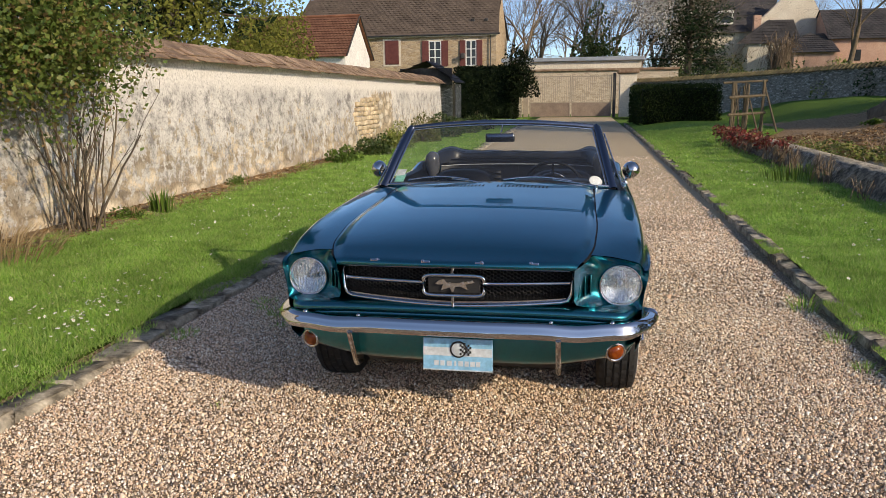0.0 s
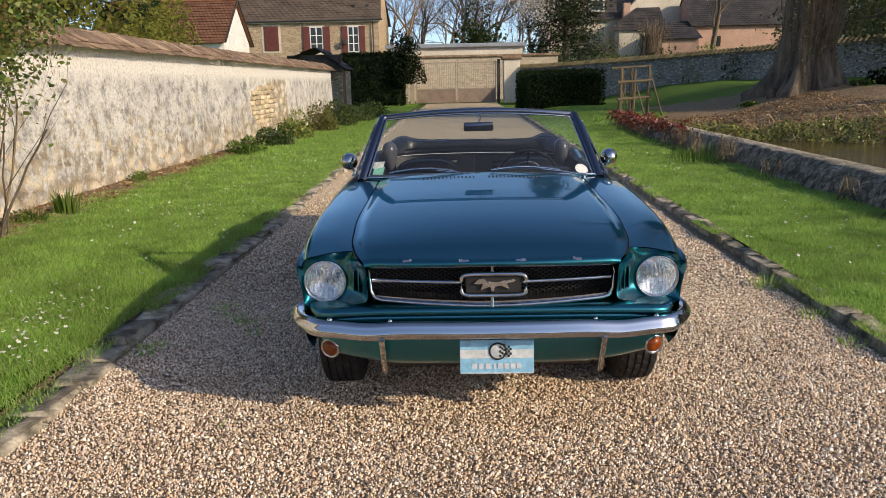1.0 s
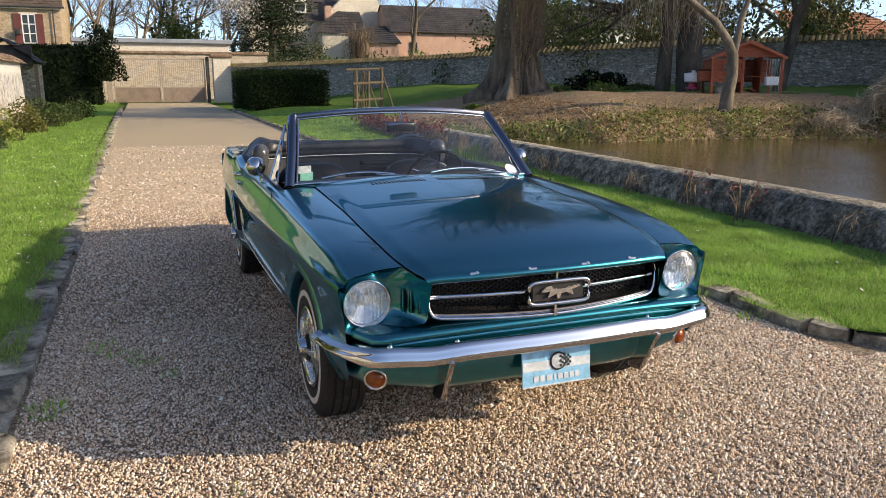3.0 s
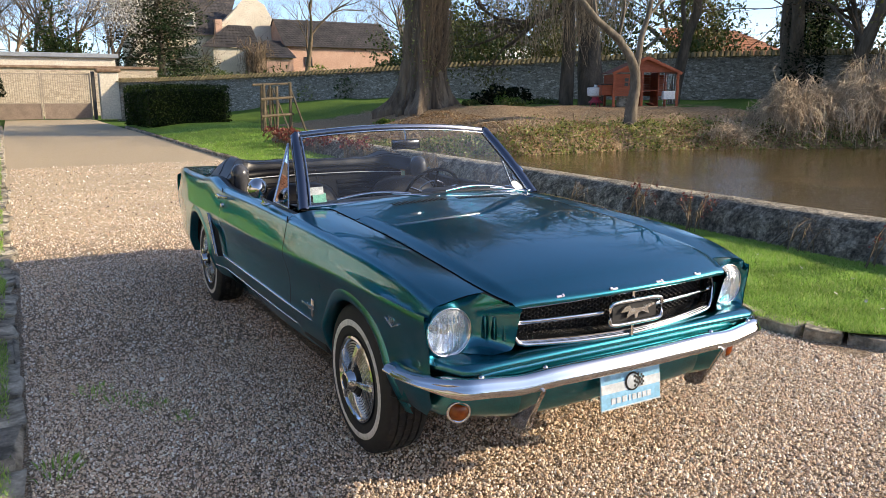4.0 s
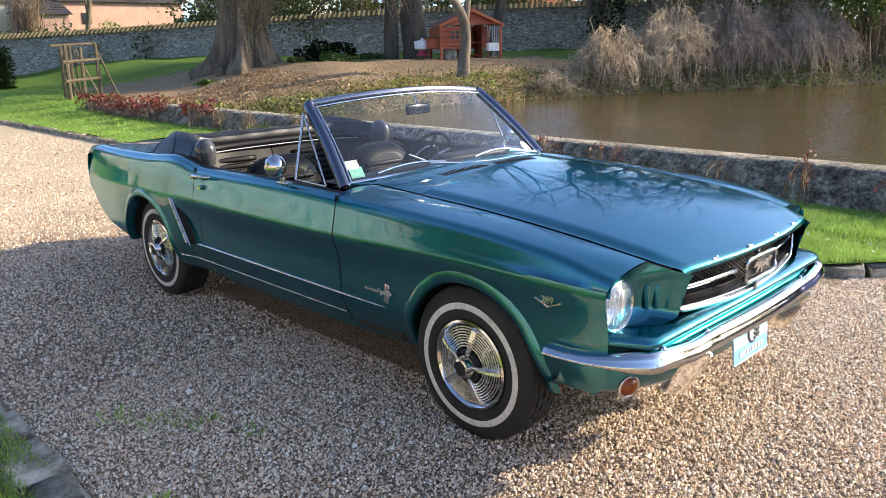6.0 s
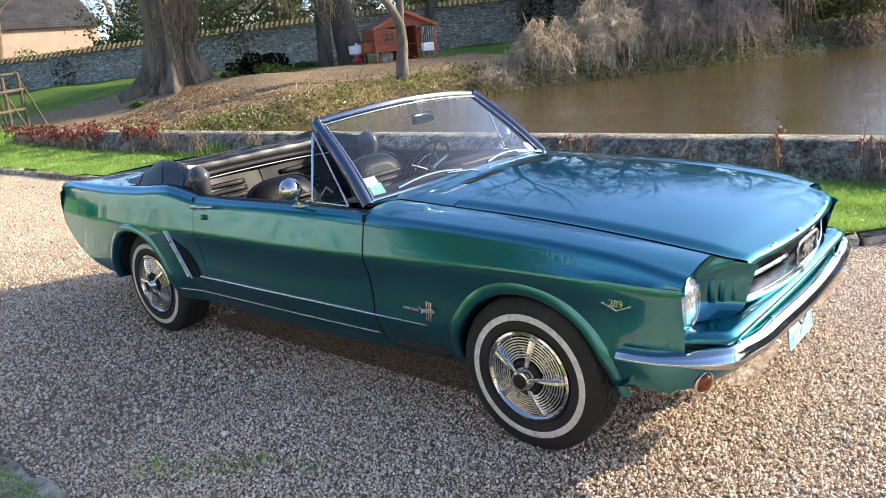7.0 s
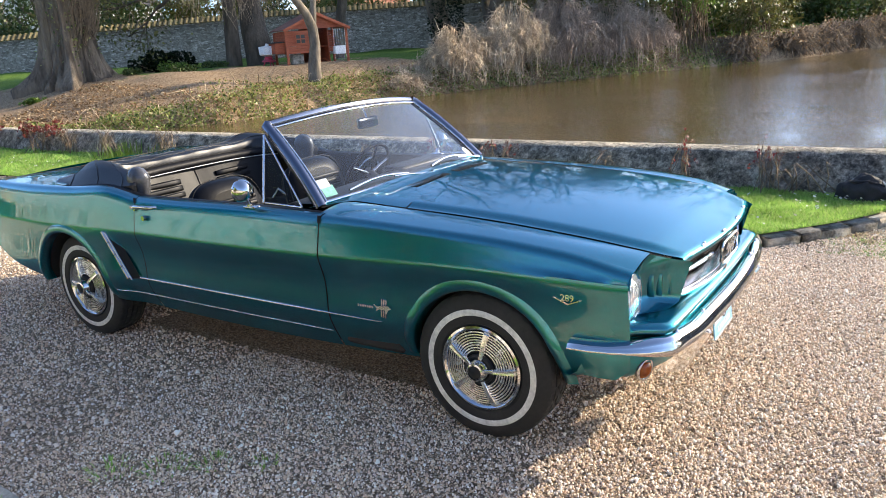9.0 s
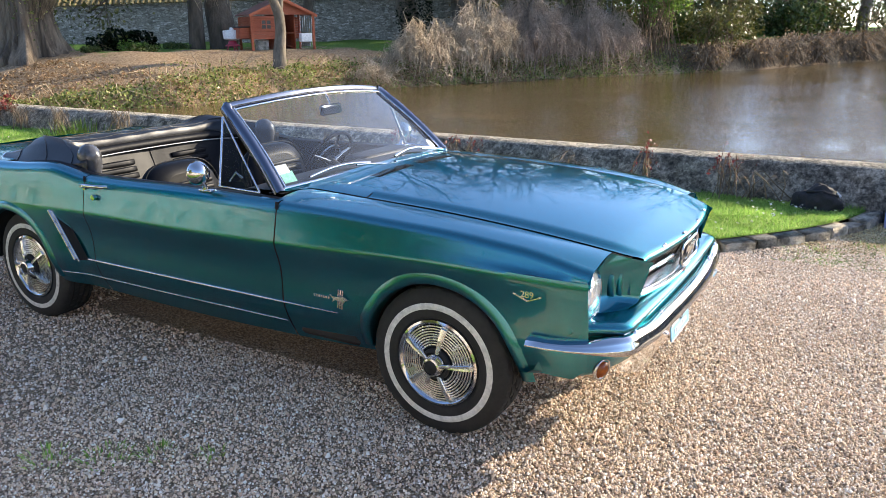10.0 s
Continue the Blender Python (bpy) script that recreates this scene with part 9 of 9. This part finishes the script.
# ---- fine ground cover, last ----
def fast_mesh(name, V, F, mats):
    me = bpy.data.meshes.new(name)
    n, k = F.shape
    me.vertices.add(len(V))
    me.vertices.foreach_set("co", V.astype(np.float32).ravel())
    me.loops.add(n * k)
    me.loops.foreach_set("vertex_index", F.astype(np.int32).ravel())
    me.polygons.add(n)
    me.polygons.foreach_set("loop_start", np.arange(0, n * k, k, dtype=np.int32))
    me.update(calc_edges=True)
    for m in mats:
        me.materials.append(m)
    return me


def pebble_material():
    mat = bpy.data.materials.new("pebbles")
    nt, bs = tree_of(mat)
    geo = nt.nodes.new("ShaderNodeNewGeometry")
    r = ramp_node(nt, geo.outputs["Random Per Island"], [(0.0, (0.12, 0.09, 0.075)), (0.12, (0.42, 0.30, 0.21)), (0.28, (0.80, 0.63, 0.46)), (0.44, (0.55, 0.50, 0.46)), (0.58, (0.88, 0.74, 0.56)), (0.72, (0.60, 0.42, 0.31)), (0.86, (0.92, 0.85, 0.76)), (1.0, (0.96, 0.95, 0.93))])
    big = noise_node(nt, 0.7, 4)
    tint = ramp_node(nt, big.outputs["Fac"], [(0.3, (0.90, 0.85, 0.79)), (0.7, (1.22, 1.15, 1.05))])
    c = mix_node(nt, 1.0, r.outputs["Color"], tint.outputs["Color"], "MULTIPLY")
    # green film on the stones beside the lawn's rounded end
    sx = nt.nodes.new("ShaderNodeSeparateXYZ")
    nt.links.new(geo.outputs["Position"], sx.inputs[0])
    side = nt.nodes.new("ShaderNodeMapRange")
    side.inputs["From Min"].default_value, side.inputs["From Max"].default_value = 1.9, 3.4
    side.inputs["To Min"].default_value, side.inputs["To Max"].default_value = -0.30, 0.12
    nt.links.new(sx.outputs["X"], side.inputs["Value"])
    am = nt.nodes.new("ShaderNodeMath")
    nt.links.new(side.outputs[0], am.inputs[0])
    nt.links.new(noise_node(nt, 2.6, 5, 0.7).outputs["Fac"], am.inputs[1])
    film = ramp_node(nt, am.outputs[0], [(0.42, (0, 0, 0)), (0.62, (0.75, 0.75, 0.75))])
    c = mix_node(nt, film.outputs["Color"], c, mix_node(nt, 1.0, c, (0.62, 0.56, 0.26), "MULTIPLY"))
    nt.links.new(c, bs.inputs["Base Color"])
    bs.inputs["Roughness"].default_value = 0.6
    return mat


def scatter_pebbles():
    rng = np.random.default_rng(1)
    P = []
    for (x0, x1, y0, y1, dens, size) in ((-2.04, 2.12, -2.5, 1.6, 10300, 0.0047), (-2.04, 2.12, 1.6, 4.6, 4000, 0.0062), (2.12, 4.0, -2.5, -0.4, 11500, 0.0043), (-3.6, -2.04, -2.5, -1.0, 400, 0.007),
                                         (-2.1, 2.2, 4.6, 7.0, 1500, 0.0066), (-2.1, 2.2, 7.0, 10.0, 600, 0.0075), (-2.1, 2.25, 10.0, 15.0, 200, 0.009)):
        n = int((x1 - x0) * (y1 - y0) * dens)
        q = np.stack([rng.uniform(x0, x1, n), rng.uniform(y0, y1, n), np.full(n, size)], -1)
        P.append(q)
    P = np.concatenate(P)
    under = (np.abs(P[:, 0]) < 0.55) & (P[:, 1] > 0.1) & (P[:, 1] < 2.6)
    lawn = (P[:, 0] > 2.15) & (P[:, 1] > lawn_front(P[:, 0]) - 0.12)
    P = P[~under & ~lawn]
    n = len(P)
    s = P[:, 2] * np.exp(rng.normal(0, 0.28, n))
    a = rng.uniform(0, 2 * np.pi, n)
    e = np.stack([np.cos(a), np.sin(a), rng.normal(0, 0.34, n)], -1)
    f = np.stack([-np.sin(a), np.cos(a), rng.normal(0, 0.34, n)], -1)
    g = np.cross(e, f)
    lift = rng.uniform(0, 1, n) ** 1.6 * 0.009
    c = np.stack([P[:, 0], P[:, 1], lift - 0.001], -1)
    k = s[:, None]
    w = rng.uniform(0.62, 1.0, (n, 1)) * k
    h = rng.uniform(0.75, 1.35, (n, 1)) * k
    # an angular stone: three corners below, three smaller ones above, turned by a sixth
    low = [c + e * k, c + (f * w - e * k * 0.55), c - (f * w + e * k * 0.55)]
    up = c + g * h
    j = rng.uniform(0.30, 0.75, (3, n, 1))
    high = [up + (e * k * 0.5 + f * w * 0.8) * j[0], up - e * k * j[1], up + (e * k * 0.5 - f * w * 0.8) * j[2]]
    V = np.stack(low + high, 1).reshape(-1, 3)
    b = np.arange(n)[:, None] * 6
    tri = ((0, 1, 3), (1, 4, 3), (1, 2, 4), (2, 5, 4), (2, 0, 5), (0, 3, 5), (3, 4, 5))
    F = np.concatenate([b + np.array([t]) for t in tri])
    tagged(new("pebbles", fast_mesh("pebbles", V, F, [pebble_material()])), "loose beige, grey and white gravel pebbles", "gravel", kind="stuff")


def scatter_grass():
    rng = np.random.default_rng(2)
    n = 260000
    y = np.concatenate([rng.uniform(-2.5, 4.5, n // 2), rng.gamma(2.0, 3.2, n // 2) - 1.0])
    x = rng.uniform(-5.0, -2.10, n)
    x, y = x - 0.010 * y, y
    patch = np.sin(5.3 * y + 1) * np.sin(2.1 * y) + rng.normal(0, 0.3, n) > 0.1
    x = np.where((x > -2.22) & ~patch, x - 0.15, x)
    keep = (y < 26) & (x > wall_x(y) + 0.35)
    A = np.stack([x, y, left_lawn_z(x, y)], -1)[keep]
    n = 190000
    y = np.concatenate([rng.uniform(-1.4, 4, n // 2), rng.gamma(2.2, 3.4, n // 2) - 1.0])
    u = rng.uniform(0, 1, n)
    x = np.where(np.sin(4.1 * y) * np.sin(1.7 * y + 2) > 0.15, 2.13, 2.26) + 1.95 * u + 0.015 * np.clip(y, 0, 20) + sstep(16, 24, y) * u * 2.4
    keep = (y < 28) & (y > lawn_front(x) + 0.02)
    B = np.stack([x, y, right_lawn_z(x, y)], -1)[keep]
    P = np.concatenate([A, B])
    n = len(P)
    far = np.clip(P[:, 1] / 10, 0, 2)
    a = rng.uniform(0, 2 * np.pi, n)
    tuft = 0.65 + 0.5 * (np.sin(3.1 * P[:, 0] + 1.7 * P[:, 1]) * np.sin(2.3 * P[:, 1] - 4 * P[:, 0]) > 0.1)
    h = rng.uniform(0.018, 0.046, n) * tuft * (1 + 0.25 * far)
    w = rng.uniform(0.0016, 0.0032, n) * (1 + 1.3 * far)
    lean = rng.normal(0, 0.55, (n, 2)) * h[:, None]
    side = np.stack([np.cos(a) * w, np.sin(a) * w, 0 * w], -1)
    tip = P + np.concatenate([lean, h[:, None]], 1)
    V = np.stack([P - side, P + side, tip], 1).reshape(-1, 3)
    F = np.arange(3 * n).reshape(-1, 3)
    tagged(new("grass", fast_mesh("grass", V, F, [GRASS])), "short green lawn grass", "grass", kind="stuff")


def scatter_daisies():
    rng = np.random.default_rng(4)
    P = []
    for cx, cy, sx, sy, k in ((-2.75, 0.75, 0.16, 0.32, 34), (-2.6, 0.2, 0.12, 0.2, 14), (-3.0, 3.9, 0.5, 0.9, 34), (-3.3, 6.5, 0.7, 1.6, 60), (-3.2, 1.2, 0.5, 1.0, 22), (-2.9, 9.5, 0.6, 2.0, 50), (-2.6, -0.6, 0.25, 0.4, 8), (-3.6, 12, 0.7, 3, 50)):
        k = int(1.9 * k)
        q = np.stack([rng.normal(cx, sx, k), rng.normal(cy, sy, k)], -1)
        P.append(np.concatenate([q, left_lawn_z(q[:, 0], q[:, 1])[:, None]], 1))
    for cx, cy, sx, sy, k in ((3.0, 2.0, 0.4, 1.2, 16), (3.4, 6, 0.4, 2, 36), (3.2, -0.3, 0.35, 0.3, 12), (3.75, -0.75, 0.15, 0.2, 16), (3.2, 11, 0.4, 3, 40)):
        k = int(1.9 * k)
        q = np.stack([rng.normal(cx, sx, k), rng.normal(cy, sy, k)], -1)
        q = q[(q[:, 0] > 2.35) & (q[:, 0] < 4.1)]
        P.append(np.concatenate([q, right_lawn_z(q[:, 0], q[:, 1])[:, None]], 1))
    P = np.concatenate(P)
    P = P[(P[:, 0] < -2.3) | (P[:, 0] > 2.3)]
    pcs, mid = [], []
    th = np.linspace(0, 2 * np.pi, 10, endpoint=False)
    for p in P:
        r = rng.uniform(0.008, 0.013)
        t = rng.normal(0, 0.35, 2)
        z = p[2] + rng.uniform(0.030, 0.055)
        rr = r * (1 + 0.18 * np.cos(5 * th))
        ring = np.stack([p[0] + rr * np.cos(th), p[1] + rr * np.sin(th), z + rr * (t[0] * np.cos(th) + t[1] * np.sin(th))], -1)
        pcs.append((np.concatenate([[[p[0], p[1], z - 0.002]], ring]), np.array([[0, i + 1, (i + 1) % 10 + 1] for i in range(10)])))
        ring = np.stack([p[0] + 0.3 * r * np.cos(th), p[1] + 0.3 * r * np.sin(th), z + 0.002 + 0.3 * r * (t[0] * np.cos(th) + t[1] * np.sin(th))], -1)
        mid.append((np.concatenate([[[p[0], p[1], z + 0.004]], ring]), np.array([[0, i + 1, (i + 1) % 10 + 1] for i in range(10)])))
    tagged(new("daisies", mesh_np("daisies", *join_np(pcs), [DAISY])), "small white daisies in the lawn", "flowers", kind="stuff")
    tagged(new("daisy_centres", mesh_np("daisy_centres", *join_np(mid), [DAISY_YELLOW])), "yellow centres of the daisies", "flowers", kind="stuff")


DAISY_YELLOW = surface("daisy_yellow", (0.55, 0.36, 0.03), (0.65, 0.45, 0.05), 9, 0.7, bump=0)
scatter_pebbles()
scatter_grass()
scatter_daisies()
for k, (x, y, h, r, n) in enumerate(((-1.62, 1.02, 0.035, 0.10, 60), (-1.50, 0.86, 0.035, 0.07, 40), (-1.74, 1.22, 0.04, 0.09, 50), (-1.40, 0.68, 0.03, 0.06, 30), (-1.95, 0.4, 0.05, 0.10, 60), (2.06, 1.55, 0.12, 0.10, 60), (2.08, 0.85, 0.07, 0.08, 40), (2.05, 0.35, 0.06, 0.06, 30), (2.7, -1.1, 0.03, 0.25, 90), (3.1, -1.6, 0.03, 0.3, 90), (-1.2, -0.6, 0.02, 0.05, 12))):
    blades("weed", (x, y, 0.0), h, 0.006, n, r, GRASS, "small green weed growing in the gravel", 500 + k, "weed", 0.8)
